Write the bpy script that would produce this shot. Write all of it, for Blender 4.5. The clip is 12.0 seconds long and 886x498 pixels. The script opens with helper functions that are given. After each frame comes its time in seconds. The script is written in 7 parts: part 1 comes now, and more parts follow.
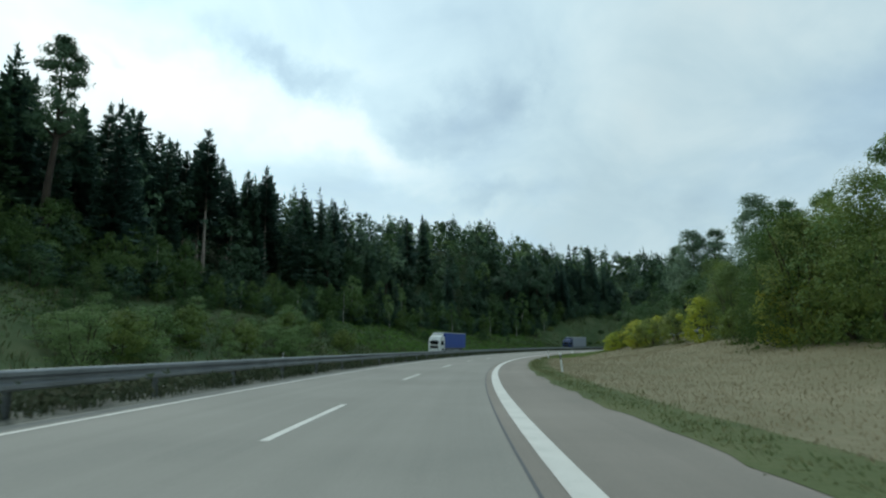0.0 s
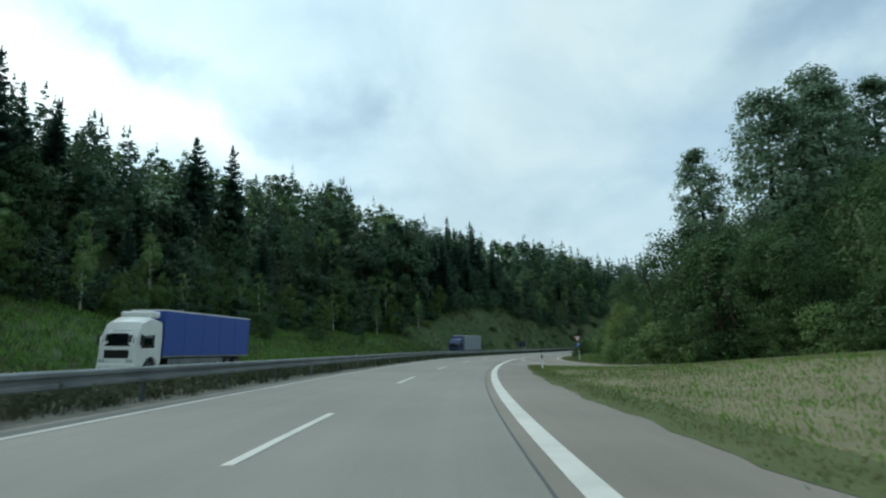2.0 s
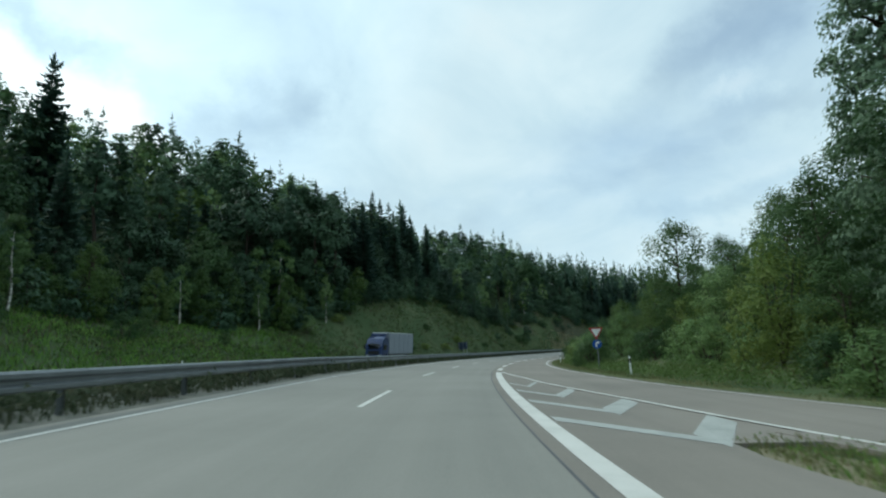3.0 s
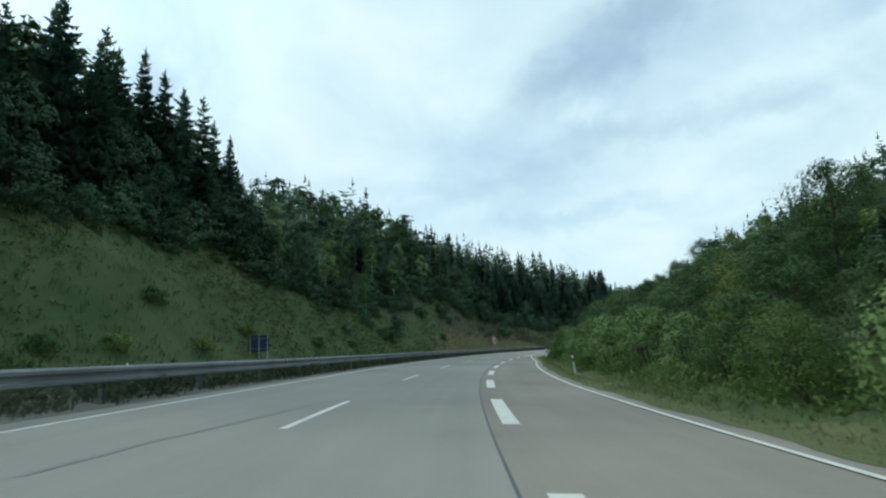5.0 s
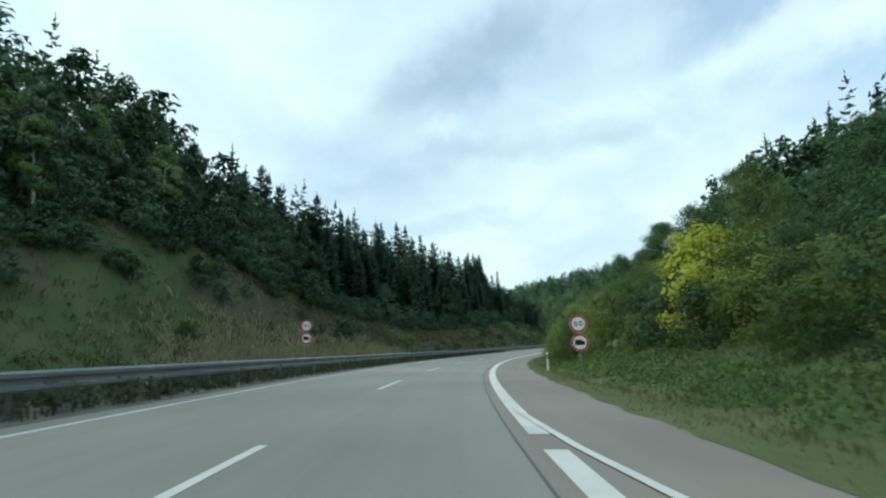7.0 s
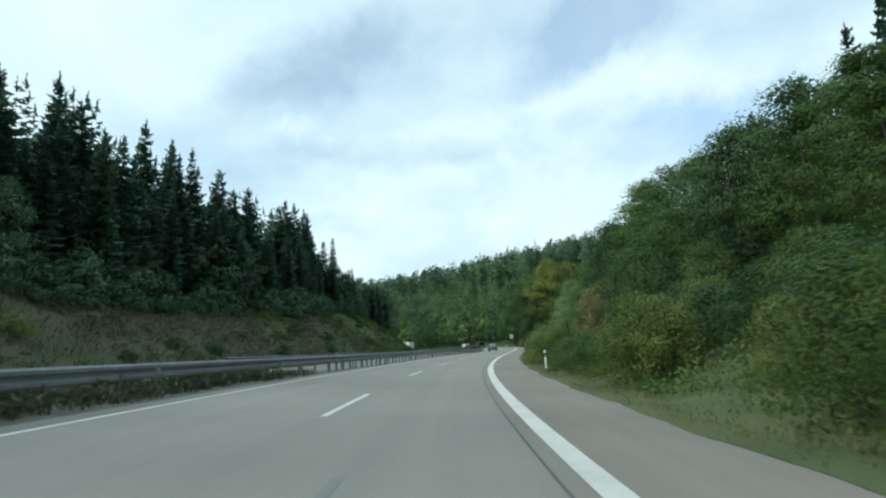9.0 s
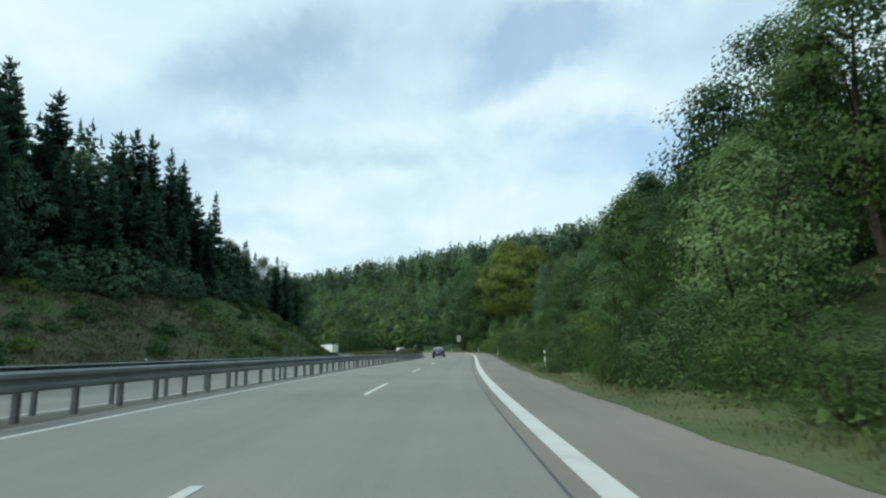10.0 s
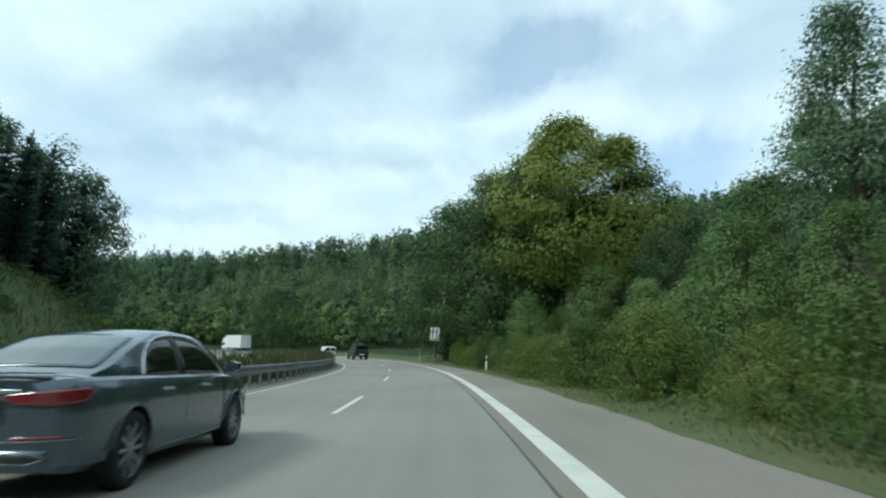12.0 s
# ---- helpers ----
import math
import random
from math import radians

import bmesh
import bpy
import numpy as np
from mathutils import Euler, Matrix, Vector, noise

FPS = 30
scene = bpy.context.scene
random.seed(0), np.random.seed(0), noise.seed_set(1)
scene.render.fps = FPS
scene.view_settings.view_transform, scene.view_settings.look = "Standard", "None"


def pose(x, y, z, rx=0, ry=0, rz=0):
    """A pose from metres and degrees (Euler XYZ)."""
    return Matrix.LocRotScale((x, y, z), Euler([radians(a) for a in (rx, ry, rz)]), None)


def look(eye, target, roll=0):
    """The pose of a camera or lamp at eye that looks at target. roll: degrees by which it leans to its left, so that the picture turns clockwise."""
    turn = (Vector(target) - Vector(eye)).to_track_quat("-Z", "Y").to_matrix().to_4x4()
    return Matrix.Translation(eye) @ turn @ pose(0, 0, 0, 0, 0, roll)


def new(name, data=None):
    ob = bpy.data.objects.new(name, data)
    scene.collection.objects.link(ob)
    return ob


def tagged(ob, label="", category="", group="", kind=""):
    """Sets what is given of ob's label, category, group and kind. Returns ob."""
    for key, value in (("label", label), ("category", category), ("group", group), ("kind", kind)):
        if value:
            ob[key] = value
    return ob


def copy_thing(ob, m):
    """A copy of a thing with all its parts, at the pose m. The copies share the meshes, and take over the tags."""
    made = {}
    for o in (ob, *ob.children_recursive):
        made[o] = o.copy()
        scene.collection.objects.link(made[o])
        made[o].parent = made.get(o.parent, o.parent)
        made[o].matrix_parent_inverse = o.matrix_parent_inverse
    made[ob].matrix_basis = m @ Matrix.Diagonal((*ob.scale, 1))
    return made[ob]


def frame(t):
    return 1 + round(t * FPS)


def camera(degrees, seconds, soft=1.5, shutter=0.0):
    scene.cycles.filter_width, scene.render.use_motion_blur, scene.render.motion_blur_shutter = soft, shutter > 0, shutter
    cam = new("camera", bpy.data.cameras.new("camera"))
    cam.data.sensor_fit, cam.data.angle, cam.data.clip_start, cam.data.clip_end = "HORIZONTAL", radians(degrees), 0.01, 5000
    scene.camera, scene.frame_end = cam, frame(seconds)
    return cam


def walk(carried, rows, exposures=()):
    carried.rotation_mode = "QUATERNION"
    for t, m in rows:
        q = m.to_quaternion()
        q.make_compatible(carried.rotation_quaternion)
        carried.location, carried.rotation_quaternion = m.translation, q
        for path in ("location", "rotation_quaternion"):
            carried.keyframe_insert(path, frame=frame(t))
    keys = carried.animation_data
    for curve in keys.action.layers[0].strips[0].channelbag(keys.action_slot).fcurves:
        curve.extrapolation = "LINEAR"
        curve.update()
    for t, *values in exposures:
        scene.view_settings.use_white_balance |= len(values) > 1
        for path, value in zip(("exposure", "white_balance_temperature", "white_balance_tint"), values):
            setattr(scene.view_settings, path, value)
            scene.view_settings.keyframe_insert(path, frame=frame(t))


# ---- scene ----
cam = camera(77.46, 12.0, soft=2.2, shutter=0.06)
# seconds; metres; yaw, pitch, roll in degrees
ROWS = [
    (0.0, 0.363, 7.552, 1.109, -1.433, 10.677, -1.729),
    (0.5, 0.98, 23.297, 1.192, -4.922, 10.797, -1.921),
    (1.0, 2.924, 40.96, 1.279, -8.86, 10.904, -1.933),
    (1.5, 5.948, 57.695, 1.357, -12.902, 10.771, -2.557),
    (2.0, 10.226, 75.119, 1.429, -16.063, 10.72, -2.713),
    (2.5, 14.937, 91.079, 1.499, -19.121, 10.706, -2.475),
    (3.0, 21.242, 108.097, 1.571, -23.468, 10.744, -2.801),
    (3.5, 28.773, 124.294, 1.628, -27.054, 10.669, -2.915),
    (4.0, 37.192, 139.729, 1.584, -30.586, 10.594, -3.03),
    (4.5, 46.468, 154.451, 1.493, -34.061, 10.519, -3.145),
    (5.0, 56.594, 168.502, 1.401, -37.5, 10.444, -3.259),
    (5.5, 67.243, 182.094, 1.334, -41.606, 10.442, -3.725),
    (6.0, 79.887, 196.065, 1.322, -45.835, 10.387, -3.501),
    (6.5, 92.175, 207.747, 1.311, -49.087, 10.375, -3.653),
    (7.0, 105.317, 218.957, 1.31, -52.755, 10.346, -3.289),
    (7.5, 119.442, 229.487, 1.307, -56.596, 10.318, -2.925),
    (8.0, 134.643, 239.273, 1.246, -60.592, 10.29, -2.561),
    (8.5, 151.007, 248.23, 1.182, -64.727, 10.261, -2.197),
    (9.0, 168.584, 256.07, 1.11, -68.958, 10.46, -2.582),
    (9.5, 185.058, 262.204, 1.176, -72.218, 10.525, -2.177),
    (10.0, 202.459, 267.589, 1.246, -75.397, 10.671, -1.651),
    (10.5, 218.985, 272.011, 1.37, -76.382, 11.033, -1.139),
    (11.0, 236.708, 276.051, 1.51, -79.012, 10.983, -0.153),
    (11.5, 252.856, 279.19, 1.675, -78.959, 10.964, 0.664),
    (12.0, 270.666, 283.056, 1.864, -76.633, 11.272, 2.312),
]
walk(cam, [(t, pose(x, y, z, 90 + pitch, 0, yaw) @ pose(0, 0, 0, 0, 0, roll)) for t, x, y, z, yaw, pitch, roll in ROWS],
     [(0.0, -0.36, 5950, -2), (1.0, -0.28, 5950, -2), (2.5, -0.16, 5900, -2), (5.5, 0.04, 5950, -2), (6.5, 0.08, 5950, -2), (8.5, 0.24, 6010, -1), (9.5, 0.08, 6010, -1.2), (10.5, 0.05, 6010, -1.5), (12.0, 0.12, 5990, -2.5)])

# ---- sky, sun ----
SUN_AZ, SUN_EL = radians(-42), radians(38)      # from north (the first heading), clockwise; height over the horizon


def nodes_of(tree):
    tree.nodes.clear()

    def add(kind, **sets):
        n = tree.nodes.new(kind)
        for key, value in sets.items():
            if key == "ins":
                for k, v in value.items():
                    n.inputs[k].default_value = v
            elif key == "operation":
                n.operation = value
            elif key == "data_type":
                n.data_type = value
        return n

    def join(a, b, out=0, into=0):
        tree.links.new(a.outputs[out], b.inputs[into])
    return add, join


def ramp_of(add, stops):
    r = add("ShaderNodeValToRGB")
    while len(r.color_ramp.elements) < len(stops):
        r.color_ramp.elements.new(0.5)
    for e, (p, c) in zip(r.color_ramp.elements, stops):
        e.position, e.color = p, (*c, 1) if len(c) == 3 else c
    return r


world = bpy.data.worlds.new("sky")
scene.world = world
world.use_nodes = True
add, join = nodes_of(world.node_tree)
out = add("ShaderNodeOutputWorld")
bg = add("ShaderNodeBackground", ins={"Strength": 1.0})
sky = add("ShaderNodeTexSky")
sky.sky_type, sky.sun_disc, sky.sun_elevation, sky.sun_rotation = "NISHITA", False, SUN_EL, SUN_AZ
sky.air_density, sky.dust_density, sky.ozone_density = 1.0, 1.5, 1.5
skyk = add("ShaderNodeVectorMath", operation="SCALE", ins={"Scale": 0.2})
join(sky, skyk)
tc = add("ShaderNodeTexCoord")
sep = add("ShaderNodeSeparateXYZ")
join(tc, sep)
up = add("ShaderNodeMath", operation="ADD", ins={1: 0.75})
join(sep, up, 2)
dome = add("ShaderNodeVectorMath", operation="DIVIDE")
comb = add("ShaderNodeCombineXYZ")
for i in range(3):
    join(up, comb, 0, i)
join(tc, dome)
join(comb, dome, 0, 1)
wide = add("ShaderNodeVectorMath", operation="MULTIPLY", ins={1: (1.0, 1.0, 1.6)})
join(dome, wide)
big = add("ShaderNodeTexNoise", ins={"Scale": 2.2, "Detail": 4.0, "Roughness": 0.5, "Distortion": 0.25})
fine = add("ShaderNodeTexNoise", ins={"Scale": 4.2, "Detail": 7.0, "Roughness": 0.54, "Distortion": 0.5})
join(wide, big), join(wide, fine)

# the cloud masses of the day, by bearing and height over the horizon in degrees, with ragged outlines
bearing, height_ = add("ShaderNodeMath", operation="ARCTAN2"), add("ShaderNodeMath", operation="ARCSINE")
join(sep, bearing, 0, 0), join(sep, bearing, 1, 1), join(sep, height_, 2, 0)
chart = add("ShaderNodeCombineXYZ")
for k_, n_ in enumerate((bearing, height_)):
    deg_ = add("ShaderNodeMath", operation="MULTIPLY", ins={1: 180 / math.pi})
    join(n_, deg_), join(deg_, chart, 0, k_)
fray = add("ShaderNodeTexNoise", ins={"Scale": 7.0, "Detail": 6.0, "Roughness": 0.62})
join(tc, fray)
fray0 = add("ShaderNodeVectorMath", operation="SUBTRACT", ins={1: (0.5, 0.5, 0.5)})
join(fray, fray0, 1, 0)
fray1 = add("ShaderNodeVectorMath", operation="MULTIPLY", ins={1: (17.0, 9.0, 0.0)})
join(fray0, fray1)
ragged = add("ShaderNodeVectorMath", operation="ADD")
join(chart, ragged), join(fray1, ragged, 0, 1)


def masses(rows, start):
    """Sum of soft elongated clouds: bearing, height, half length, half width, tilt, amount."""
    total = start
    for az, el, a, b, tilt, amount in rows:
        at = add("ShaderNodeMapping")
        at.vector_type = "TEXTURE"
        at.inputs["Location"].default_value, at.inputs["Rotation"].default_value, at.inputs["Scale"].default_value = (az, el, 0), (0, 0, radians(tilt)), (a, b, 1)
        join(ragged, at)
        far_ = add("ShaderNodeVectorMath", operation="LENGTH")
        join(at, far_)
        fade = add("ShaderNodeMapRange", ins={"From Min": 1.7, "From Max": 0.0, "To Min": 0.0, "To Max": amount})
        fade.interpolation_type = "SMOOTHSTEP"
        join(far_, fade, 1, 0)
        plus = add("ShaderNodeMath", operation="ADD")
        join(total, plus), join(fade, plus, 0, 1)
        total = plus
    return total


CLOUDS = [(-33, 25, 10, 6, -10, 0.40), (-20, 24.3, 12, 3.0, -10, 0.36), (-7, 20.3, 8, 2.4, -24, 0.34), (-37, 19, 6, 3, 0, 0.3), (28, 27, 16, 6, 0, 0.10), (54, 21.5, 3, 1.1, 20, 0.22), (93, 24.7, 15, 2.4, -6, 0.22), (102, 32.4, 5, 2.0, 0, 0.3), (68, 13, 22, 5, 0, 0.12),
          (7, 25.5, 5, 3.2, 15, -0.36), (1, 22, 5, 1.8, -10, -0.20), (6.5, 15.6, 6, 1.5, 5, -0.26), (-15, 28.2, 6, 1.5, -18, -0.34), (-31.7, 27, 2, 0.8, -30, -0.3), (55, 27.5, 12, 2.8, 20, -0.36), (64, 20, 17, 1.4, 6, -0.22), (52, 12.5, 8, 1.2, 3, -0.22), (37, 16.6, 5, 1, 0, -0.12), (62, 32, 9, 2.5, 8, -0.22)]
GAPS = [(88, 31, 10, 3, 4, -0.42), (97, 18.2, 15, 3.2, -4, -0.34), (104, 21, 9, 2.6, 0, -0.22), (79, 26.5, 6, 1.8, 8, -0.2)]
swell = add("ShaderNodeMapRange", ins={"From Min": 0.25, "From Max": 0.75, "To Min": 0.27, "To Max": 0.73})
join(fine, swell)
tone = ramp_of(add, [(0.05, (0.47, 0.575, 0.69)), (0.34, (0.63, 0.745, 0.835)), (0.5, (0.72, 0.835, 0.905)), (0.66, (0.83, 0.92, 0.965)), (0.95, (1.0, 1.0, 1.0))])
join(masses(CLOUDS, swell), tone)
cover = ramp_of(add, [(0.20, (0.45,) * 3), (0.46, (0.86,) * 3), (0.56, (1.0,) * 3)])
open_ = add("ShaderNodeMath", operation="ADD", ins={1: 0.06})
join(masses(GAPS, big), open_), join(open_, cover)
mixc = add("ShaderNodeMix", data_type="RGBA")
join(cover, mixc, 0, 0)
join(skyk, mixc, 0, 6)
join(tone, mixc, 0, 7)
# brighter cloud round the veiled sun
sunv = add("ShaderNodeVectorMath", operation="DOT_PRODUCT", ins={1: (math.sin(SUN_AZ) * math.cos(SUN_EL), math.cos(SUN_AZ) * math.cos(SUN_EL), math.sin(SUN_EL))})
join(tc, sunv)
glow = add("ShaderNodeMapRange", ins={"From Min": 0.55, "From Max": 1.0, "To Min": 1.0, "To Max": 1.5})
join(sunv, glow, 1, 0)
lit = add("ShaderNodeVectorMath", operation="SCALE")
join(mixc, lit, 2, 0)
join(glow, lit, 0, 3)
join(lit, bg)
join(bg, out)

sun = new("sun", bpy.data.lights.new("sun", "SUN"))
sun.data.energy, sun.data.angle, sun.data.color = 1.8, radians(14), (1.0, 0.95, 0.87)
sun.matrix_world = look((0, 0, 0), (-math.sin(SUN_AZ) * math.cos(SUN_EL), -math.cos(SUN_AZ) * math.cos(SUN_EL), -math.sin(SUN_EL)))
scene.view_settings.exposure = 0.0


# ---- materials ----
def material(name, stops, scale=1.0, rough=0.85, metal=0.0, bump=0.3, fine=8.0, dist=0.05, vary=0.0, trans=0.0, spec=0.5, island=False, stretch=(1, 1, 1), grit=0.35):
    """Two scales of noise drive the colour; the fine one the relief. vary: difference from object to object (or piece to piece)."""
    m = bpy.data.materials.new(name)
    m.use_nodes = True
    add, join = nodes_of(m.node_tree)
    out = add("ShaderNodeOutputMaterial")
    b = add("ShaderNodeBsdfPrincipled", ins={"Roughness": rough, "Metallic": metal, "Specular IOR Level": spec})
    geo = add("ShaderNodeNewGeometry")
    sc = add("ShaderNodeVectorMath", operation="MULTIPLY", ins={1: stretch})
    join(geo, sc)
    n1 = add("ShaderNodeTexNoise", ins={"Scale": scale, "Detail": 5.0, "Roughness": 0.6})
    n2 = add("ShaderNodeTexNoise", ins={"Scale": scale * fine, "Detail": 4.0, "Roughness": 0.65})
    join(sc, n1), join(sc, n2)
    mix = add("ShaderNodeMix", data_type="FLOAT", ins={0: grit})
    join(n1, mix, 0, 2), join(n2, mix, 0, 3)
    if vary:
        if island:
            rnd = geo
            pick = "Random Per Island"
        else:
            rnd = add("ShaderNodeObjectInfo")
            pick = "Random"
        mr = add("ShaderNodeMapRange", ins={"To Min": -vary, "To Max": vary})
        m.node_tree.links.new(rnd.outputs[pick], mr.inputs[0])
        plus = add("ShaderNodeMath", operation="ADD")
        join(mix, plus), join(mr, plus, 0, 1)
        mix = plus
    r = ramp_of(add, stops)
    join(mix, r)
    join(r, b, 0, "Base Color")
    if bump:
        bp = add("ShaderNodeBump", ins={"Strength": bump, "Distance": dist})
        join(n2, bp, 0, "Height")
        join(bp, b, 0, "Normal")
    if trans:
        t = add("ShaderNodeBsdfTranslucent")
        join(r, t)
        ms = add("ShaderNodeMixShader", ins={0: trans})
        join(b, ms, 0, 1), join(t, ms, 0, 2)
        join(ms, out)
    else:
        join(b, out)
    return m


def c3(h):
    """Linear colour from an sRGB hex."""
    v = [int(h[i:i + 2], 16) / 255 for i in (0, 2, 4)]
    return tuple(x / 12.92 if x <= 0.04045 else ((x + 0.055) / 1.055) ** 2.4 for x in v)


def shades(*hs):
    k = len(hs)
    return [(0.28 + 0.44 * i / (k - 1), c3(h)) for i, h in enumerate(hs)]


def asphalt(name, dark, mid, light, rubber, shift=0.0):
    """Rolled asphalt: fine stone grain, patches, and long streaks where wheels run."""
    m = bpy.data.materials.new(name)
    m.use_nodes = True
    add, join = nodes_of(m.node_tree)
    out = add("ShaderNodeOutputMaterial")
    b = add("ShaderNodeBsdfPrincipled", ins={"Roughness": 0.88, "Specular IOR Level": 0.3})
    geo, uv = add("ShaderNodeNewGeometry"), add("ShaderNodeTexCoord")
    stretch = add("ShaderNodeVectorMath", operation="MULTIPLY", ins={1: (1.6, 0.02, 0.0)})
    moved_ = add("ShaderNodeVectorMath", operation="ADD", ins={1: (shift, 0, 0)})
    join(uv, moved_, 2), join(moved_, stretch)
    streak = add("ShaderNodeTexNoise", ins={"Scale": 1.0, "Detail": 5.0, "Roughness": 0.6})
    join(stretch, streak)
    patches = add("ShaderNodeTexNoise", ins={"Scale": 0.16, "Detail": 5.0, "Roughness": 0.55})
    grain = add("ShaderNodeTexNoise", ins={"Scale": 42.0, "Detail": 3.0, "Roughness": 0.7})
    join(geo, patches), join(geo, grain)
    m1 = add("ShaderNodeMix", data_type="FLOAT", ins={0: rubber})
    join(patches, m1, 0, 2), join(streak, m1, 0, 3)
    m2 = add("ShaderNodeMix", data_type="FLOAT", ins={0: 0.28})
    join(m1, m2, 0, 2), join(grain, m2, 0, 3)
    r = ramp_of(add, [(0.30, c3(dark)), (0.5, c3(mid)), (0.70, c3(light))])
    join(m2, r)
    join(r, b, 0, "Base Color")
    bp = add("ShaderNodeBump", ins={"Strength": 0.3, "Distance": 0.004})
    join(grain, bp, 0, "Height")
    join(bp, b, 0, "Normal")
    join(b, out)
    return m


M_ASPHALT = asphalt("asphalt", "74736d", "87857d", "96928a", 0.35)
M_ASPHALT_WARM = asphalt("asphalt_shoulder", "6d6961", "827c73", "938c82", 0.3, 5.3)
M_SEAL = material("bitumen", shades("47494a", "595a5a"), 1.5, 0.7, bump=0.1, fine=30)
M_PAINT = material("road_paint", shades("b2b1a9", "cac8c0", "d5d3cb"), 1.2, 0.7, bump=0.1, fine=40, dist=0.003)
M_PAINT_WORN = material("worn_road_paint", shades("7c7e79", "a2a49e", "bcbeb8"), 2.5, 0.75, bump=0.1, fine=14, dist=0.003, grit=0.55)
M_WORN = material("worn_seal", shades("6b6d6a", "787976", "80807c"), 1.5, 0.8, bump=0.1, fine=30)
M_REFLECT = material("reflector", shades("c9ccc9", "e6e8e6"), 6.0, 0.2, bump=0.05, fine=10)
M_GRAVEL = material("verge_gravel", shades("474a41", "5d5f55", "727369"), 0.8, 0.95, bump=0.5, fine=40, dist=0.02)
M_GROUND = material("meadow_soil", shades("384a2e", "475739", "566042", "64664c"), 0.22, 0.95, bump=0.6, fine=30, dist=0.1, spec=0.1)
M_DRY = material("dry_meadow", shades("69684f", "7b765f", "8d866f"), 0.15, 0.95, bump=0.6, fine=30, dist=0.08, spec=0.1)
M_VERGE = material("verge_turf", shades("4a553b", "5d6545", "706f54"), 0.3, 0.95, bump=0.6, fine=30, dist=0.08, spec=0.1)
M_LITTER = material("forest_floor", shades("24301c", "303c24", "40452e"), 0.3, 0.95, bump=0.6, fine=20, dist=0.1, spec=0.1)
M_STEEL = material("galvanised_steel", shades("5f6466", "7d8284", "929798"), 1.0, 0.5, metal=0.6, bump=0.05, fine=30)
M_STEEL_PALE = material("pale_zinc", shades("8d9294", "a9adae", "bcbfbf"), 1.0, 0.55, metal=0.3, bump=0.05, fine=30)
M_WHITE = material("white_plastic", shades("e0e2de", "eff0ed"), 2.0, 0.45, bump=0.03)
M_BLACK = material("black_plastic", shades("141516", "202122"), 2.0, 0.5, bump=0.03)
M_BARK = material("bark", shades("2b241d", "3f362c", "544a3d"), 1.2, 0.95, bump=0.6, fine=12, dist=0.04, stretch=(3, 3, 0.5))
M_BARK_PALE = material("scaly_bark", shades("7d7267", "9a8e82", "b0a599"), 1.2, 0.95, bump=0.6, fine=12, dist=0.04, stretch=(3, 3, 0.5))
M_BIRCH = material("birch_bark", [(0.40, c3("3a3834")), (0.47, c3("b9b5aa")), (0.62, c3("d5d2c8"))], 2.5, 0.8, bump=0.2, stretch=(1, 1, 2.5))
NEEDLE = dict(rough=0.65, bump=0.0, vary=0.12, trans=0.24, spec=0.15, grit=0.5)
LEAF = dict(rough=0.6, bump=0.0, vary=0.12, trans=0.38, spec=0.2, grit=0.55)
M_SPRUCE = material("spruce_needles", shades("384e46", "4a6154", "5f775f"), 0.25, fine=9, **NEEDLE)
M_PINE = material("pine_needles", shades("3a5042", "4e664e", "667c5c"), 0.25, fine=9, **NEEDLE)
M_PINE_PALE = material("larch_needles", shades("50694e", "68805f", "829874"), 0.25, fine=9, **LEAF)
M_LEAF = material("broad_leaves", shades("344a30", "475f39", "5d7447"), 0.22, fine=9, **LEAF)
# broad leaves darkened in colour for the shaded, backlit side of the wood
M_WOODLEAF_SHADED = material("shaded_wood_leaves", shades("27392d", "344a34", "455b40"), 0.22, fine=9, **dict(LEAF, trans=0.14))
M_LEAF_SILVER = material("poplar_leaves", shades("556b52", "70866a", "93a58b"), 0.3, fine=9, **LEAF)
M_LEAF_MID = material("mid_leaves", shades("40562f", "546b37", "6a7c47"), 0.22, fine=9, **LEAF)
M_LEAF_AUTUMN = material("autumn_leaves", shades("62733a", "7e8942", "9c9e54"), 0.22, fine=9, **{**LEAF, "vary": 0.03})
M_LEAF_PALE = material("pale_leaves", shades("546b42", "708a53", "90a36e"), 0.22, fine=9, **LEAF)
M_LEAF_YELLOW = material("yellowing_leaves", shades("7f9032", "a0aa3c", "b8b54c"), 0.3, fine=9, **LEAF)
M_LEAF_OLIVE = material("olive_leaves", shades("516532", "6b7d3e", "868f50"), 0.25, fine=9, **LEAF)
M_LEAF_RUSSET = material("russet_leaves", shades("656942", "7d7c50", "948c65"), 0.25, fine=9, **LEAF)
M_LEAF_RED = material("reddish_leaves", shades("6a5138", "85603f", "9a7855"), 0.4, fine=9, **LEAF)
M_GRASS = material("grass_blades", shades("566640", "6b764e", "7f805a", "8f8a69"), 0.15, rough=0.8, bump=0.0, fine=12, vary=0.12, trans=0.3, spec=0.1, island=True, grit=0.5)
M_HAY = material("dry_grass_blades", shades("7f795e", "938a70", "a69c81"), 0.2, rough=0.85, bump=0.0, fine=12, vary=0.12, trans=0.3, spec=0.1, island=True, grit=0.5)
M_REED = material("bleached_blades", shades("8b8a6a", "a5a280", "b9b494"), 0.2, rough=0.85, bump=0.0, fine=12, vary=0.12, trans=0.45, spec=0.1, island=True, grit=0.5)
M_HEATH = material("heath_herbs", shades("3a4a2e", "4f5c36", "66694a", "75685a"), 0.12, rough=0.8, bump=0.0, fine=12, vary=0.15, trans=0.25, spec=0.1, island=True, grit=0.45)


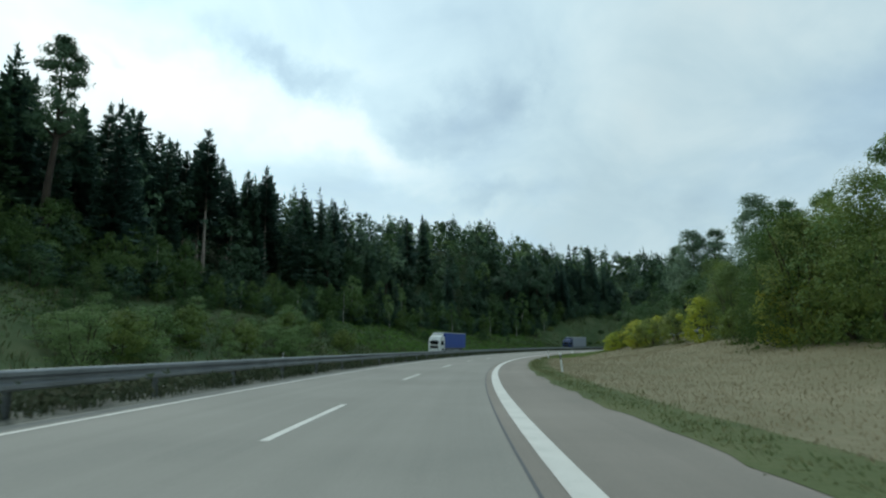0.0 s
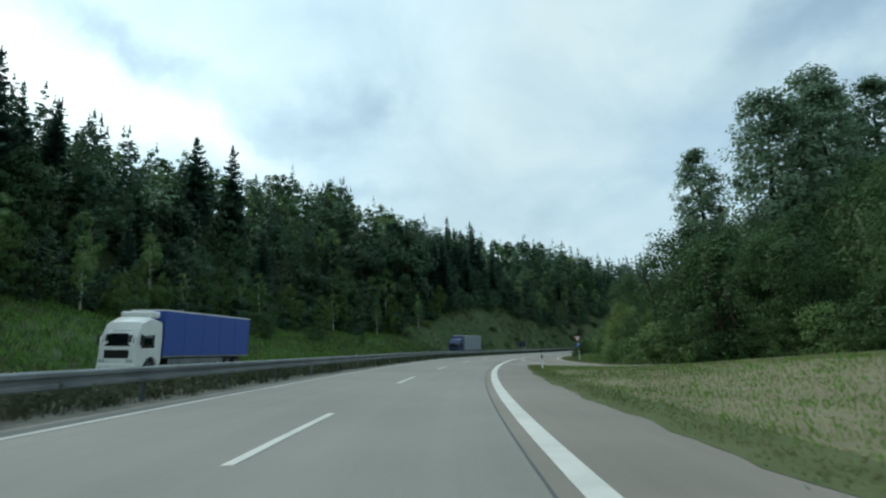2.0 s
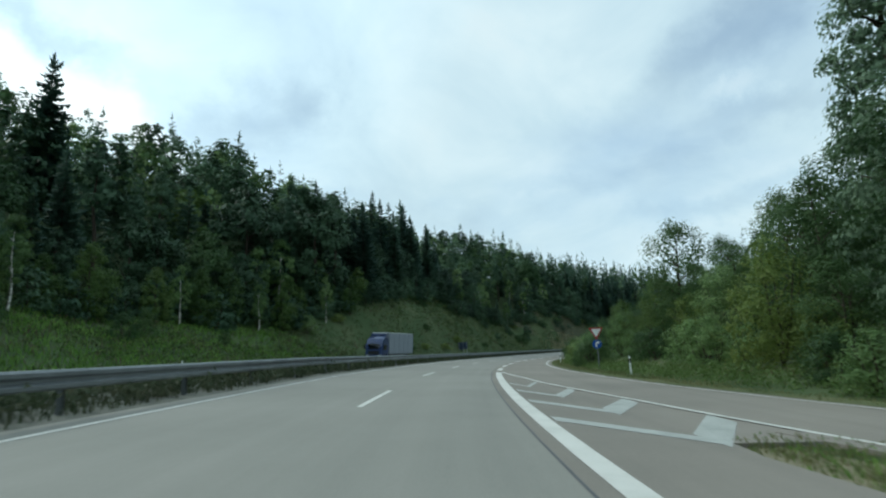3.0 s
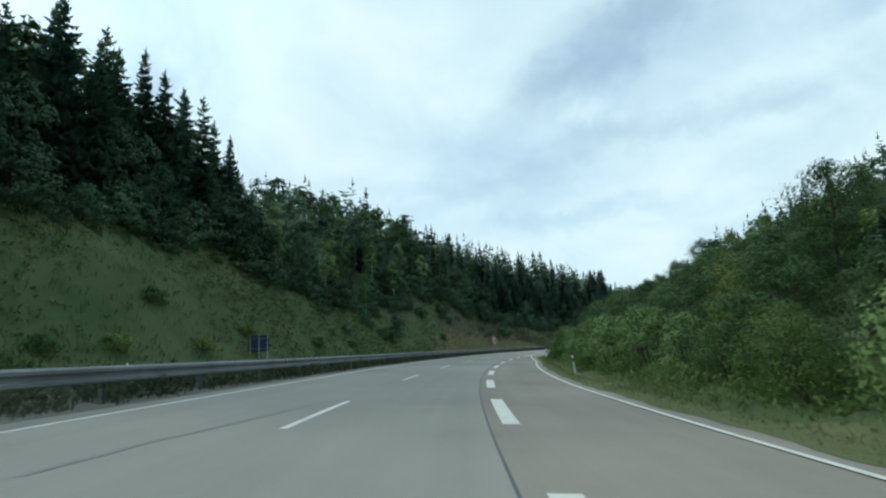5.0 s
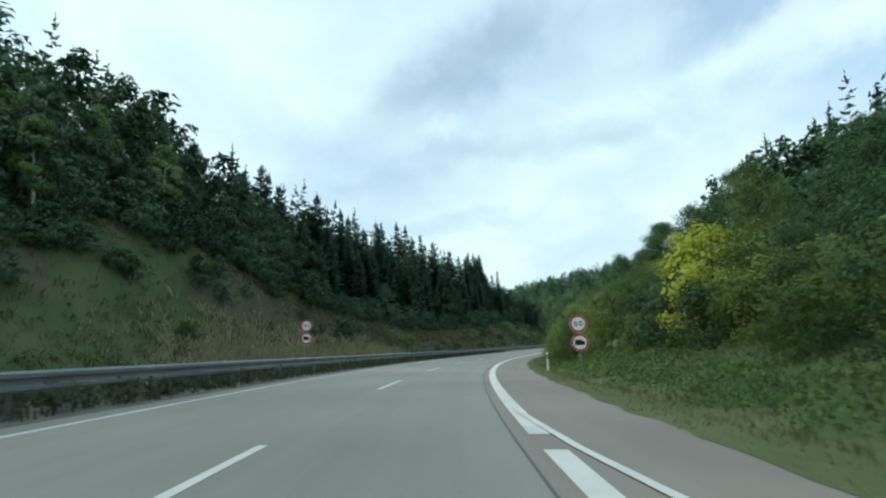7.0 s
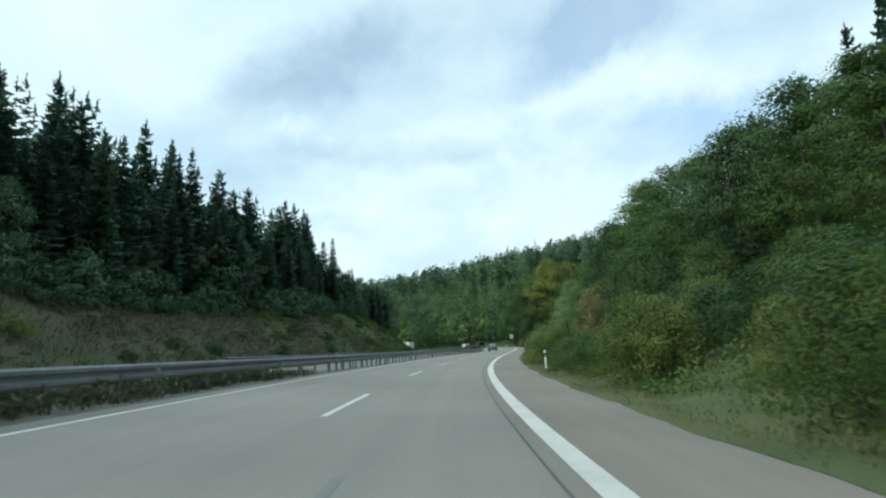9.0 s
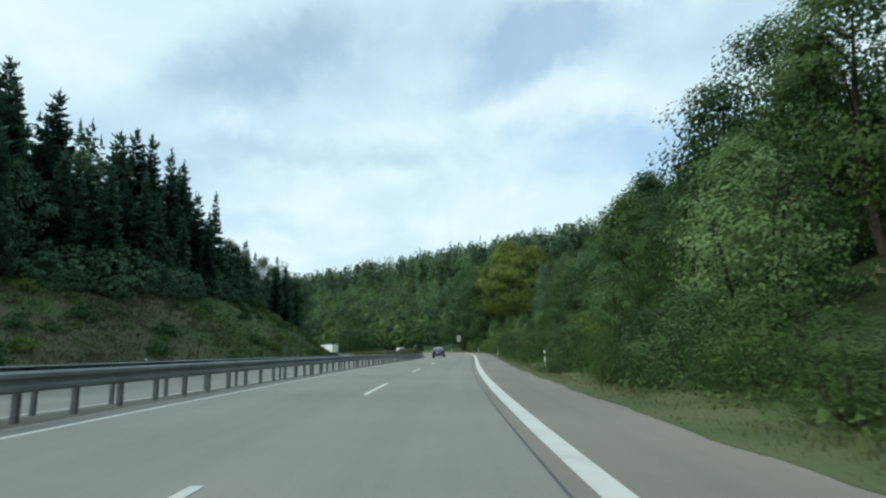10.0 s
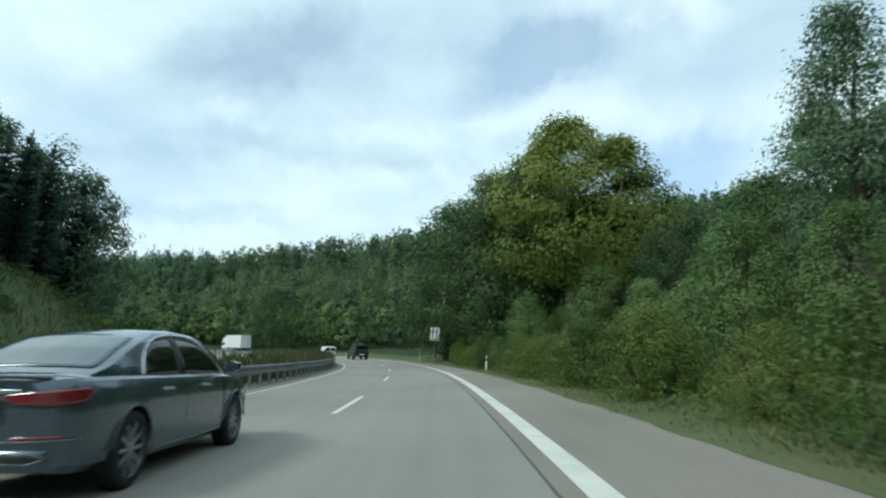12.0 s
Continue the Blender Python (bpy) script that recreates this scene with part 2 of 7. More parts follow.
def paint(name, hex_, rough=0.3, metal=0.0, coat=0.0, vary=0.06, trans=0.0):
    """Lacquer, plastic or glass: one colour with faint dust."""
    m = bpy.data.materials.new(name)
    m.use_nodes = True
    add, join = nodes_of(m.node_tree)
    out = add("ShaderNodeOutputMaterial")
    b = add("ShaderNodeBsdfPrincipled", ins={"Metallic": metal, "Coat Weight": coat, "Coat Roughness": 0.05})
    geo = add("ShaderNodeTexCoord")
    n = add("ShaderNodeTexNoise", ins={"Scale": 3.0, "Detail": 6.0, "Roughness": 0.65})
    join(geo, n, 3)
    c = c3(hex_)
    r = ramp_of(add, [(0.35, tuple(x * (1 - vary) for x in c)), (0.65, tuple(min(1, x * (1 + vary) + vary * 0.03) for x in c))])
    join(n, r)
    join(r, b, 0, "Base Color")
    mr = add("ShaderNodeMapRange", ins={"From Min": 0.3, "From Max": 0.7, "To Min": max(0.02, rough - 0.06), "To Max": rough + 0.08})
    join(n, mr)
    join(mr, b, 0, "Roughness")
    join(b, out)
    return m


M_CAR = paint("car_lacquer", "46545f", 0.24, 0.55, 1.0)
M_VAN = paint("white_lacquer", "dcdeda", 0.35, 0.0, 0.5)
M_GREEN = paint("green_lacquer", "20392f", 0.35, 0.1, 0.6)
M_CAB_BLUE = paint("blue_lacquer", "2b3d68", 0.35, 0.1, 0.6)
M_CURTAIN = paint("blue_tarpaulin", "33509a", 0.5)
M_CURTAIN_GREY = paint("grey_tarpaulin", "8d949c", 0.5)
M_BOX_WHITE = paint("white_box_panel", "d4d6d2", 0.45)
M_GLASS = paint("tinted_glass", "0c1114", 0.05, 0.0, 0.0)
# dark glass with the sky's reflection mixed in as pale grey base colour
M_GLASS_REAR_SKY = paint("rear_glass", "4a565c", 0.12, 0.2, 0.5)
M_CHROME = paint("chrome", "d6dadc", 0.15, 1.0)
M_RIM = paint("alloy", "9fa5a8", 0.3, 0.9)
M_TYRE = paint("tyre_rubber", "17181a", 0.85)
M_LAMP_RED = paint("red_lamp", "6c1620", 0.12, 0.0, 1.0)
M_LAMP_WHITE = paint("clear_lamp", "c9d0d2", 0.1, 0.3, 1.0)
M_SIGN_RED = paint("sign_red", "a8282b", 0.45)
M_SIGN_BLUE = paint("sign_blue", "1c4fa0", 0.45)
M_SIGN_BLUE_DARK = paint("sign_blue_dark", "1f3048", 0.5)
M_SIGN_GREY = paint("sign_grey", "4a4d4f", 0.5)
M_HEATHER = material("brown_heather", shades("43483a", "595a46", "6b6855", "7d7a65"), 0.14, rough=0.85, bump=0.0, fine=12, vary=0.15, trans=0.2, spec=0.1, island=True, grit=0.45)
M_HEATH_SOIL = material("heath_soil", shades("43483a", "545642", "64624a"), 0.2, 0.95, bump=0.6, fine=30, dist=0.1, spec=0.1)
M_MEADOW = material("meadow_blades", shades("507034", "6e9044", "88a456"), 0.15, rough=0.8, bump=0.0, fine=12, vary=0.12, trans=0.3, spec=0.1, island=True, grit=0.5)
M_HEATH_DARK = material("heather", shades("3d4833", "4f573d", "625d4a"), 0.15, rough=0.8, bump=0.0, fine=12, vary=0.15, trans=0.25, spec=0.1, island=True, grit=0.45)
M_WEEDS = material("median_weeds", shades("36422f", "48533e", "595f4b", "6a6b58"), 0.15, rough=0.8, bump=0.0, fine=12, vary=0.12, trans=0.3, spec=0.1, island=True, grit=0.5)


# ---- alignment of the road: s along the driven lane, d to its right ----
CURV = [(-400, 0.0), (-150, 0.0034), (0.0, 0.00341), (44.8, 0.003602), (89.6, 0.003586), (134.4, 0.00361), (179.2, 0.003553), (224.0, 0.003598), (268.8, 0.003855), (313.6, 0.003881),
        (347.2, 0.003193), (380.8, 0.00169), (414.4, -0.000326), (448.0, -0.002581), (470, -0.0046), (500, -0.0075), (600, -0.0070), (680, 0.0), (1500, 0.0)]
BANK = [(-100, 0.03), (0.0, 0.0318), (67.2, 0.0433), (134.4, 0.0583), (201.6, 0.0678), (268.8, 0.0556), (324.8, 0.0542), (364.0, 0.0313), (397.6, 0.0126), (436.8, -0.045), (600, -0.05)]
RISES = [(-100, -0.3), (0.0, 0.0), (67.2, 0.322), (134.4, 0.564), (201.6, 0.252), (268.8, 0.228), (324.8, 0.026), (364.0, 0.174), (397.6, 0.436), (436.8, 0.82), (470, 1.05), (500, 1.3), (530, 1.5), (1500, 1.6)]
S0, S1, STEP = -400.0, 1000.0, 1.0
AS = np.arange(S0, S1, STEP)
ak = np.interp(AS, *zip(*CURV))
zero = int(-S0 / STEP)
AH = np.concatenate([[0], np.cumsum((ak[:-1] + ak[1:]) / 2 * STEP)])
AH = AH - AH[zero]
hm = (AH[:-1] + AH[1:]) / 2
AX = np.concatenate([[0], np.cumsum(np.sin(hm) * STEP)])
AY = np.concatenate([[0], np.cumsum(np.cos(hm) * STEP)])
AX, AY = AX - AX[zero], AY - AY[zero]


def tab(rows, s):
    return np.interp(s, *zip(*rows))


def plan(s, d):
    """World x, y of a place at s, d."""
    h = np.interp(s, AS, AH)
    return np.interp(s, AS, AX) + d * np.cos(h), np.interp(s, AS, AY) - d * np.sin(h)


def project(x, y):
    """s, d of world places (arrays)."""
    x, y = np.atleast_1d(np.asarray(x, float)), np.atleast_1d(np.asarray(y, float))
    s, d = np.empty_like(x), np.empty_like(x)
    cx, cy, cs = AX[::3], AY[::3], AS[::3]
    for i in range(0, len(x), 4000):
        j = ((x[i:i + 4000, None] - cx) ** 2 + (y[i:i + 4000, None] - cy) ** 2).argmin(1)
        h = AH[::3][j]
        ex, ey = x[i:i + 4000] - cx[j], y[i:i + 4000] - cy[j]
        s[i:i + 4000] = cs[j] + ex * np.sin(h) + ey * np.cos(h)
        d[i:i + 4000] = ex * np.cos(h) - ey * np.sin(h)
    return s, d


def smooth(a, b, v):
    t = np.clip((v - a) / (b - a), 0, 1)
    return t * t * (3 - 2 * t)


# left side: where the wood begins (offset, height), and how the hill behind it rises
WOOD_D = [(-100, 46), (0, 44), (100, 44), (150, 42), (178, 38), (200, 36), (215, 34), (300, 33), (345, 34), (400, 37), (440, 38), (480, 38), (510, 42), (560, 60)]
WOOD_Z = [(-100, 9), (60, 8.5), (110, 7.2), (150, 6.2), (180, 5.6), (198, 9), (215, 14.5), (238, 14.2), (250, 12.3), (265, 11.2), (275, 9), (285, 12), (292, 14.6), (306, 14), (325, 11.2), (342, 7.8),
          (372, 6.4), (400, 7.1), (425, 8.3), (450, 10.8), (475, 10.3), (495, 8), (515, 4), (540, 1)]
HILL = [(-100, 0.5), (0, 0.5), (100, 0.52), (150, 0.62), (185, 0.62), (245, 0.52), (285, 0.4), (340, 0.5), (420, 0.45), (470, 0.3), (500, 0.1), (530, 0.0)]
# right side: width of the level verge, rise behind it
VERGE = [(-100, 11), (0, 11), (75, 11), (85, 14), (100, 14), (115, 12), (130, 9.5), (150, 8), (180, 6.4), (230, 5.6), (255, 5.3), (300, 5.1), (470, 5.2)]
RISE = [(-100, 0.10), (0, 0.10), (60, 0.10), (110, 0.12), (150, 0.18), (200, 0.36), (260, 0.42), (320, 0.42), (390, 0.34), (430, 0.2), (470, 0.1)]


DROP = [(330, 0.0), (360, -0.3), (387, -0.5), (408, -0.32), (432, -0.16), (465, 0.0)]


RAMP_OUT = [(60, 40.0), (72, 30.0), (84, 22.0), (96, 15.5), (108.6, 11.2), (116, 9.4), (123, 8.3), (127, 7.4), (133, 6.3), (148, 5.3), (165, 4.65), (186, 4.27), (205, 4.1), (232, 4.0), (239, 3.55), (248, 2.7), (258, 1.55), (262, 1.27)]
RAMP_IN = [(60, 35.5), (72, 25.5), (84, 17.8), (96, 11.6), (108, 7.2), (118, 5.0), (120.3, 4.56), (124, 3.98), (131, 2.66), (140.9, 1.48)]


def ramp_out(s):
    return np.interp(s, *zip(*RAMP_OUT))


def ramp_in(s):
    return np.interp(s, *zip(*RAMP_IN))


# the slip road comes down from higher ground: height over the carriageway's plane
RAMP_RISE = [(-100, 1.2), (0, 1.6), (40, 3.2), (55, 4.0), (66, 3.3), (75, 2.5), (84, 1.6), (90, 1.1), (96, 0.8), (100, 0.58), (105, 0.34), (110, 0.2), (117, 0.0)]


def ramp_rise(s):
    return np.interp(s, *zip(*RAMP_RISE))


def opp_drop(s):
    """How far the opposite carriageway lies below this one where the two part."""
    return tab(DROP, s)


def road_z(s, d):
    return tab(RISES, s) - tab(BANK, s) * np.clip(d, -9, 9)


def relief(x, y):
    """Gentle unevenness, a few decimetres."""
    return 0.5 * np.sin(x * 0.11 + 1.3) * np.sin(y * 0.13 + 0.4) + 0.3 * np.sin(x * 0.31 + y * 0.23) + 0.2 * np.sin(x * 0.47 - y * 0.61)


def ground_z(x, y):
    x, y = np.atleast_1d(np.asarray(x, float)), np.atleast_1d(np.asarray(y, float))
    s, d = project(x, y)
    base = road_z(s, d) + opp_drop(s) * smooth(6.2, 8.2, -d) * smooth(38, 24, -d)
    wd, wz = tab(WOOD_D, s), tab(WOOD_Z, s)
    left = -d
    up_l = (0.35 * smooth(23, wd, left) + 0.65 * np.clip((left - 23) / (wd - 23), 0, 1)) * wz + np.clip(left - wd, 0, 55) * tab(HILL, s) + np.clip(left - wd - 55, 0, 250) * 0.22 * smooth(500, 440, s)
    vw = np.where(s < 119, np.maximum(tab(VERGE, s), ramp_out(s) + 1.5), tab(VERGE, s))
    slip = np.where(s < 117, ramp_rise(s) * smooth(4.4, np.maximum(ramp_in(s) - 0.8, 5.0), d), 0.0)
    up_r = slip + np.clip(d - vw, 0, 60) * tab(RISE, s) + np.clip(d - vw - 60, 0, 100) * 0.1
    far = smooth(385, 545, x) * (45 + np.clip(397 - y, -60, 300) * 0.12) * smooth(-900, -100, y) * smooth(18, 90, np.abs(d))
    rough = relief(x, y) * (smooth(25, 33, left) + smooth(vw, vw + 8, d)) * 0.8
    return base + np.maximum(up_l + up_r, far) + rough - 0.06


def put_z(s, d):
    x, y = plan(s, d)
    return float(x), float(y), float(ground_z(x, y)[0])


# ---- mesh helpers ----
def mesh_of(name, verts, faces, mats, index=None, smooth_=False, normals=None):
    me = bpy.data.meshes.new(name)
    verts, faces = np.asarray(verts, np.float32), [np.asarray(f, np.int32) for f in (faces if isinstance(faces, list) else [faces])]
    faces = [f for f in faces if len(f)]
    me.vertices.add(len(verts))
    me.vertices.foreach_set("co", verts.ravel())
    total = np.concatenate([np.full(len(f), f.shape[1], np.int32) for f in faces])
    me.loops.add(int(total.sum()))
    me.loops.foreach_set("vertex_index", np.concatenate([f.ravel() for f in faces]))
    me.polygons.add(len(total))
    me.polygons.foreach_set("loop_start", np.concatenate([[0], np.cumsum(total)[:-1]]).astype(np.int32))
    me.polygons.foreach_set("loop_total", total)
    for m in mats if isinstance(mats, (list, tuple)) else [mats]:
        me.materials.append(m)
    if index is not None:
        me.polygons.foreach_set("material_index", np.asarray(index, np.int32))
    me.polygons.foreach_set("use_smooth", np.full(len(total), bool(smooth_)))
    me.update(calc_edges=True)
    if normals is not None:
        me.attributes.new("custom_normal", "FLOAT_VECTOR", "POINT").data.foreach_set("vector", np.asarray(normals, np.float32).ravel())
    return me


def rounded(v, toward, keep=0.3):
    """Loose leaves (three corners each) turned to one side, with normals that follow the mass they belong to."""
    t = v.reshape(-1, 3, 3)
    geo = np.cross(t[:, 1] - t[:, 0], t[:, 2] - t[:, 0])
    geo /= np.linalg.norm(geo, axis=1)[:, None] + 1e-12
    toward = toward / (np.linalg.norm(toward, axis=1)[:, None] + 1e-9)
    turn = (geo * toward).sum(1) < 0
    t = np.where(turn[:, None, None], t[:, ::-1], t)
    n = np.where(turn[:, None], -geo, geo) * keep + toward
    n /= np.linalg.norm(n, axis=1)[:, None] + 1e-9
    return t.reshape(-1, 3), np.arange(len(v)).reshape(-1, 3), np.repeat(n, 3, axis=0)


def part(name, me, parent=None, label=""):
    """One mesh object under a thing or a part."""
    ob = new(name, me)
    if parent is not None:
        ob.parent = parent
    return tagged(ob, label)


def bm_mesh(name, bm, mat, smooth_=False):
    me = bpy.data.meshes.new(name)
    bm.to_mesh(me)
    bm.free()
    for m in mat if isinstance(mat, (list, tuple)) else [mat]:
        me.materials.append(m)
    if smooth_:
        me.polygons.foreach_set("use_smooth", np.ones(len(me.polygons), bool))
    return me


def box(bm, x0, x1, y0, y1, z0, z1, bevel=0.0):
    r = bmesh.ops.create_cube(bm, size=1, matrix=Matrix.Translation(((x0 + x1) / 2, (y0 + y1) / 2, (z0 + z1) / 2)) @ Matrix.Diagonal((x1 - x0, y1 - y0, z1 - z0, 1)))
    if bevel:
        es = list({e for v in r["verts"] for e in v.link_edges})
        bmesh.ops.bevel(bm, geom=es, offset=bevel, segments=2, profile=0.5, affect="EDGES")


def strip(name, s0, s1, profile, mat, step=2.0, lift=0.0, ground=False):
    """A strip along the road: profile is a list of (d or function of s, height over the road plane)."""
    n = max(2, int(math.ceil((s1 - s0) / step)) + 1)
    s = np.linspace(s0, s1, n)
    rows = []
    for d, z in profile:
        dd = d(s) if callable(d) else np.full(n, float(d))
        x, y = plan(s, dd)
        zz = ground_z(x, y) + 0.06 if ground else road_z(s, dd)
        z = z(s) if callable(z) else z
        rows.append(np.stack([x, y, zz + z + lift], 1))
    k = len(rows)
    v = np.stack(rows, 1).reshape(-1, 3)
    a = (np.arange(n - 1)[:, None] * k + np.arange(k - 1)).ravel()
    f = np.stack([a, a + 1, a + k + 1, a + k], 1)
    me = mesh_of(name, v, f, mat)
    # lay the strip out by metres across and along, for wear that follows the wheels
    across = np.stack([d(s) if callable(d) else np.full(n, float(d)) for d, z in profile], 1).ravel()
    along = np.repeat(s, k)
    me.uv_layers.new(name="UVMap").data.foreach_set("uv", np.stack([across[f.ravel()], along[f.ravel()]], 1).astype(np.float32).ravel())
    return me


# ---- ground: one sheet, fine near the road, coarse to the horizon ----
def graded(lo, hi, a, b, fine, reach):
    """Coordinates with fine steps from a to b, growing outwards to lo and hi."""
    mid = list(np.arange(a, b + 0.01, fine))
    left, right, st = [], [], fine
    x = a
    while x > lo:
        st *= 1.13
        x -= st
        left.append(x)
    st, x = fine, b
    while x < hi:
        st *= 1.13
        x += st
        right.append(x)
    return np.array(left[::-1] + mid + right)


gx = graded(-3000, 3500, -110, 460, 2.6, 0)
gy = graded(-3000, 3500, -40, 420, 2.6, 0)
GX, GY = np.meshgrid(gx, gy)
GZ = ground_z(GX.ravel(), GY.ravel())
a = (np.arange(len(gy) - 1)[:, None] * len(gx) + np.arange(len(gx) - 1)).ravel()
cs_, cd_ = project((GX[:-1, :-1] + GX[1:, 1:]).ravel() / 2, (GY[:-1, :-1] + GY[1:, 1:]).ravel() / 2)
wooded = ((-cd_ > tab(WOOD_D, cs_) - 1) | (cd_ > tab(VERGE, cs_) + 4 + 9 * (cs_ < 90)) | (GX[:-1, :-1].ravel() > 392)).astype(int)
wooded = np.where((cs_ < 119) & (cs_ > -60) & (cd_ > 2.5) & (cd_ < np.interp(cs_, [80, 85, 96, 108, 119], [18.5, 16, 11.6, 7.2, 5])) | (cs_ >= 119) & (cs_ < 520) & (cd_ > 2.0) & (cd_ < 5.6), 2, wooded)
wooded = np.where((wooded == 2) & (cs_ >= 119), 3, wooded)
wooded = np.where((wooded == 0) & (np.abs(cs_ - 360) + 16 * np.sin(cs_ * 0.19 + cd_ * 0.37) + 9 * np.sin(cs_ * 0.43 - cd_ * 0.9) < 62) & (cd_ < -25), 4, wooded)
ground = part("ground", mesh_of("ground", np.stack([GX.ravel(), GY.ravel(), GZ], 1), np.stack([a, a + 1, a + len(gx) + 1, a + len(gx)], 1), [M_GROUND, M_LITTER, M_DRY, M_VERGE, M_HEATH_SOIL], wooded, smooth_=True))
tagged(ground, "rough grass and heath over the valley and wooded slopes", "ground", kind="structure")

# ---- carriageways ----
LEFT_EDGE, LANE, RIGHT_EDGE = -5.49, -2.03, 1.27
def paved_right(s):
    """Right edge of the paving: shoulder, then merging lane, then shoulder again."""
    e = np.where(s < 118.6, 3.25, np.maximum(ramp_out(s) + 0.55, 3.35))
    return np.where(s > 262, 3.4, e) + 0.06 * np.sin(s * 0.9) + 0.04 * np.sin(s * 2.3)


road = part("road", strip("road", -140, 660, [(-6.1, -0.3), (-6.1, 0), (LANE, 0), (RIGHT_EDGE - 0.36, 0)], M_ASPHALT))
tagged(road, "grey asphalt carriageway with two lanes, worn smooth", "road", kind="structure")


def opp_near(s):
    return np.interp(s, [330, 365], [-12.4, -9.6])


opp = part("road_opposite", strip("road_opposite", -140, 660, [(-22.4, lambda s: opp_drop(s) - 0.3), (-22.4, lambda s: opp_drop(s) + 0.02), (-16.5, lambda s: opp_drop(s) + 0.02), (opp_near, lambda s: opp_drop(s) + 0.02), (opp_near, lambda s: opp_drop(s) - 0.3)], M_ASPHALT))
tagged(opp, "opposite grey asphalt carriageway beyond the median", "road", kind="structure")
shoulder = part("road_shoulder", strip("road_shoulder", -140, 660, [(RIGHT_EDGE - 0.36, 0), (lambda s: paved_right(s) * 0.5 + 0.8, 0), (paved_right, 0), (paved_right, -0.3)], M_ASPHALT_WARM, step=1.0))
tagged(shoulder, "warm grey paved shoulder and merging lane", "road", kind="structure")
for s_a, s_b in ((-60, 108), (119, 560)):
    verge = part("verge", strip("verge", s_a, s_b, [(lambda s: paved_right(s) - 0.10 + 0.025 * np.sin(s * 1.7) * np.sin(s * 0.61) + 0.03 * np.sin(s * 4.7 + 2 * np.sin(s * 0.9)), 0.006), (lambda s: paved_right(s) + 0.35, 0.012), (lambda s: paved_right(s) + 1.0, -0.005), (lambda s: paved_right(s) + 1.9, -0.09)], M_VERGE, step=0.6))
    tagged(verge, "worn turf growing over the edge of the paving", "verge", kind="structure")
ramp = part("road_slip", strip("road_slip", 60, 119.0, [(lambda s: ramp_in(s) - 0.5, lambda s: ramp_rise(s) - 0.3), (lambda s: ramp_in(s) - 0.5, lambda s: ramp_rise(s) + 0.012), (lambda s: ramp_out(s) + 0.55, lambda s: ramp_rise(s) + 0.012), (lambda s: ramp_out(s) + 0.55, lambda s: ramp_rise(s) - 0.3)], M_ASPHALT_WARM, step=1.0))
tagged(ramp, "slip road joining from the side, pale worn asphalt", "road", kind="structure")
gap = part("joint_seal", strip("joint_seal", -140, 660, [(RIGHT_EDGE - 0.38, 0), (RIGHT_EDGE - 0.345, 0)], M_SEAL, lift=0.004))
tagged(gap, "dark sealed joint between lane and shoulder", "road joint", kind="structure")
median = part("median", strip("median", -140, 660, [(opp_near, lambda s: opp_drop(s) + 0.02), (-8.5, lambda s: 0.8 * opp_drop(s) + 0.07), (-7.2, lambda s: 0.3 * opp_drop(s) + 0.05), (-6.1, 0.0)], M_GRAVEL))
tagged(median, "gravel and weeds of the central reservation", "median", kind="structure")


# ---- road markings ----
def marking(name, s0, s1, d0, d1, label, step=2.0, lift=0.005, rise=0):
    ob = part(name, strip(name, s0, s1, [(d0, rise), (d1, rise)], M_PAINT, step=step, lift=lift))
    return tagged(ob, label, "road marking", kind="structure")


marking("edge_line", -140, 660, LEFT_EDGE - 0.06, LEFT_EDGE + 0.06, "narrow white edge line beside the central reservation")
marking("edge_line", -140, 141, RIGHT_EDGE - 0.14, RIGHT_EDGE + 0.14, "broad white line along the shoulder")
marking("edge_line", 259, 660, RIGHT_EDGE - 0.14, RIGHT_EDGE + 0.14, "broad white line along the shoulder")
marking("edge_line", 60, 262, lambda s: ramp_out(s) - 0.06, lambda s: ramp_out(s) + 0.06, "narrow white edge line of the merging lane", 1.0, 0.016, ramp_rise)
marking("edge_line", 60, 141, lambda s: ramp_in(s) - 0.07, lambda s: ramp_in(s) + 0.07, "white line along the inner side of the slip road", 1.0, 0.017, ramp_rise)
tagged(part("edge_line", strip("edge_line", 340, 660, [(-10.08, opp_drop), (-9.94, opp_drop)], M_PAINT, lift=0.028)), "white edge line of the opposite carriageway", "road marking", kind="structure")
for i in range(-2, 40):
    s0 = (14.41 + 13.44 * i) if i < 18 else (25.09 + 13.44 * (i - 1))
    tagged(marking("lane_dash", s0, s0 + 4.48, LANE - 0.06, LANE + 0.06, "white dash between the two lanes"), group="lane dashes")
for i in range(13):
    s0 = 208.05 + 9.02 * (i - 7)
    tagged(marking("merge_dash", s0, s0 + 4.7, RIGHT_EDGE - 0.14, RIGHT_EDGE + 0.14, "broad white dash along the merging lane"), group="merging lane dashes")


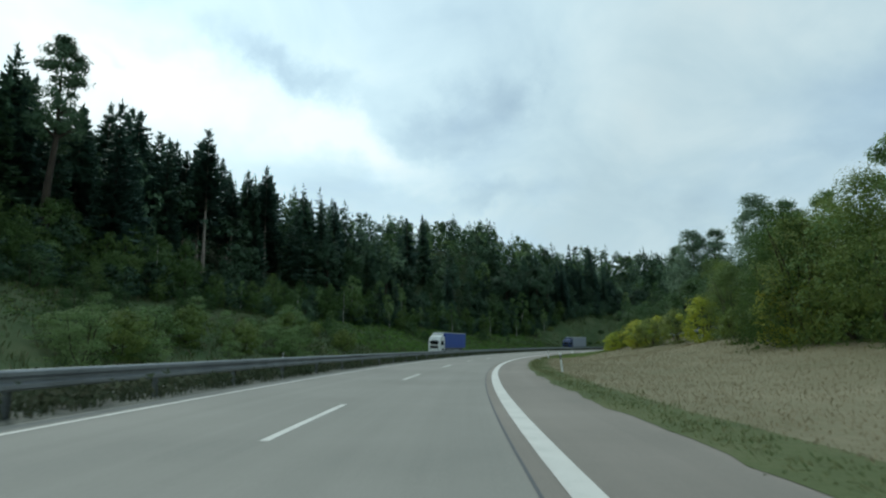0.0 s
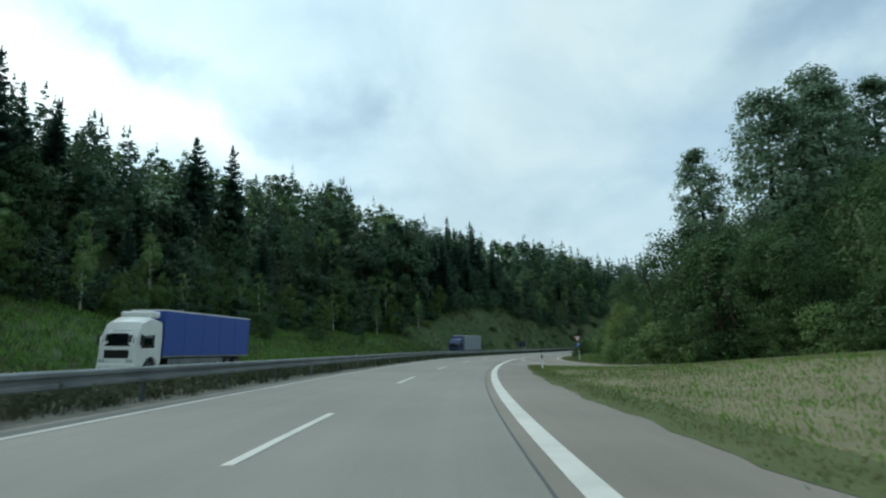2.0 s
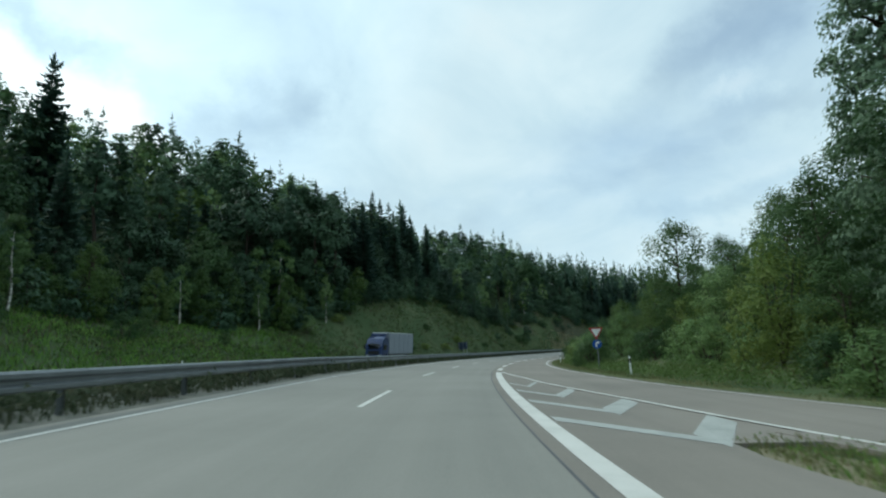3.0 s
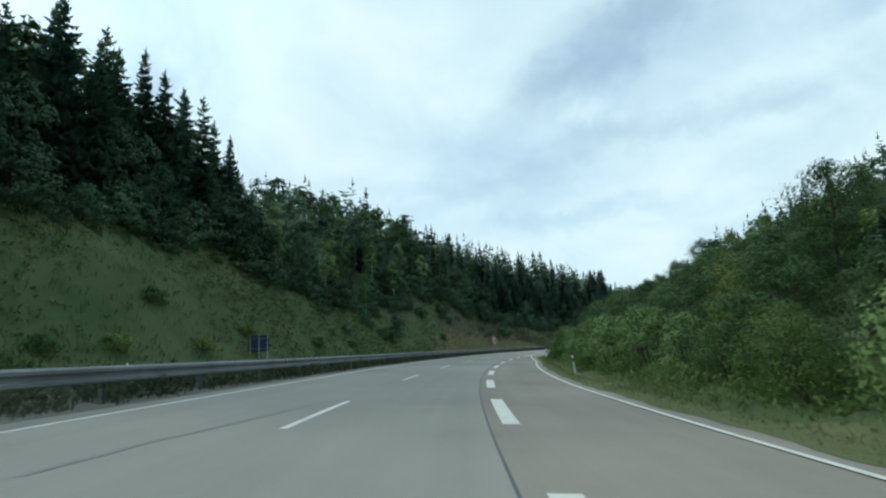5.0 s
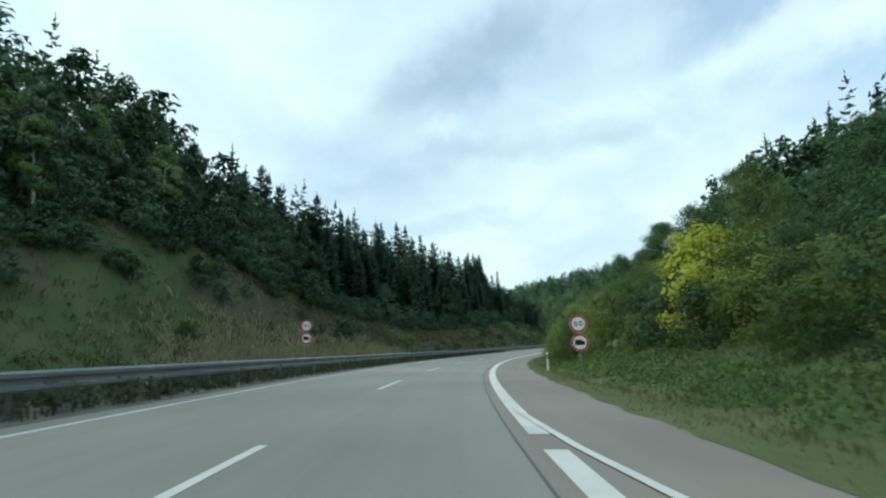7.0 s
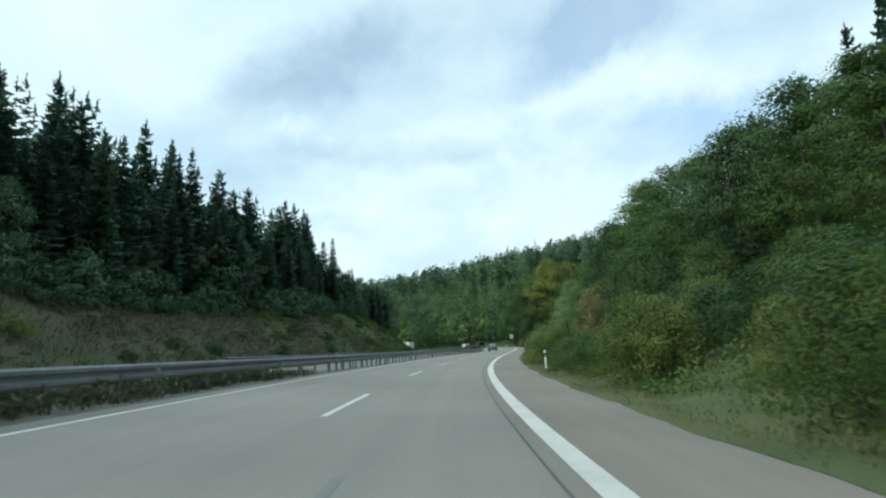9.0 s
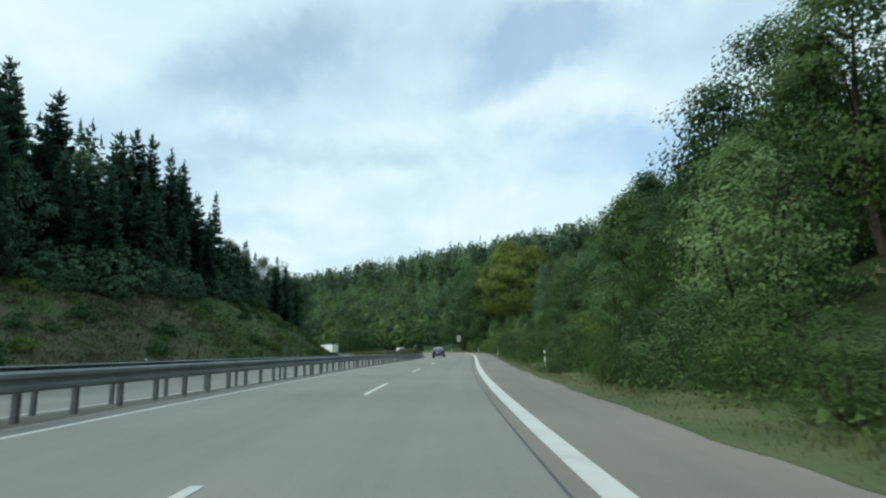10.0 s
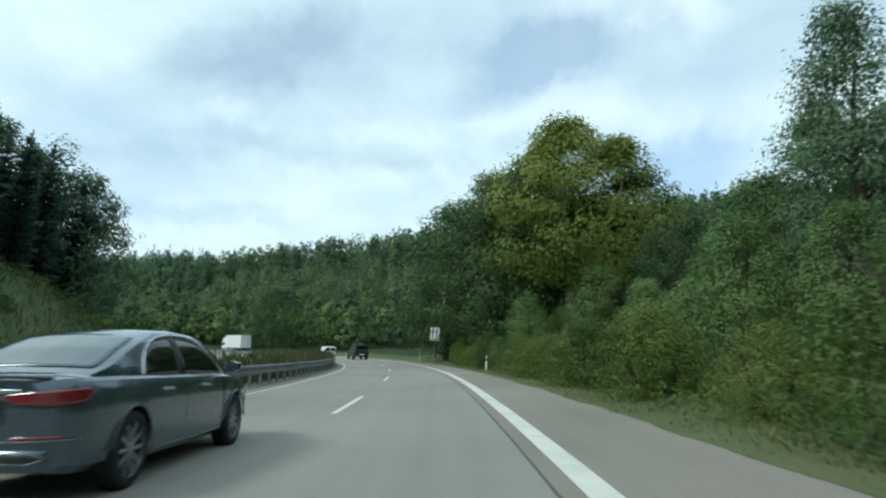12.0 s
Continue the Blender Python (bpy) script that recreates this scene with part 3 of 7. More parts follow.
def hatch(s0, s1, width, tail):
    """A chevron bar on the gore, from the main line back towards the slip road's line, with its broad turned end."""
    n = 6
    dd = np.linspace(RIGHT_EDGE + 0.2, 0.58 * float(ramp_in(s1)) + 0.2, n)
    sa = np.linspace(s0, s1, n)
    end = s1 + 2.5
    rows = [(a - width, a + width, d) for a, d in zip(sa, dd)] + [(s1 - tail / 2, s1 + tail / 2, dd[-1]), (end - tail / 2, end + tail / 2, float(ramp_in(end)) - 0.15)]
    v = []
    for a, b, d in rows:
        for s in (a, b):
            x, y = plan(s, d)
            v.append((float(x), float(y), float(road_z(s, d)) + 0.006))
    f = [(2 * i, 2 * i + 1, 2 * i + 3, 2 * i + 2) for i in range(n + 1) if i != n - 1]
    ob = part("gore_hatch", mesh_of("gore_hatch", v, np.array(f), M_PAINT_WORN))
    tagged(ob, "worn white hatch bar on the gore", "road marking", group="gore hatching", kind="structure")


for a, b, w, tail in ((120.4, 118.2, 0.32, 1.1), (123.8, 121.6, 0.32, 1.25), (127.2, 125.2, 0.28, 1.1), (130.5, 128.9, 0.22, 0.8)):
    hatch(a, b, w, tail)
# sealed cracks
rs = rng = np.random.RandomState(3)
for s0, s1, d0, d1 in ((186, 194, -3.4, -2.4), (222, 229, -1.6, -0.8), (247, 253, -1.7, -0.6), (318, 330, -2.2, -0.9), (388, 396, -1.5, -0.7)):
    s = np.linspace(s0, s1, 14)
    d = np.linspace(d0, d1, 14) + rs.normal(0, 0.04, 14)
    ob = part("crack_seal", strip("crack_seal", s0, s1, [(lambda q, s=s, d=d: np.interp(q, s, d) - 0.05, 0), (lambda q, s=s, d=d: np.interp(q, s, d) + 0.05, 0)], M_WORN, step=0.6, lift=0.004))
    tagged(ob, "faint dark sealed crack in the lane", "road crack", kind="structure")


# ---- crash barriers along the median ----
def beam_mesh(s0, s1, d, side):
    """W-shaped steel beam with a folded back, about 4 mm proud of its posts."""
    w = [(-0.15, 0.735), (-0.14, 0.752), (0.04, 0.757), (0.075, 0.72), (0.075, 0.66), (0.01, 0.615), (0.01, 0.575), (0.075, 0.53), (0.075, 0.47), (0.04, 0.437), (-0.004, 0.44)]
    w = w + [(0.0, 0.45), (0.03, 0.45), (0.062, 0.48), (0.062, 0.52), (0.0, 0.57), (0.0, 0.62), (0.062, 0.67), (0.062, 0.71), (0.03, 0.742), (-0.004, 0.75)]
    return strip("beam", s0, s1, [(d + side * a, z) for a, z in w], M_STEEL, step=2.0)


def rail_post_mesh():
    """Sigma-shaped post with a spacer block and bolt at the top."""
    bm = bmesh.new()
    box(bm, -0.05, 0.05, -0.035, -0.029, -0.35, 0.70)
    box(bm, -0.05, 0.05, 0.029, 0.035, -0.35, 0.70)
    box(bm, -0.006, 0.006, -0.029, 0.029, -0.35, 0.70)
    box(bm, 0.05, 0.13, -0.05, 0.05, 0.48, 0.70, 0.008)
    return bm_mesh("rail_post", bm, M_STEEL)


RAIL_POST = rail_post_mesh()


def barrier(d, side, spans, label):
    ob = tagged(new("crash_barrier"), label, "crash barrier")
    s_a, s_b = spans[0][0], spans[-1][1]
    a = s_a
    while a < s_b:
        part("beam", beam_mesh(a, min(a + 60, s_b), d, side), ob)
        a += 60
    for s0, s1, gap_ in spans:
        for s in np.arange(s0, s1, gap_):
            dd = d - side * 0.13
            x, y = [float(c) for c in plan(s, dd)]
            p = part("post", RAIL_POST, ob)
            p.matrix_world = Matrix.Translation((x, y, float(road_z(s, dd)))) @ Matrix.Rotation(-float(np.interp(s, AS, AH)) + (0 if side > 0 else math.pi), 4, "Z")
    return ob


def slip_barrier(s0, s1):
    """Short rail along the inner edge of the slip road, dipping into the ground at its lower end."""
    ob = tagged(new("crash_barrier"), "short galvanised crash barrier along the slip road", "crash barrier")

    def base(q):
        return ramp_rise(q) - 0.62 * smooth(s1 - 6, s1, q)
    w = [(-0.05, 0.735), (0.04, 0.757), (0.075, 0.72), (0.075, 0.66), (0.01, 0.615), (0.01, 0.575), (0.075, 0.53), (0.075, 0.47), (0.04, 0.437), (0.03, 0.45), (0.062, 0.52), (0.0, 0.57), (0.0, 0.62), (0.062, 0.67), (0.03, 0.742)]
    part("beam", strip("beam", s0, s1, [(lambda q, a=a: ramp_in(q) - 0.85 - a, lambda q, z=z: base(q) + z) for a, z in w], M_STEEL, step=1.5), ob)
    for q in np.arange(s0 + 1, s1 - 4, 2.0):
        dd = float(ramp_in(q)) - 0.80
        x, y = [float(c) for c in plan(q, dd)]
        post = part("post", RAIL_POST, ob)
        post.matrix_world = Matrix.Translation((x, y, float(road_z(q, dd) + ramp_rise(q)))) @ Matrix.Rotation(-float(np.interp(q, AS, AH)) + math.pi, 4, "Z")
    return ob


slip_barrier(61.0, 92.0)
barrier(-6.45, 1, [(-40, 352, 4.0), (352.1, 520, 1.34), (520, 620, 4.0)], "weathered galvanised crash barrier beside the inner lane")
barrier(-8.9, -1, [(346, 520, 2.68), (520, 620, 4.0)], "galvanised crash barrier facing the opposite carriageway")


# ---- delineator posts ----
def delineator():
    """Hollow wedge-shaped post with slanted top, black band and reflector."""
    def shell(z0, z1, w, dpt, cut=0.0):
        bm = bmesh.new()
        prof = [(-w, -dpt), (0, dpt), (w, -dpt)]
        lo = [bm.verts.new((x, y, z0)) for x, y in prof]
        hi = [bm.verts.new((x, y, z1 - cut * (y + dpt) / (2 * dpt))) for x, y in prof]
        bm.faces.new(hi), bm.faces.new(lo[::-1])
        for i in range(3):
            bm.faces.new((lo[i], lo[(i + 1) % 3], hi[(i + 1) % 3], hi[i]))
        bmesh.ops.recalc_face_normals(bm, faces=bm.faces)
        bmesh.ops.bevel(bm, geom=[e for e in bm.edges if abs(e.verts[0].co.z - e.verts[1].co.z) > 0.1], offset=0.018, segments=2, profile=0.5, affect="EDGES")
        return bm
    ob = tagged(new("delineator_post"), "white plastic delineator post with black band on the verge", "delineator", "delineators along the verge")
    part("lower_body", bm_mesh("lower_body", shell(-0.12, 0.66, 0.06, 0.05), M_WHITE), ob)
    part("band", bm_mesh("band", shell(0.66, 0.86, 0.0605, 0.0505), M_BLACK), ob, "slanted black band")
    part("cap", bm_mesh("cap", shell(0.86, 1.0, 0.06, 0.05, 0.05), M_WHITE), ob)
    bm = bmesh.new()
    box(bm, -0.017, 0.017, -0.062, -0.0505, 0.70, 0.80, 0.004)
    part("reflector", bm_mesh("reflector", bm, M_REFLECT), ob, "white reflector")
    return ob


post_rs = np.random.RandomState(8)
first = None
for s, d, lean in ((2, 4.2, 0), (37.6, 4.7, 2), (75.4, 4.25, 2), (110.9, 4.05, -1), (95.5, 17.2, -3), (141.2, 8.1, 0), (176, 5.9, 0), (210.3, 5.5, 5), (247.9, 4.35, 1), (281, 4.1, 0), (317.4, 4.4, 6), (354.3, 4.1, 1), (390.6, 4.7, 0),
                   (426.9, 3.95, 0), (468, 4.3, 0), (500, 4.6, 0), (535, 4.5, 0), (62, -22.4, 0), (150, -22.4, 0), (215, -22.4, 0), (330, -22.4, 0), (400, -22.4, 0), (440, -22.4, 0)):
    x, y, z = put_z(s, d)
    m = Matrix.Translation((x, y, max(z, float(road_z(s, d)) - 0.05))) @ Matrix.Rotation(-float(np.interp(s, AS, AH)) + (math.pi if d < 0 else 0), 4, "Z") @ Matrix.Rotation(radians(-lean), 4, "Y")
    if first is None:
        first = delineator()
        first.matrix_world = m
    else:
        copy_thing(first, m)


# ---- plants: leaf and branch geometry ----
def rng_of(seed):
    return np.random.RandomState(seed)


def tube(points, radii, sides=6):
    """Verts and quads of a tapered tube through points."""
    pts = np.asarray(points, float)
    v, f = [], []
    for i, (p, r) in enumerate(zip(pts, radii)):
        t = pts[min(i + 1, len(pts) - 1)] - pts[max(i - 1, 0)]
        t /= np.linalg.norm(t) + 1e-9
        a = np.cross(t, (0.3, 1, 0.1))
        a /= np.linalg.norm(a)
        b = np.cross(t, a)
        for k in range(sides):
            g = 2 * math.pi * k / sides
            v.append(p + r * (math.cos(g) * a + math.sin(g) * b))
    for i in range(len(pts) - 1):
        for k in range(sides):
            f.append((i * sides + k, i * sides + (k + 1) % sides, (i + 1) * sides + (k + 1) % sides, (i + 1) * sides + k))
    return np.array(v), np.array(f)


class Wood:
    """Trunk, stems and limbs grown as one skin: a limb's root ring is a ring of its stem."""

    def __init__(self):
        self.v, self.f = [], []

    def grow(self, points, radii, sides, root=None):
        v, f = tube(points, radii, sides)
        skip = sides if root is not None else 0
        ids = np.concatenate([np.asarray(root, int)[:skip] if skip else np.zeros(0, int), len(self.v) + np.arange(len(v) - skip)]).astype(int)
        self.v += [p for p in v[skip:]]
        self.f += [tuple(ids[q]) for q in f]
        return ids.reshape(-1, sides)

    def skin(self):
        return np.array(self.v), np.array(self.f)


def merge(lots):
    v, f, n = [], [], 0
    for a, b in lots:
        v.append(a), f.append(b + n)
        n += len(a)
    return np.concatenate(v), np.concatenate(f)


def leaf_cards(centres, size, rs, droop=0.0, facing=None):
    """Small pointed leaves, one triangle each, turned to the light or at random."""
    n = len(centres)
    nrm = rs.normal(size=(n, 3)) * 0.30
    if facing is not None:
        nrm = nrm + facing + [0, 0, 0.35]
    nrm /= np.linalg.norm(nrm, axis=1)[:, None] + 1e-9
    a = np.cross(nrm, rs.normal(size=(n, 3)))
    a[:, 2] -= droop
    a /= np.linalg.norm(a, axis=1)[:, None]
    b = np.cross(nrm, a)
    sz = (size * rs.uniform(0.6, 1.35, n))[:, None]
    v = np.stack([centres - a * sz * 0.5 - b * sz * 0.12, centres + b * sz * 0.42, centres + a * sz * 0.55 - b * sz * 0.22], 1).reshape(-1, 3)
    return rounded(v, nrm)


def needle_crown(rs, height, width, bare, levels, whorl, seg, ragged=0.16, droop=0.30):
    """Whorls of boughs: each one a drooping spray with side twigs swept forward and a hanging fringe."""
    tri = []
    ph = rs.uniform(0, 6.283, 3)
    for i in range(levels):
        u = (i + rs.uniform(-0.35, 0.35)) / levels
        u = min(max(u, 0.0), 0.975)
        z0 = height * (bare + (1 - bare) * u)
        taper = (1 - u) ** 0.68 * 0.97 + 0.03
        n = max(3, int(round(whorl * (0.55 + 0.6 * (1 - u)))))
        g0 = rs.uniform(0, 6.283)
        for k in range(n):
            g = g0 + 6.283 * (k + rs.uniform(-0.3, 0.3)) / n
            lump = 1 + ragged * (math.sin(2 * g + 7 * u + ph[0]) + 0.7 * math.sin(3 * g - 13 * u + ph[1]))
            L = max(0.25, width * 0.5 * taper * lump * rs.uniform(0.74, 1.12) * (0.75 + 0.25 * min(1, u / 0.14)))
            o, sd = np.array([math.cos(g), math.sin(g), 0]), np.array([-math.sin(g), math.cos(g), 0])
            rise = 0.55 if u > 0.86 else 0.12 - droop * (1.2 - u)
            z1 = z0 + rs.normal(0, 0.45) * height / levels
            m = max(2, int(round(seg * (0.35 + 0.65 * taper))))

            def at(t):
                return o * (L * t) + np.array([0, 0, z1 + rise * L * t + 0.16 * L * t * t])
            for q in range(m):
                t0, t1 = 0.10 + 0.78 * q / m, 0.10 + 0.78 * (q + 1) / m
                a, b = at(t0), at(t1)
                w = L * (0.34 * (1 - t0) + 0.10) * rs.uniform(0.75, 1.3)
                for side in (-1, 1):
                    tip = a + sd * (side * w) + o * (0.55 * w) - np.array([0, 0, (0.28 + 0.3 * rs.uniform()) * w])
                    tri.append((a - o * 0.06 * L, b + o * 0.05 * L, tip))
                if u < 0.85:
                    tri.append((a, b, (a + b) / 2 + sd * (rs.normal(0, 0.12) * L) - np.array([0, 0, (0.10 + 0.12 * rs.uniform()) * L + 0.12])))
            e = at(0.80)
            tri.append((e + sd * 0.07 * L, e - sd * 0.07 * L, at(1.0)))
    # leader: short upswept needles thinning to the tip
    for k in range(14):
        g, q = rs.uniform(0, 6.283), k / 14
        o = np.array([math.cos(g), math.sin(g), 0])
        z = height * (bare + (1 - bare) * (0.90 + 0.105 * q))
        r = width * (0.055 * (1 - q) + 0.008)
        tri.append(([0, 0, z - 0.012 * height], [0, 0, z + 0.022 * height], o * r + [0, 0, z + 0.004 * height]))
    v = np.array([[np.asarray(p, float) for p in t] for t in tri]).reshape(-1, 3)
    mid = v.reshape(-1, 3, 3).mean(1)
    out_ = mid * [1, 1, 0] / (np.linalg.norm(mid[:, :2], axis=1)[:, None] + 0.2)
    return rounded(v, out_ + [0, 0, 0.75] + rs.normal(0, 0.15, mid.shape), 0.45)


def conifer(seed, height, width, bare=0.12, levels=30, whorl=8, droop=0.30):
    """Spruce: straight stem, dead twigs low down, whorled crown. Returns trunk and crown."""
    rs = rng_of(seed)
    zs = np.linspace(0, height, 15)
    wood = Wood()
    rings = wood.grow([(0, 0, z) for z in zs], [0.0125 * height * (1 - 0.95 * z / height) for z in zs], 6)
    for k in range(14):
        j, g, L = 1 + rs.randint(0, max(2, int(15 * (bare + 0.1)))), rs.uniform(0, 6.28), width * rs.uniform(0.12, 0.3)
        z = zs[j]
        wood.grow([(0, 0, z), (math.cos(g) * L * 0.3, math.sin(g) * L * 0.3, z - 0.02 * L), (math.cos(g) * L, math.sin(g) * L, z - 0.15 * L)], [0.05, 0.035, 0.012], 3, rings[j][::2])
    return wood.skin(), needle_crown(rs, height, width, bare, levels, whorl, 5, 0.16, droop)


def light_conifer(seed, height, width, levels=13, bare=0.1, whorl=6):
    """Crown of a far spruce."""
    return needle_crown(rng_of(seed), height, width, bare, levels, whorl, 2)


def broadleaf(seed, height, width, leaves=2200, size=0.34, low=0.25, shape="round", clumps=46, stems=1, lean=0.0, spread=1.0, flat=0.8):
    """Trunk with limbs, and a crown of uneven clumps of leaf sprays."""
    rs = rng_of(seed)
    cen, rad = [], []
    wood, foot = Wood(), None
    for k in range(stems):
        g = rs.uniform(0, 6.28)
        off = np.array([math.cos(g), math.sin(g), 0]) * (0.12 * width * (stems > 1))
        top = off * 2.2 + np.array([lean * height, 0, height * 0.82])
        pts = [off * 0.3 * (k > 0), off * 0.6 + top * [0.3, 0.3, 0.3], top * [0.7, 0.7, 0.65], top]
        pts = np.array(pts) + np.vstack([[0, 0, 0], rs.normal(0, 0.012 * height, (3, 3))])
        r0 = 0.017 * height / math.sqrt(stems) + 0.02
        zz_ = np.linspace(0, 1, 9) * pts[-1, 2]
        pts = np.array([[np.interp(z, pts[:, 2], pts[:, c]) for c in (0, 1)] + [z] for z in zz_])
        rings = wood.grow(pts, np.interp(np.linspace(0, 1, 9), [0, 0.33, 0.66, 1], [r0, r0 * 0.8, r0 * 0.5, r0 * 0.12]), 6, foot)
        foot = rings[0] if foot is None else foot
        for j in range(7 if stems == 1 else 3):
            h = 2 + rs.randint(0, 6)
            while zz_[h] < (low + 0.05) * height * 0.9 and h < 7:
                h += 1
            i, z = pts[h], zz_[h]
            a = rs.uniform(0, 6.28)
            L = width * 0.42 * rs.uniform(0.6, 1.0) * (1.15 - 0.85 * z / height)
            e = i + np.array([math.cos(a) * L, math.sin(a) * L, min(L * rs.uniform(0.4, 0.9), height * 0.84 - z)])
            wood.grow([i, i * 0.85 + e * 0.15, (i + e) / 2 + [0, 0, 0.08 * L], e], [r0 * 0.4, r0 * 0.36, r0 * 0.25, r0 * 0.08], 4, rings[h][[0, 1, 3, 4]])
    for c in range(clumps):
        u = rs.uniform(0, 1)
        if shape == "round":
            prof = math.sqrt(max(0.02, 1 - (2 * u - 0.85) ** 2 * 0.95))
        elif shape == "mound":
            prof = math.sqrt(max(0.03, 1 - 0.97 * u ** 1.7))
        elif shape == "tall":
            prof = max(0.16, math.sin(math.pi * min(1, u * 0.76 + 0.20))) ** 0.62
        else:
            prof = (1 - u) ** 0.55 * 0.9 + 0.1
        a, q = rs.uniform(0, 6.28), math.sqrt(rs.uniform(0.12, 1.0))
        r = width * 0.5 * prof * q * rs.uniform(0.75, 1.12)
        cen.append((lean * u * height + math.cos(a) * r, math.sin(a) * r, height * (low + (1 - low) * u * 0.96)))
        rad.append(spread * width * rs.uniform(0.09, 0.17))
    cen, rad = np.array(cen), np.array(rad)
    pick = rs.randint(0, clumps, leaves)
    off = rs.normal(size=(leaves, 3))
    off = off / np.linalg.norm(off, axis=1)[:, None] * (rs.uniform(0.15, 1, leaves) ** 0.5)[:, None] * rad[pick][:, None] * [1, 1, flat]
    face = off / (rad[pick][:, None]) * 0.9
    mid = np.array([lean * height * 0.5, 0, height * (low + 1) / 2])
    away = (cen[pick] - mid) / np.array([width, width, height * (1 - low)]) * 1.6
    crown = leaf_cards(cen[pick] + off, size, rs, droop=0.15, facing=face + away)
    return wood.skin(), crown


PLANTS = {}


def plant_kind(key, made, bark, leaf):
    (tv, tf), (cv, cf, cn) = made
    PLANTS[key] = (mesh_of(key + "_trunk", tv, tf, bark, smooth_=True), mesh_of(key + "_crown", cv, cf, leaf, normals=cn), float(cv[:, 2].max()))


for i in range(3):
    plant_kind(f"spruce{i}", conifer(10 + i, 20, (7.2, 6.2, 7.4)[i], bare=(0.03, 0.10, 0.30)[i], levels=(38, 36, 28)[i], whorl=9), (M_BARK, M_BARK, M_BARK_PALE)[i], M_SPRUCE)
    plant_kind(f"oak{i}", broadleaf(30 + i, 12, 8.4, leaves=13000, size=0.22, low=0.06, clumps=150), M_BARK, (M_LEAF, M_LEAF, M_LEAF_MID)[i])
    plant_kind(f"alder{i}", broadleaf(35 + i, 12, 8.0, leaves=4600, size=0.43, low=0.06, clumps=90), M_BARK, (M_WOODLEAF_SHADED, M_LEAF, M_WOODLEAF_SHADED)[i])
    plant_kind(f"shrub{i}", broadleaf(50 + i, 3.2, 3.8, leaves=3000, size=0.15, low=0.0, shape="mound", clumps=64, stems=4), M_BARK, (M_LEAF, M_LEAF_OLIVE, M_LEAF_PALE)[i])
    plant_kind(f"bush{i}", broadleaf(55 + i, 6.0, 5.0, leaves=5800, size=0.158, low=0.0, shape="mound", clumps=95, stems=3), M_BARK, (M_LEAF, M_LEAF_PALE, M_LEAF_OLIVE)[i])
    plant_kind(f"ash{i}", broadleaf(40 + i, 12, 8.4, leaves=8600, size=0.24, low=0.06, clumps=130), M_BARK, (M_LEAF, M_LEAF, M_LEAF_MID)[i])
plant_kind("spruce3", conifer(17, 26, 7.6, bare=0.52, levels=24, whorl=9), M_BARK_PALE, M_SPRUCE)
plant_kind("spruce4", conifer(18, 9, 4.2, bare=0.02, levels=22, whorl=7), M_BARK, M_SPRUCE)
for i in range(2):
    plant_kind(f"beech{i}", broadleaf(141 + i, 13, 9.0, leaves=13000, size=0.21, low=0.05, clumps=105, spread=1.15, flat=0.42), M_BARK, (M_LEAF, M_LEAF_MID)[i])
plant_kind("alder3", broadleaf(39, 9, 6.0, leaves=4600, size=0.30, low=0.04, clumps=90), M_BARK, M_LEAF_MID)
plant_kind("sallow0", broadleaf(47, 9, 7.0, leaves=13000, size=0.15, low=0.0, shape="mound", clumps=170, stems=3), M_BARK, M_LEAF_OLIVE)
plant_kind("sallow1", broadleaf(48, 9, 7.0, leaves=13000, size=0.15, low=0.0, shape="mound", clumps=170, stems=3), M_BARK, M_LEAF_MID)
plant_kind("thicket0", broadleaf(101, 5.0, 5.4, leaves=1700, size=0.31, low=0.0, shape="mound", clumps=60, stems=3), M_BARK, M_WOODLEAF_SHADED)
plant_kind("thicket1", broadleaf(102, 4.6, 5.0, leaves=1700, size=0.31, low=0.0, shape="mound", clumps=60, stems=3), M_BARK, M_PINE)
for i in (0, 2):
    plant_kind(f"hedge{i}", broadleaf(120 + i, 6.0, 5.2, leaves=2600, size=0.25, low=0.0, shape="mound", clumps=80, stems=3), M_BARK, (M_LEAF, M_LEAF_PALE, M_LEAF_OLIVE)[i])
plant_kind("mound0", broadleaf(104, 1.6, 3.2, leaves=700, size=0.26, low=0.0, shape="mound", clumps=46, stems=4), M_BARK, M_LEAF)
plant_kind("mound1", broadleaf(105, 1.6, 3.2, leaves=700, size=0.26, low=0.0, shape="mound", clumps=46, stems=4), M_BARK, M_LEAF_OLIVE)
for i in range(2):
    plant_kind(f"pine{i}", broadleaf(60 + i, 22, 5.4, leaves=8000, size=0.28, low=0.48, clumps=110), M_BARK, M_PINE)
    plant_kind(f"poplar{i}", broadleaf(70 + i, 20, 6.0 + 0.6 * i, leaves=16000, size=0.30, low=0.02, shape="tall", clumps=330, spread=1.0), M_BARK, M_LEAF_SILVER)
    plant_kind(f"birch{i}", broadleaf(80 + i, 12, 4.6 + 0.6 * i, leaves=5200, size=0.25, low=0.3, shape="tall", clumps=55, lean=0.05 * i), M_BIRCH, M_LEAF_PALE)
    plant_kind(f"willow{i}", broadleaf(90 + i, 3.4, 3.8, leaves=3000, size=0.15, low=0.0, shape="mound", clumps=64, stems=5), M_BARK, (M_LEAF_PALE, M_LEAF_OLIVE)[i])
    plant_kind(f"yellow{i}", broadleaf(95 + i, 3.6, 3.6, leaves=3600, size=0.17, low=0.0, clumps=60, stems=4), M_BARK, (M_LEAF_YELLOW, M_LEAF_OLIVE)[i])
plant_kind("pinelow0", broadleaf(64, 14, 9, leaves=7000, size=0.31, low=0.03, clumps=120), M_BARK, M_PINE)
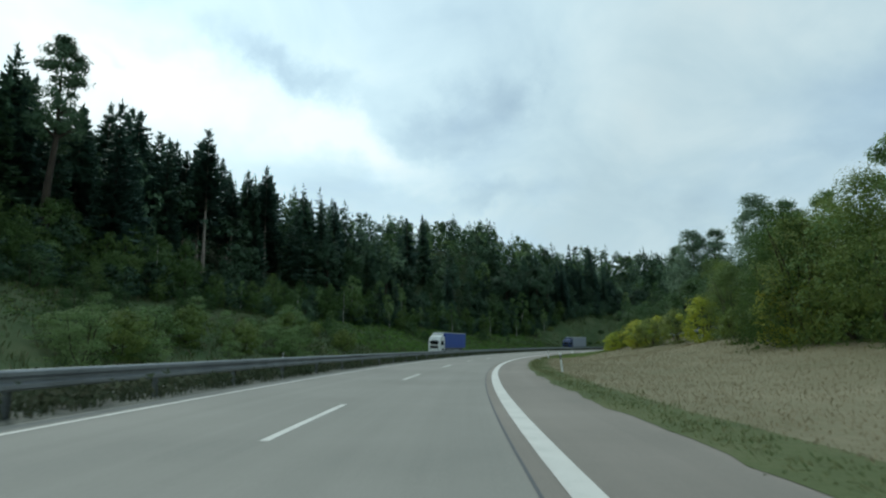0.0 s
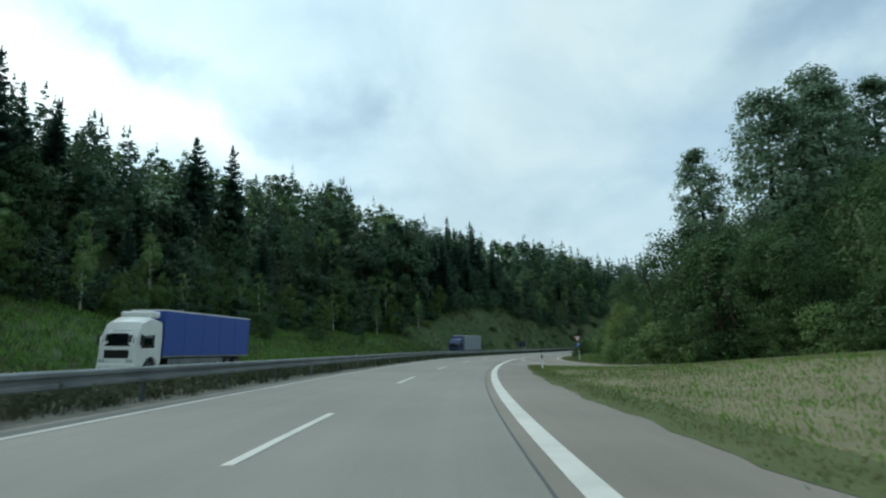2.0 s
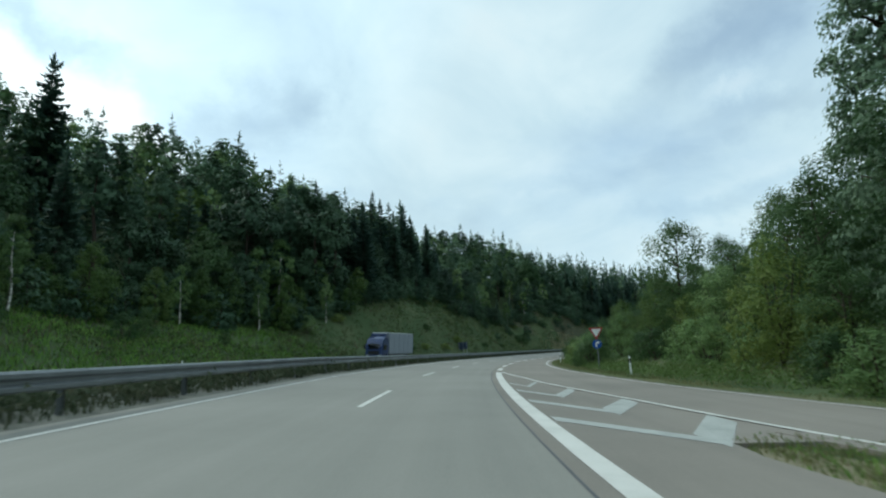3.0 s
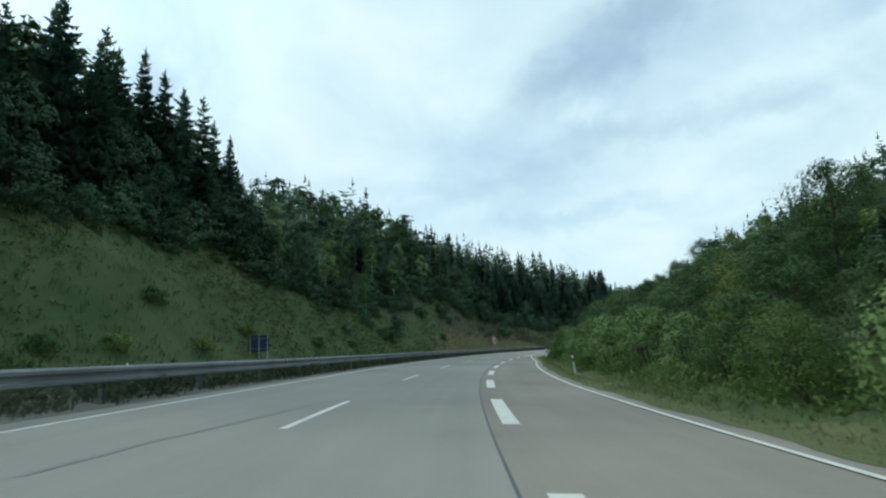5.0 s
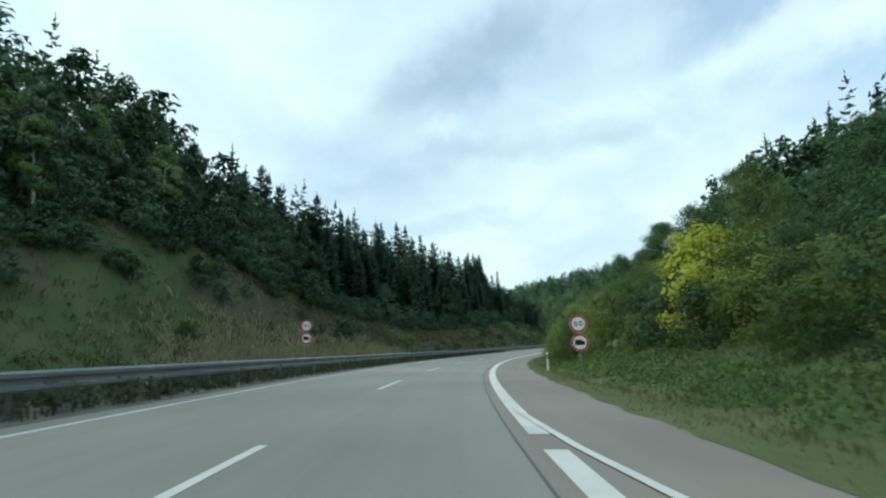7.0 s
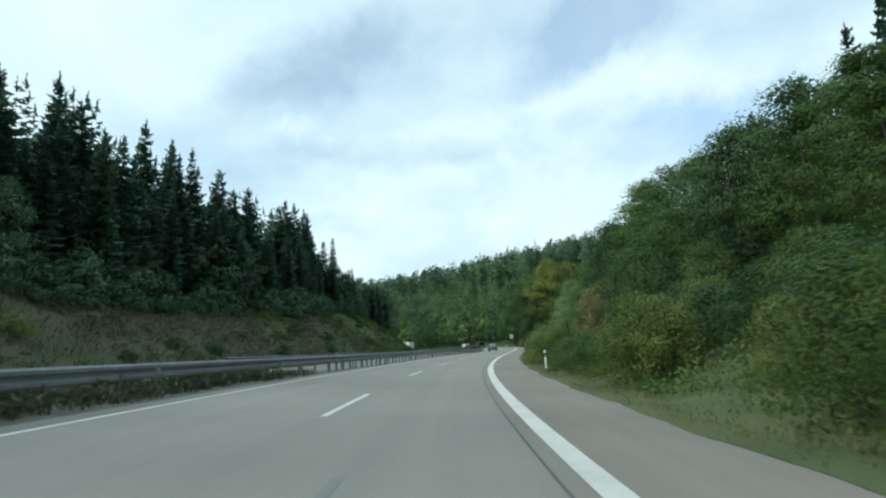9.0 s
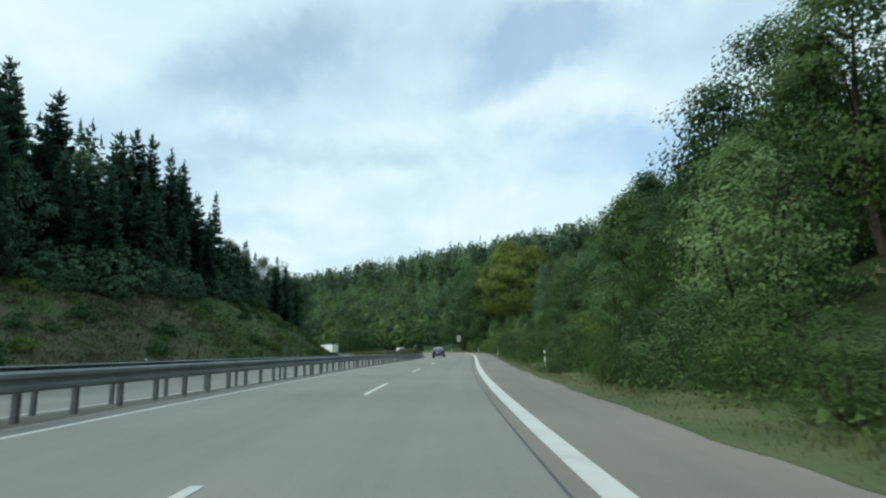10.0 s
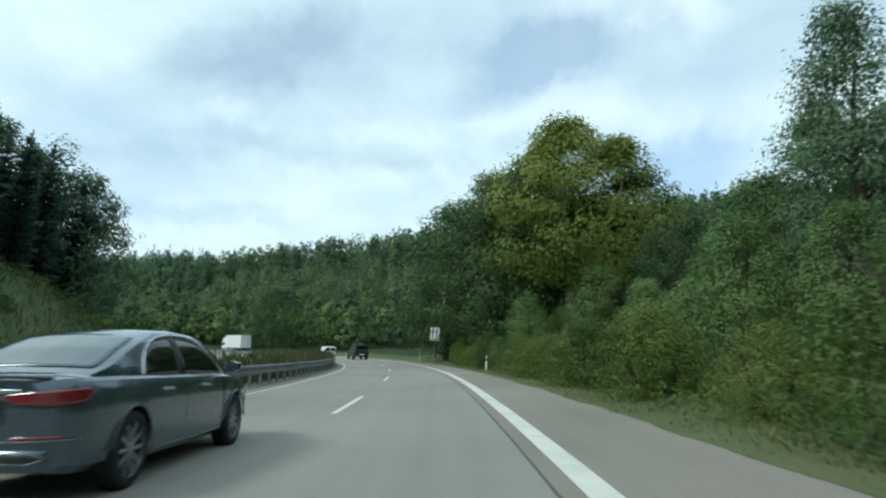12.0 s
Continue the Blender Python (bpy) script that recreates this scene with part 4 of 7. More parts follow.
plant_kind("pinelow1", broadleaf(65, 14, 10, leaves=7000, size=0.31, low=0.02, clumps=120), M_BARK, M_PINE)
plant_kind("larch0", broadleaf(110, 22, 9.0, leaves=26000, size=0.22, low=0.03, shape="cone", clumps=420), M_BARK, M_PINE_PALE)
for i in range(2):
    plant_kind(f"sapling{i}", broadleaf(112 + i, 5.0, 4.2, leaves=11000, size=0.105, low=0.0, shape="mound", clumps=150, stems=3), M_BARK, (M_LEAF_MID, M_LEAF_PALE)[i])
for i in range(3):
    plant_kind(f"bramble{i}", broadleaf(115 + i, 2.6, 3.4, leaves=9000, size=0.078, low=0.0, shape="mound", clumps=120, stems=4), M_BARK, (M_LEAF_MID, M_LEAF, M_LEAF_OLIVE)[i])
for i in range(2):
    plant_kind(f"broom{i}", broadleaf(130 + i, 3.2, 3.6, leaves=9000, size=0.082, low=0.0, shape="mound", clumps=130, stems=5), M_BARK, (M_LEAF_OLIVE, M_LEAF_MID)[i])
plant_kind("russet0", broadleaf(134, 4.5, 3.6, leaves=5000, size=0.13, low=0.0, shape="mound", clumps=80, stems=4), M_BARK, M_LEAF_RUSSET)
plant_kind("red0", broadleaf(97, 1.6, 2.8, leaves=5000, size=0.085, low=0.0, shape="mound", clumps=60, stems=5), M_BARK, M_LEAF_RED)
plant_kind("autumn0", broadleaf(98, 24, 13, leaves=22000, size=0.31, low=0.28, clumps=170), M_BIRCH, M_LEAF_AUTUMN)
NAMES = {"beech": ("beech_tree", "spreading beech with layered green boughs above the shrubs", "tree"), "sallow": ("sallow_tree", "bushy sallow with olive-green leaves behind the dry verge", "tree"), "broom": ("broom_shrub", "dense olive-green shrub covering the roadside slope", "shrub"), "russet": ("russet_shrub", "tall shrub with leaves turning russet brown", "shrub"), "hedge": ("bushy_tree", "bushy young tree on the slope behind the verge", "tree"), "ash": ("broadleaf_tree", "broadleaf tree rising behind the roadside shrubs", "tree"), "mound": ("bramble_mound", "low mound of brambles on the open bank", "shrub"), "larch": ("larch_tree", "feathery pale green larch beside the road", "tree"), "sapling": ("sapling", "leafy young tree at the roadside", "tree"), "bramble": ("bramble_shrub", "low tangled roadside shrub", "shrub"), "thicket": ("thicket_bush", "dark green bush closing the foot of the wood", "shrub"), "spruce": ("spruce_tree", "dark green spruce on the wooded slope", "tree"), "alder": ("broadleaf_tree", "broadleaf tree in the front of the wood", "tree"), "oak": ("broadleaf_tree", "full green broadleaf tree at the wood's edge", "tree"),
         "shrub": ("shrub", "dense green roadside shrub", "shrub"), "bush": ("bushy_tree", "bushy young tree growing from the bank", "tree"), "pinelow": ("young_pine_tree", "dense young pine clothed to the ground", "tree"), "pine": ("pine_tree", "tall pine with bare stem and dark crown", "tree"),
         "poplar": ("poplar_tree", "tall poplar with grey-green leaves", "tree"), "birch": ("birch_tree", "slender birch with white stem and pale crown", "tree"),
         "willow": ("willow_shrub", "pale green willow shrub on the verge", "shrub"), "yellow": ("yellowing_shrub", "shrub with leaves turning yellow", "shrub"),
         "red": ("reddish_shrub", "low shrub with rust-red leaves", "shrub"), "autumn": ("tall_birch_tree", "tall birch with yellowing crown above the roadside shrubs", "tree")}
place_rs = rng_of(5)


def plant(key, s, d, height=None, wide=1.0, xy=None, top=None):
    """Sets one plant on the ground at s, d (or at world x, y), of a given height or with its top at a given level."""
    tm, cm, full = PLANTS[key]
    name, label, cat = NAMES[key.rstrip("0123456789")]
    if (257 < s < 279 and 0 < d < 8) or (126 < s < 156 and 0 < d < 10.5):
        d += 2.4        # the road signs stand free
    x, y = xy if xy else [float(c) for c in plan(s, d)]
    z = float(ground_z(x, y)[0]) - 0.05
    k = ((top - z) if top else (height or full)) / full
    w = wide * k
    ob = tagged(new(name), label, cat)
    ob.matrix_world = Matrix.LocRotScale((x, y, z), Euler((0, 0, place_rs.uniform(0, 6.28))), (w, w, k))
    part("trunk", tm, ob)
    part("crown", cm, ob)
    return ob


U = place_rs.uniform
RIGHT_TALL = [(100, 1.0), (160, 0.95), (190, 0.6), (225, 0.45), (275, 0.45), (300, 0.75), (330, 1.0), (408, 1.0), (420, 0.78), (442, 0.78), (456, 1.0), (500, 1.0)]
# landmarks on the left slope: kind, x, y, top
for key, x, y, top in (("spruce1", -34, 180, 52), ("spruce0", -30, 184, 51), ("spruce2", -7, 188, 46.6), ("spruce0", -2, 205, 52), ("alder0", -23, 156.6, 26.5), ("birch1", -12, 146, 19.7), ("birch0", -9, 163, 21),
                       ("alder1", 21, 189, 20.3), ("birch0", 32, 200, 21.5), ("spruce1", 65, 258.7, 49.8), ("spruce0", 76.5, 265, 48.4), ("spruce1", 85, 268, 43), ("spruce0", 77, 269, 51), ("birch0", 108, 277, 29), ("birch1", 118, 275.5, 26),
                       ("birch0", 99, 258.6, 22), ("birch0", 125.7, 275.7, 27), ("spruce0", 245, 341, 44.6), ("spruce1", 308, 350, 32.7), ("spruce0", 234, 335, 43), ("spruce1", 239.5, 330, 38.9), ("spruce0", 291, 343, 36.7),
                       ("spruce1", 312.6, 341, 25.6), ("pinelow1", 315.7, 336, 24.0), ("spruce2", 285.5, 338.5, 35.6), ("spruce1", 304, 337, 24.6), ("spruce0", 308, 333, 21), ("pinelow0", 311, 338, 24), ("spruce0", 300, 334, 21), ("spruce1", 319, 342, 22), ("pinelow1", 307, 344, 26), ("spruce0", 271, 338, 36), ("spruce1", 315.5, 332, 19), ("spruce0", 312, 332.5, 21.5), ("pinelow1", 316, 334.5, 20), ("spruce0", 308, 330.5, 21), ("spruce1", 304, 330, 22.5), ("pinelow0", 296, 336, 25), ("spruce1", 301, 340, 25.5), ("spruce0", 305, 340, 25), ("pinelow1", 309.5, 341, 24), ("spruce0", 291, 334, 24), ("spruce1", 286, 332, 24), ("pinelow0", 313.5, 337, 22), ("pinelow0", 317, 332.5, 20), ("pinelow1", 319, 333, 17), ("pine0", -43.4, 70, 41), ("spruce1", -40, 77, 36), ("spruce0", -43, 84, 38),
                       ("spruce3", -47.1, 112.6, 42.5), ("spruce3", -45.6, 114.9, 45.4), ("spruce3", -41.2, 108.3, 45.3), ("spruce2", -44, 112, 44.5), ("spruce3", -40, 127.7, 43.2), ("spruce3", -36.9, 131.1, 45.4)):
    plant(key, 0, 0, xy=(x, y), top=top)
# wood's edge on the left slope: a low front of saplings, then tall trees
for i in range(120):
    s = 20 + 480 * (i + U(0, 1)) / 120
    wd = tab(WOOD_D, s)
    if s < 116:         # open bushy slope below the tall stand
        # mostly pale-leaved kinds: their colour imitates the haze that lightens this slope
        plant(("thicket0", "bush1", "bush0", "bush1", "bush1", "willow0")[place_rs.randint(0, 6)], s, -wd - U(0, 9), U(2.6, 4.6), 1.25)
        plant(("thicket0", "thicket1", "spruce4")[place_rs.randint(0, 3)], s + U(-3, 3), -wd - U(7, 15), U(3.0, 5.5), 1.2)
        continue
    conif = 330 < s < 470
    k = ("spruce0", "spruce1", "alder0", "spruce0", "pinelow0", "spruce1", "alder2")[place_rs.randint(0, 7)] if conif else ("alder0", "spruce0", "alder2", "spruce1", "alder0", "pinelow0", "alder2", "birch0")[place_rs.randint(0, 8)]
    plant(k, s, -wd - U(0, 5), (U(11, 19) if k[0] == "s" else U(6, 12)) if conif else U(7, 12) if s < 470 else U(5, 8))
for i in range(90):
    s = 20 + 480 * (i + U(0, 1)) / 90
    conif = 330 < s < 470 or s < 116
    k = (("spruce3", "spruce2", "spruce1", "spruce3", "spruce0") if s < 116 else ("spruce0", "spruce1", "spruce2"))[place_rs.randint(0, 5 if s < 116 else 3)] if conif else ("alder0", "pine0", "alder1", "spruce0", "alder2", "pine1", "spruce1")[place_rs.randint(0, 7)]
    plant(k, s, -tab(WOOD_D, s) - (U(15, 27) if s < 116 else U(7, 16)), (U(18, 24) if s < 116 else U(18, 23) if conif else U(15, 18) if s > 300 else U(11.5, 14.5) if s > 272 else U(12, 17)) if s < 470 else U(9, 12))
for i in range(44):
    s = 38 + 92 * (i + U(0, 1)) / 44
    plant(("spruce3", "spruce1", "spruce2", "spruce0")[place_rs.randint(0, 4)], s, -tab(WOOD_D, s) - U(17, 34), U(20, 26), 1.05)
for i in range(110):
    s = 25 + 310 * (i + U(0, 1)) / 110
    plant(("thicket0", "thicket1")[place_rs.randint(0, 2)], s, -tab(WOOD_D, s) + U(-1, 2.5), U(3, 5.5), 1.2)
for i in range(30):
    s = U(30, 190)
    plant(("bush0", "bush1", "shrub0", "willow0")[place_rs.randint(0, 4)], s, -U(30, 43), U(2, 4))
# the dark spruce wood above the heath bank, closed to its foot
for i in range(42):
    s = 335 + 135 * (i + U(0, 1)) / 42
    plant("thicket1", s, -tab(WOOD_D, s) + U(-1.5, 1.5), U(3, 5.5), 1.2)
for i in range(34):
    s = 335 + 120 * (i + U(0, 1)) / 34
    plant(("spruce0", "spruce1")[i % 2], s, -tab(WOOD_D, s) - U(2, 10), U(11, 17), 1.3)
# rounded growth climbing the slope before the tall stand
for i in range(46):
    s = 34 + 40 * (i + U(0, 1)) / 46
    back = 14 * U(0, 1)
    plant(("alder3", "alder0", "sallow1", "alder3")[i % 4], s, -tab(WOOD_D, s) + 5 - back, (3.2 + 0.32 * back) * U(0.85, 1.2), 1.05)
# paler rounded trees before the dark wood
for i in range(42):
    s = 58 + 150 * (i + U(0, 1)) / 42
    plant(("alder3", "alder3", "birch0", "alder3")[i % 4], s, -tab(WOOD_D, s) + U(0.0, 3.5), U(5.0, 8.6), 0.85)
# white-stemmed birches standing out from the wood's edge
for i in range(5):
    s = (251, 263, 273.5, 286, 300)[i] + 3 * U(0, 1)
    plant(("birch0", "birch1")[i % 2], s, -tab(WOOD_D, s) + U(-0.8, 1.6), U(7.5, 11.5))
# dark bushes creeping down the bank from the wood
for i in range(56):
    s = 258 + 80 * (i + U(0, 1)) / 56
    plant(("thicket1", "thicket0", "thicket1", "mound0")[i % 4], s, -tab(WOOD_D, s) + 6.5 * U(0, 1) ** 1.5, U(1.4, 3.0), 1.3)
# low bramble mounds on the bank
for i in range(95):
    s = 195 + 280 * (i + U(0, 1)) / 95
    plant(("mound0", "mound1", "mound0")[i % 3], s, -U(24.5, 36), U(0.7, 1.7), 1.2)
# tall spruces behind the heath bank
for i in range(26):
    s = 188 + 62 * (i + U(0, 1)) / 26
    plant(("spruce0", "spruce1")[i % 2] if s > 206 else ("alder0", "pine1")[i % 2], s, -tab(WOOD_D, s) - U(1, 9), U(15, 22))
# right side: front shrubs, bushes behind them, then trees
def shrub_line(s):
    """Where the shrubs begin to the right of the road."""
    return max(tab(VERGE, s) + (0.2 if s < 345 else -0.3), float(ramp_out(s)) + 2.3 if s < 262 else 0)


def red_patch(s, back):
    return 242 < s < 254.5 and back < 2.6


for i in range(130):
    s = 118 + 372 * (i + U(0, 1)) / 130
    k = (("bramble0", "broom0", "broom1", "bramble2", "sapling1", "bramble2") if s > 436 else ("bramble0", "bramble1", "broom1", "bramble0", "bramble1", "bramble2") if s > 345 else ("broom0", "broom0", "broom1") if s > 288 else ("shrub0", "broom1", "willow1") if s > 240 else ("broom1", "shrub2", "broom1", "willow0") if s > 186 else ("shrub0", "shrub1", "shrub2", "willow0", "shrub0"))
    back = U(0.0, 1.3)
    if not red_patch(s, back):
        plant(k[place_rs.randint(0, len(k))], s, shrub_line(s) + back + (1.5 if 386 < s < 394 else 0.0), U(1.6, 3.0), 1.1)
# olive shrubs piled up the slope
for i in range(72):
    s = 290 + 58 * (i + U(0, 1)) / 72
    back = U(1.5, 13) if s < 326 else U(0.8, 4.5)
    plant(("broom0", "broom0", "broom1")[i % 3] if s < 326 else ("broom1", "bramble1", "shrub0", "broom0")[i % 4], s, shrub_line(s) + back, (U(2.4, 3.6) + 0.10 * back) if s < 326 else U(1.5, 2.6), 1.2)
for i in range(95):
    s = 112 + 380 * (i + U(0, 1)) / 95
    back = U(3, 7)
    if 290 < s < 348 or red_patch(s, back - 1.5):
        continue
    plant((("sapling1", "sapling1", "sapling0", "sapling1", "bush1") if s > 436 else ("sapling0", "sapling1", "sapling0", "sapling0", "bush0"))[place_rs.randint(0, 5)] if s > 290 else (("bush2", "bush1", "bush0", "bush0", "ash2") if s > 250 else ("bush0", "bush1", "bush2", "bush0", "ash2"))[place_rs.randint(0, 5)], s, tab(VERGE, s) + back, U(4, 6.5) * tab(RIGHT_TALL, s))
for i in range(75):
    s = 100 + 380 * (i + U(0, 1)) / 75
    k = ("ash0", "ash1", "ash2", "ash0", "bush0")[place_rs.randint(0, 5)]
    plant(k, s, tab(VERGE, s) + U(13 if 290 < s < 348 else 9, 20), U(8, 12) * tab(RIGHT_TALL, s) * (0.62 if k == "bush0" and s < 350 else 1.0))
for i in range(60):
    s = 185 + 105 * (i + U(0, 1)) / 60
    back = U(3, 24)
    plant((("bush0", "bush2", "bush0") if back < 8 else ("hedge0", "hedge2", "hedge0", "spruce4"))[place_rs.randint(0, 3 if back < 8 else 4)], s, tab(VERGE, s) + back, U(1.8, 3.6), 1.25)
for i in range(60):
    s = 178 + 92 * (i + U(0, 1)) / 60
    back = U(0.8, 11)
    if not red_patch(s, back - 1):
        plant((("bush0", "bush0", "bush0", "bush0") if back < 6 else ("hedge0", "hedge0", "hedge0", "spruce4"))[place_rs.randint(0, 4)], s, shrub_line(s) + 0.6 + back, U(2.2, 3.8), 1.3)
for i in range(80):
    s = 186 + 110 * (i + U(0, 1)) / 80
    back = U(4, 26)
    if not red_patch(s, back - 2):
        plant(("mound0", "mound1", "broom1", "mound0")[i % 4], s, shrub_line(s) + back, U(1.3, 2.4), 1.4)
# beeches with spruce tips behind them: kind, x, y, top
for key, x, y, top in (("beech1", 199.5, 248.6, 12.6), ("beech0", 206, 250.6, 14.2), ("beech1", 194.5, 247.2, 12.8), ("beech0", 213, 252.6, 14.8), ("beech1", 203, 246.0, 15.0), ("beech0", 211, 248.5, 16.4), ("beech0", 220, 254, 16.6), ("beech1", 228, 256, 17.6), ("beech0", 188, 244.5, 14.5), ("beech1", 190, 248.5, 9.5),
                       ("spruce1", 219.3, 247.1, 20.2), ("spruce0", 212.4, 245, 19.6), ("spruce1", 207.5, 243.4, 20.4), ("spruce0", 204, 241.5, 20.5), ("beech0", 237, 256, 20.5), ("beech1", 185.5, 241, 17.6), ("beech0", 189, 242.5, 17.0), ("beech0", 182, 239.5, 16.8), ("oak1", 197, 239, 22.5),
                       ("beech0", 285.6, 271.2, 12.6), ("beech1", 280.6, 270.2, 11.8), ("beech0", 285, 267, 14.2), ("beech1", 278.9, 266.0, 12.9), ("beech0", 291, 269.5, 14.0), ("beech0", 273.5, 267.5, 11.2), ("beech1", 298, 272, 14.0), ("beech0", 305, 272.5, 12.4)):
    plant(key, 0, 0, xy=(x, y), top=top)
# spruces on the ridge behind the slope
for i in range(34):
    x = 212 + 52 * (i + U(0, 1)) / 34
    y = 236 - 0.42 * (x - 212) + U(-7, 5)
    plant(("spruce0", "spruce1")[i % 2], 0, 0, U(16, 22) + 0.12 * (x - 212), 1.1, xy=(x, y))
for x, y, top in ((233, 231, 40.2), (223, 222, 39.5), (261, 220, 53), (249, 211, 52)):
    plant("spruce0", 0, 0, xy=(x, y), top=top, wide=0.9)
# thicket on the right at the start
for i in range(30):
    s = 14 + 46 * (i + U(0, 1)) / 30
    plant(("sallow0", "sallow1", "sallow0", "bush1", "sallow1")[place_rs.randint(0, 5)], s, 17.0 + U(0, 8), U(5.5, 8.5) * (1.0 if s < 50 else 0.8), 1.0)
for s, d, h, k in ((40, 17.2, 4.2, "yellow0"), (57, 17.4, 4.0, "yellow0"), (64, 16.8, 3.4, "yellow1"), (47, 17.0, 2.6, "yellow1"), (77, 11.6, 2.2, "yellow0"), (72, 14.5, 2.9, "yellow0"), (74, 16.5, 3.0, "yellow0"), (79, 15.0, 2.6, "yellow0"), (272, 9.2, 4.4, "yellow0"),
                   (281, 7.0, 2.6, "willow1"), (366, 8.6, 4.0, "russet0"), (370, 9.6, 4.6, "russet0"), (361, 8.4, 3.2, "russet0"), (258, 9.5, 2.6, "broom1")):
    plant(k, s, d, h)
# low patch of reddish bushes, grown into one another
for i in range(13):
    s = 243.8 + 8.6 * (i + U(0, 1)) / 13
    plant("red0", s, 5.8 + 0.06 * (250 - s) + U(0.0, 1.2), U(0.65, 0.95), U(1.3, 1.6))
for i in range(16):
    s = 239 + 24 * (i + U(0, 1)) / 16
    plant(("broom1", "broom0", "bush0", "broom1")[i % 4], s, (5.9 if s < 242.4 else 8.2) + U(0, 2.2), U(1.5, 2.6) if s < 257 else U(2.2, 3.2), 1.25)
for i in range(14):
    s = 240 + 24 * (i + U(0, 1)) / 14
    plant(("bush0", "hedge0", "sallow1")[i % 3], s, U(10.5, 14), U(3.0, 4.6), 1.2)
# yellowing bushes and a pale tree on the dry island
for s, d, h, k, w in ((70, 13.8, 3.1, "yellow0", 1.15), (67.5, 14.8, 3.0, "yellow1", 1.2), (82.2, 12.4, 2.3, "yellow0", 1.3), (84.4, 13.6, 2.2, "yellow1", 1.3), (80.2, 11.6, 2.0, "yellow0", 1.3), (80, 12.6, 2.4, "yellow1", 1.3), (101.4, 27.0, 13.2, "sallow0", 0.7), (104, 24.5, 10.5, "sallow1", 0.75), (98, 26.0, 9.5, "ash0", 1.0)):
    plant(k, s, d, h, w)
# thick growth along the outer side of the slip road
for i in range(34):
    s = 62 + 56 * (i + U(0, 1)) / 34
    plant(("bush0", "ash0", "bush0", "ash1", "hedge0")[place_rs.randint(0, 5)], s, float(ramp_out(s)) + 3.0 + U(0, 8), U(6, 10))
for i in range(30):
    s = 66 + 54 * (i + U(0, 1)) / 30
    plant(("shrub0", "bush0", "shrub0", "willow0")[place_rs.randint(0, 4)], s, float(ramp_out(s)) + 2.1 + U(0, 1.6), U(1.8, 3.4), 1.15)
# bushes on the opposite bank at the start
for i in range(34):
    s = 18 + 75 * (i + U(0, 1)) / 34
    plant(("willow0", "bush1", "shrub2", "yellow1")[place_rs.randint(0, 4)], s, -U(24.5, 34), U(2.2, 4.0), 1.3)
# tips of a birch above the thicket
plant("birch1", 42, 25.5, 11.5), plant("birch0", 47, 23.5, 9), plant("birch1", 51, 22, 7.5)
# poplars and other tall trees beside the road
for key, x, y, top, w in (("poplar0", 53.3, 123.2, 22.5, 1.05), ("poplar1", 51.4, 112, 23.6, 1.2), ("poplar0", 54.5, 109, 23.0, 1.1), ("poplar1", 70.9, 122.7, 33.5, 1.25), ("poplar0", 75.5, 119, 31, 1.2), ("ash0", 54, 106, 15.5, 1.0), ("ash1", 57, 102, 15, 1.0), ("ash0", 61, 108, 17, 1.0), ("ash1", 50, 99, 15, 1.0), ("ash0", 64, 131, 16.5, 1.0), ("ash1", 61, 123, 15, 1.0), ("oak0", 229.5, 257, 16, 0.62), ("oak1", 234, 255.5, 17, 0.7), ("ash0", 53, 112, 15, 1.1), ("ash1", 47, 118, 13, 1.1), ("ash0", 58, 118, 16, 1.1), ("ash1", 62, 122, 15, 1.1), ("ash0", 61, 134, 12, 1.1), ("ash0", 54.3, 139.4, 11.2, 0.9),
                          ("oak1", 231.8, 250.4, 21.4, 1), ("oak0", 273, 259.6, 23, 1), ("oak1", 267.6, 260, 22, 1), ("oak1", 249, 255, 20, 1), ("oak0", 174.4, 243.3, 12.5, 0.9), ("oak2", 182, 246, 10.3, 1), ("spruce0", 220, 229, 35.6, 1),
                          ("spruce1", 143.4, 197.3, 22.5, 1), ("spruce0", 147, 199, 21, 1), ("spruce0", 136, 192, 21.5, 1), ("spruce1", 172, 214, 26, 1), ("oak0", 338, 295.3, 23, 1.15), ("oak1", 333.5, 291.5, 20, 1.1), ("oak0", 343, 291, 25, 1.1), ("autumn0", 321.5, 283.6, 25.4, 1.3), ("autumn0", 324.5, 278.6, 24.6, 1.25), ("oak0", 324.5, 287.5, 23, 1.1), ("oak1", 326.1, 291.3, 22.4, 1.0), ("oak1", 335.5, 297.5, 22.0, 1.0), ("oak0", 322.5, 281, 18.5, 0.9), ("oak1", 327, 276.5, 23, 1.0), ("oak1", 345, 286, 25, 1.0), ("oak0", 326, 281, 19, 1.0),
                          ("larch0", 290.5, 274.0, 14.8, 1.1), ("larch0", 293, 271, 12.2, 1.2), ("sapling0", 296, 273.5, 8, 1.2), ("pine1", 278, 263.5, 15.6, 1.1), ("pine0", 275.5, 264.5, 15.2, 1.1), ("spruce1", 283, 263, 15, 1.0), ("oak1", 391, 352.5, 18.2, 1.15), ("oak1", 310, 271, 15.2, 1), ("oak0", 303, 268.5, 13, 1), ("autumn0", 326, 286, 25, 1.0),
                          ("spruce1", 260, 256.1, 22.3, 1.1), ("spruce0", 264, 255, 22.0, 1.1), ("beech0", 248, 259.5, 14.6, 1.0), ("beech1", 244.5, 258.6, 15.2, 1.0), ("oak0", 252.6, 255, 19.2, 0.9), ("beech0", 256, 257.5, 17.6, 1.0), ("beech0", 240, 262.6, 10.6, 1.0), ("oak1", 262.5, 260.5, 17.6, 0.9)):
    plant(key, 0, 0, xy=(x, y), top=top, wide=w)


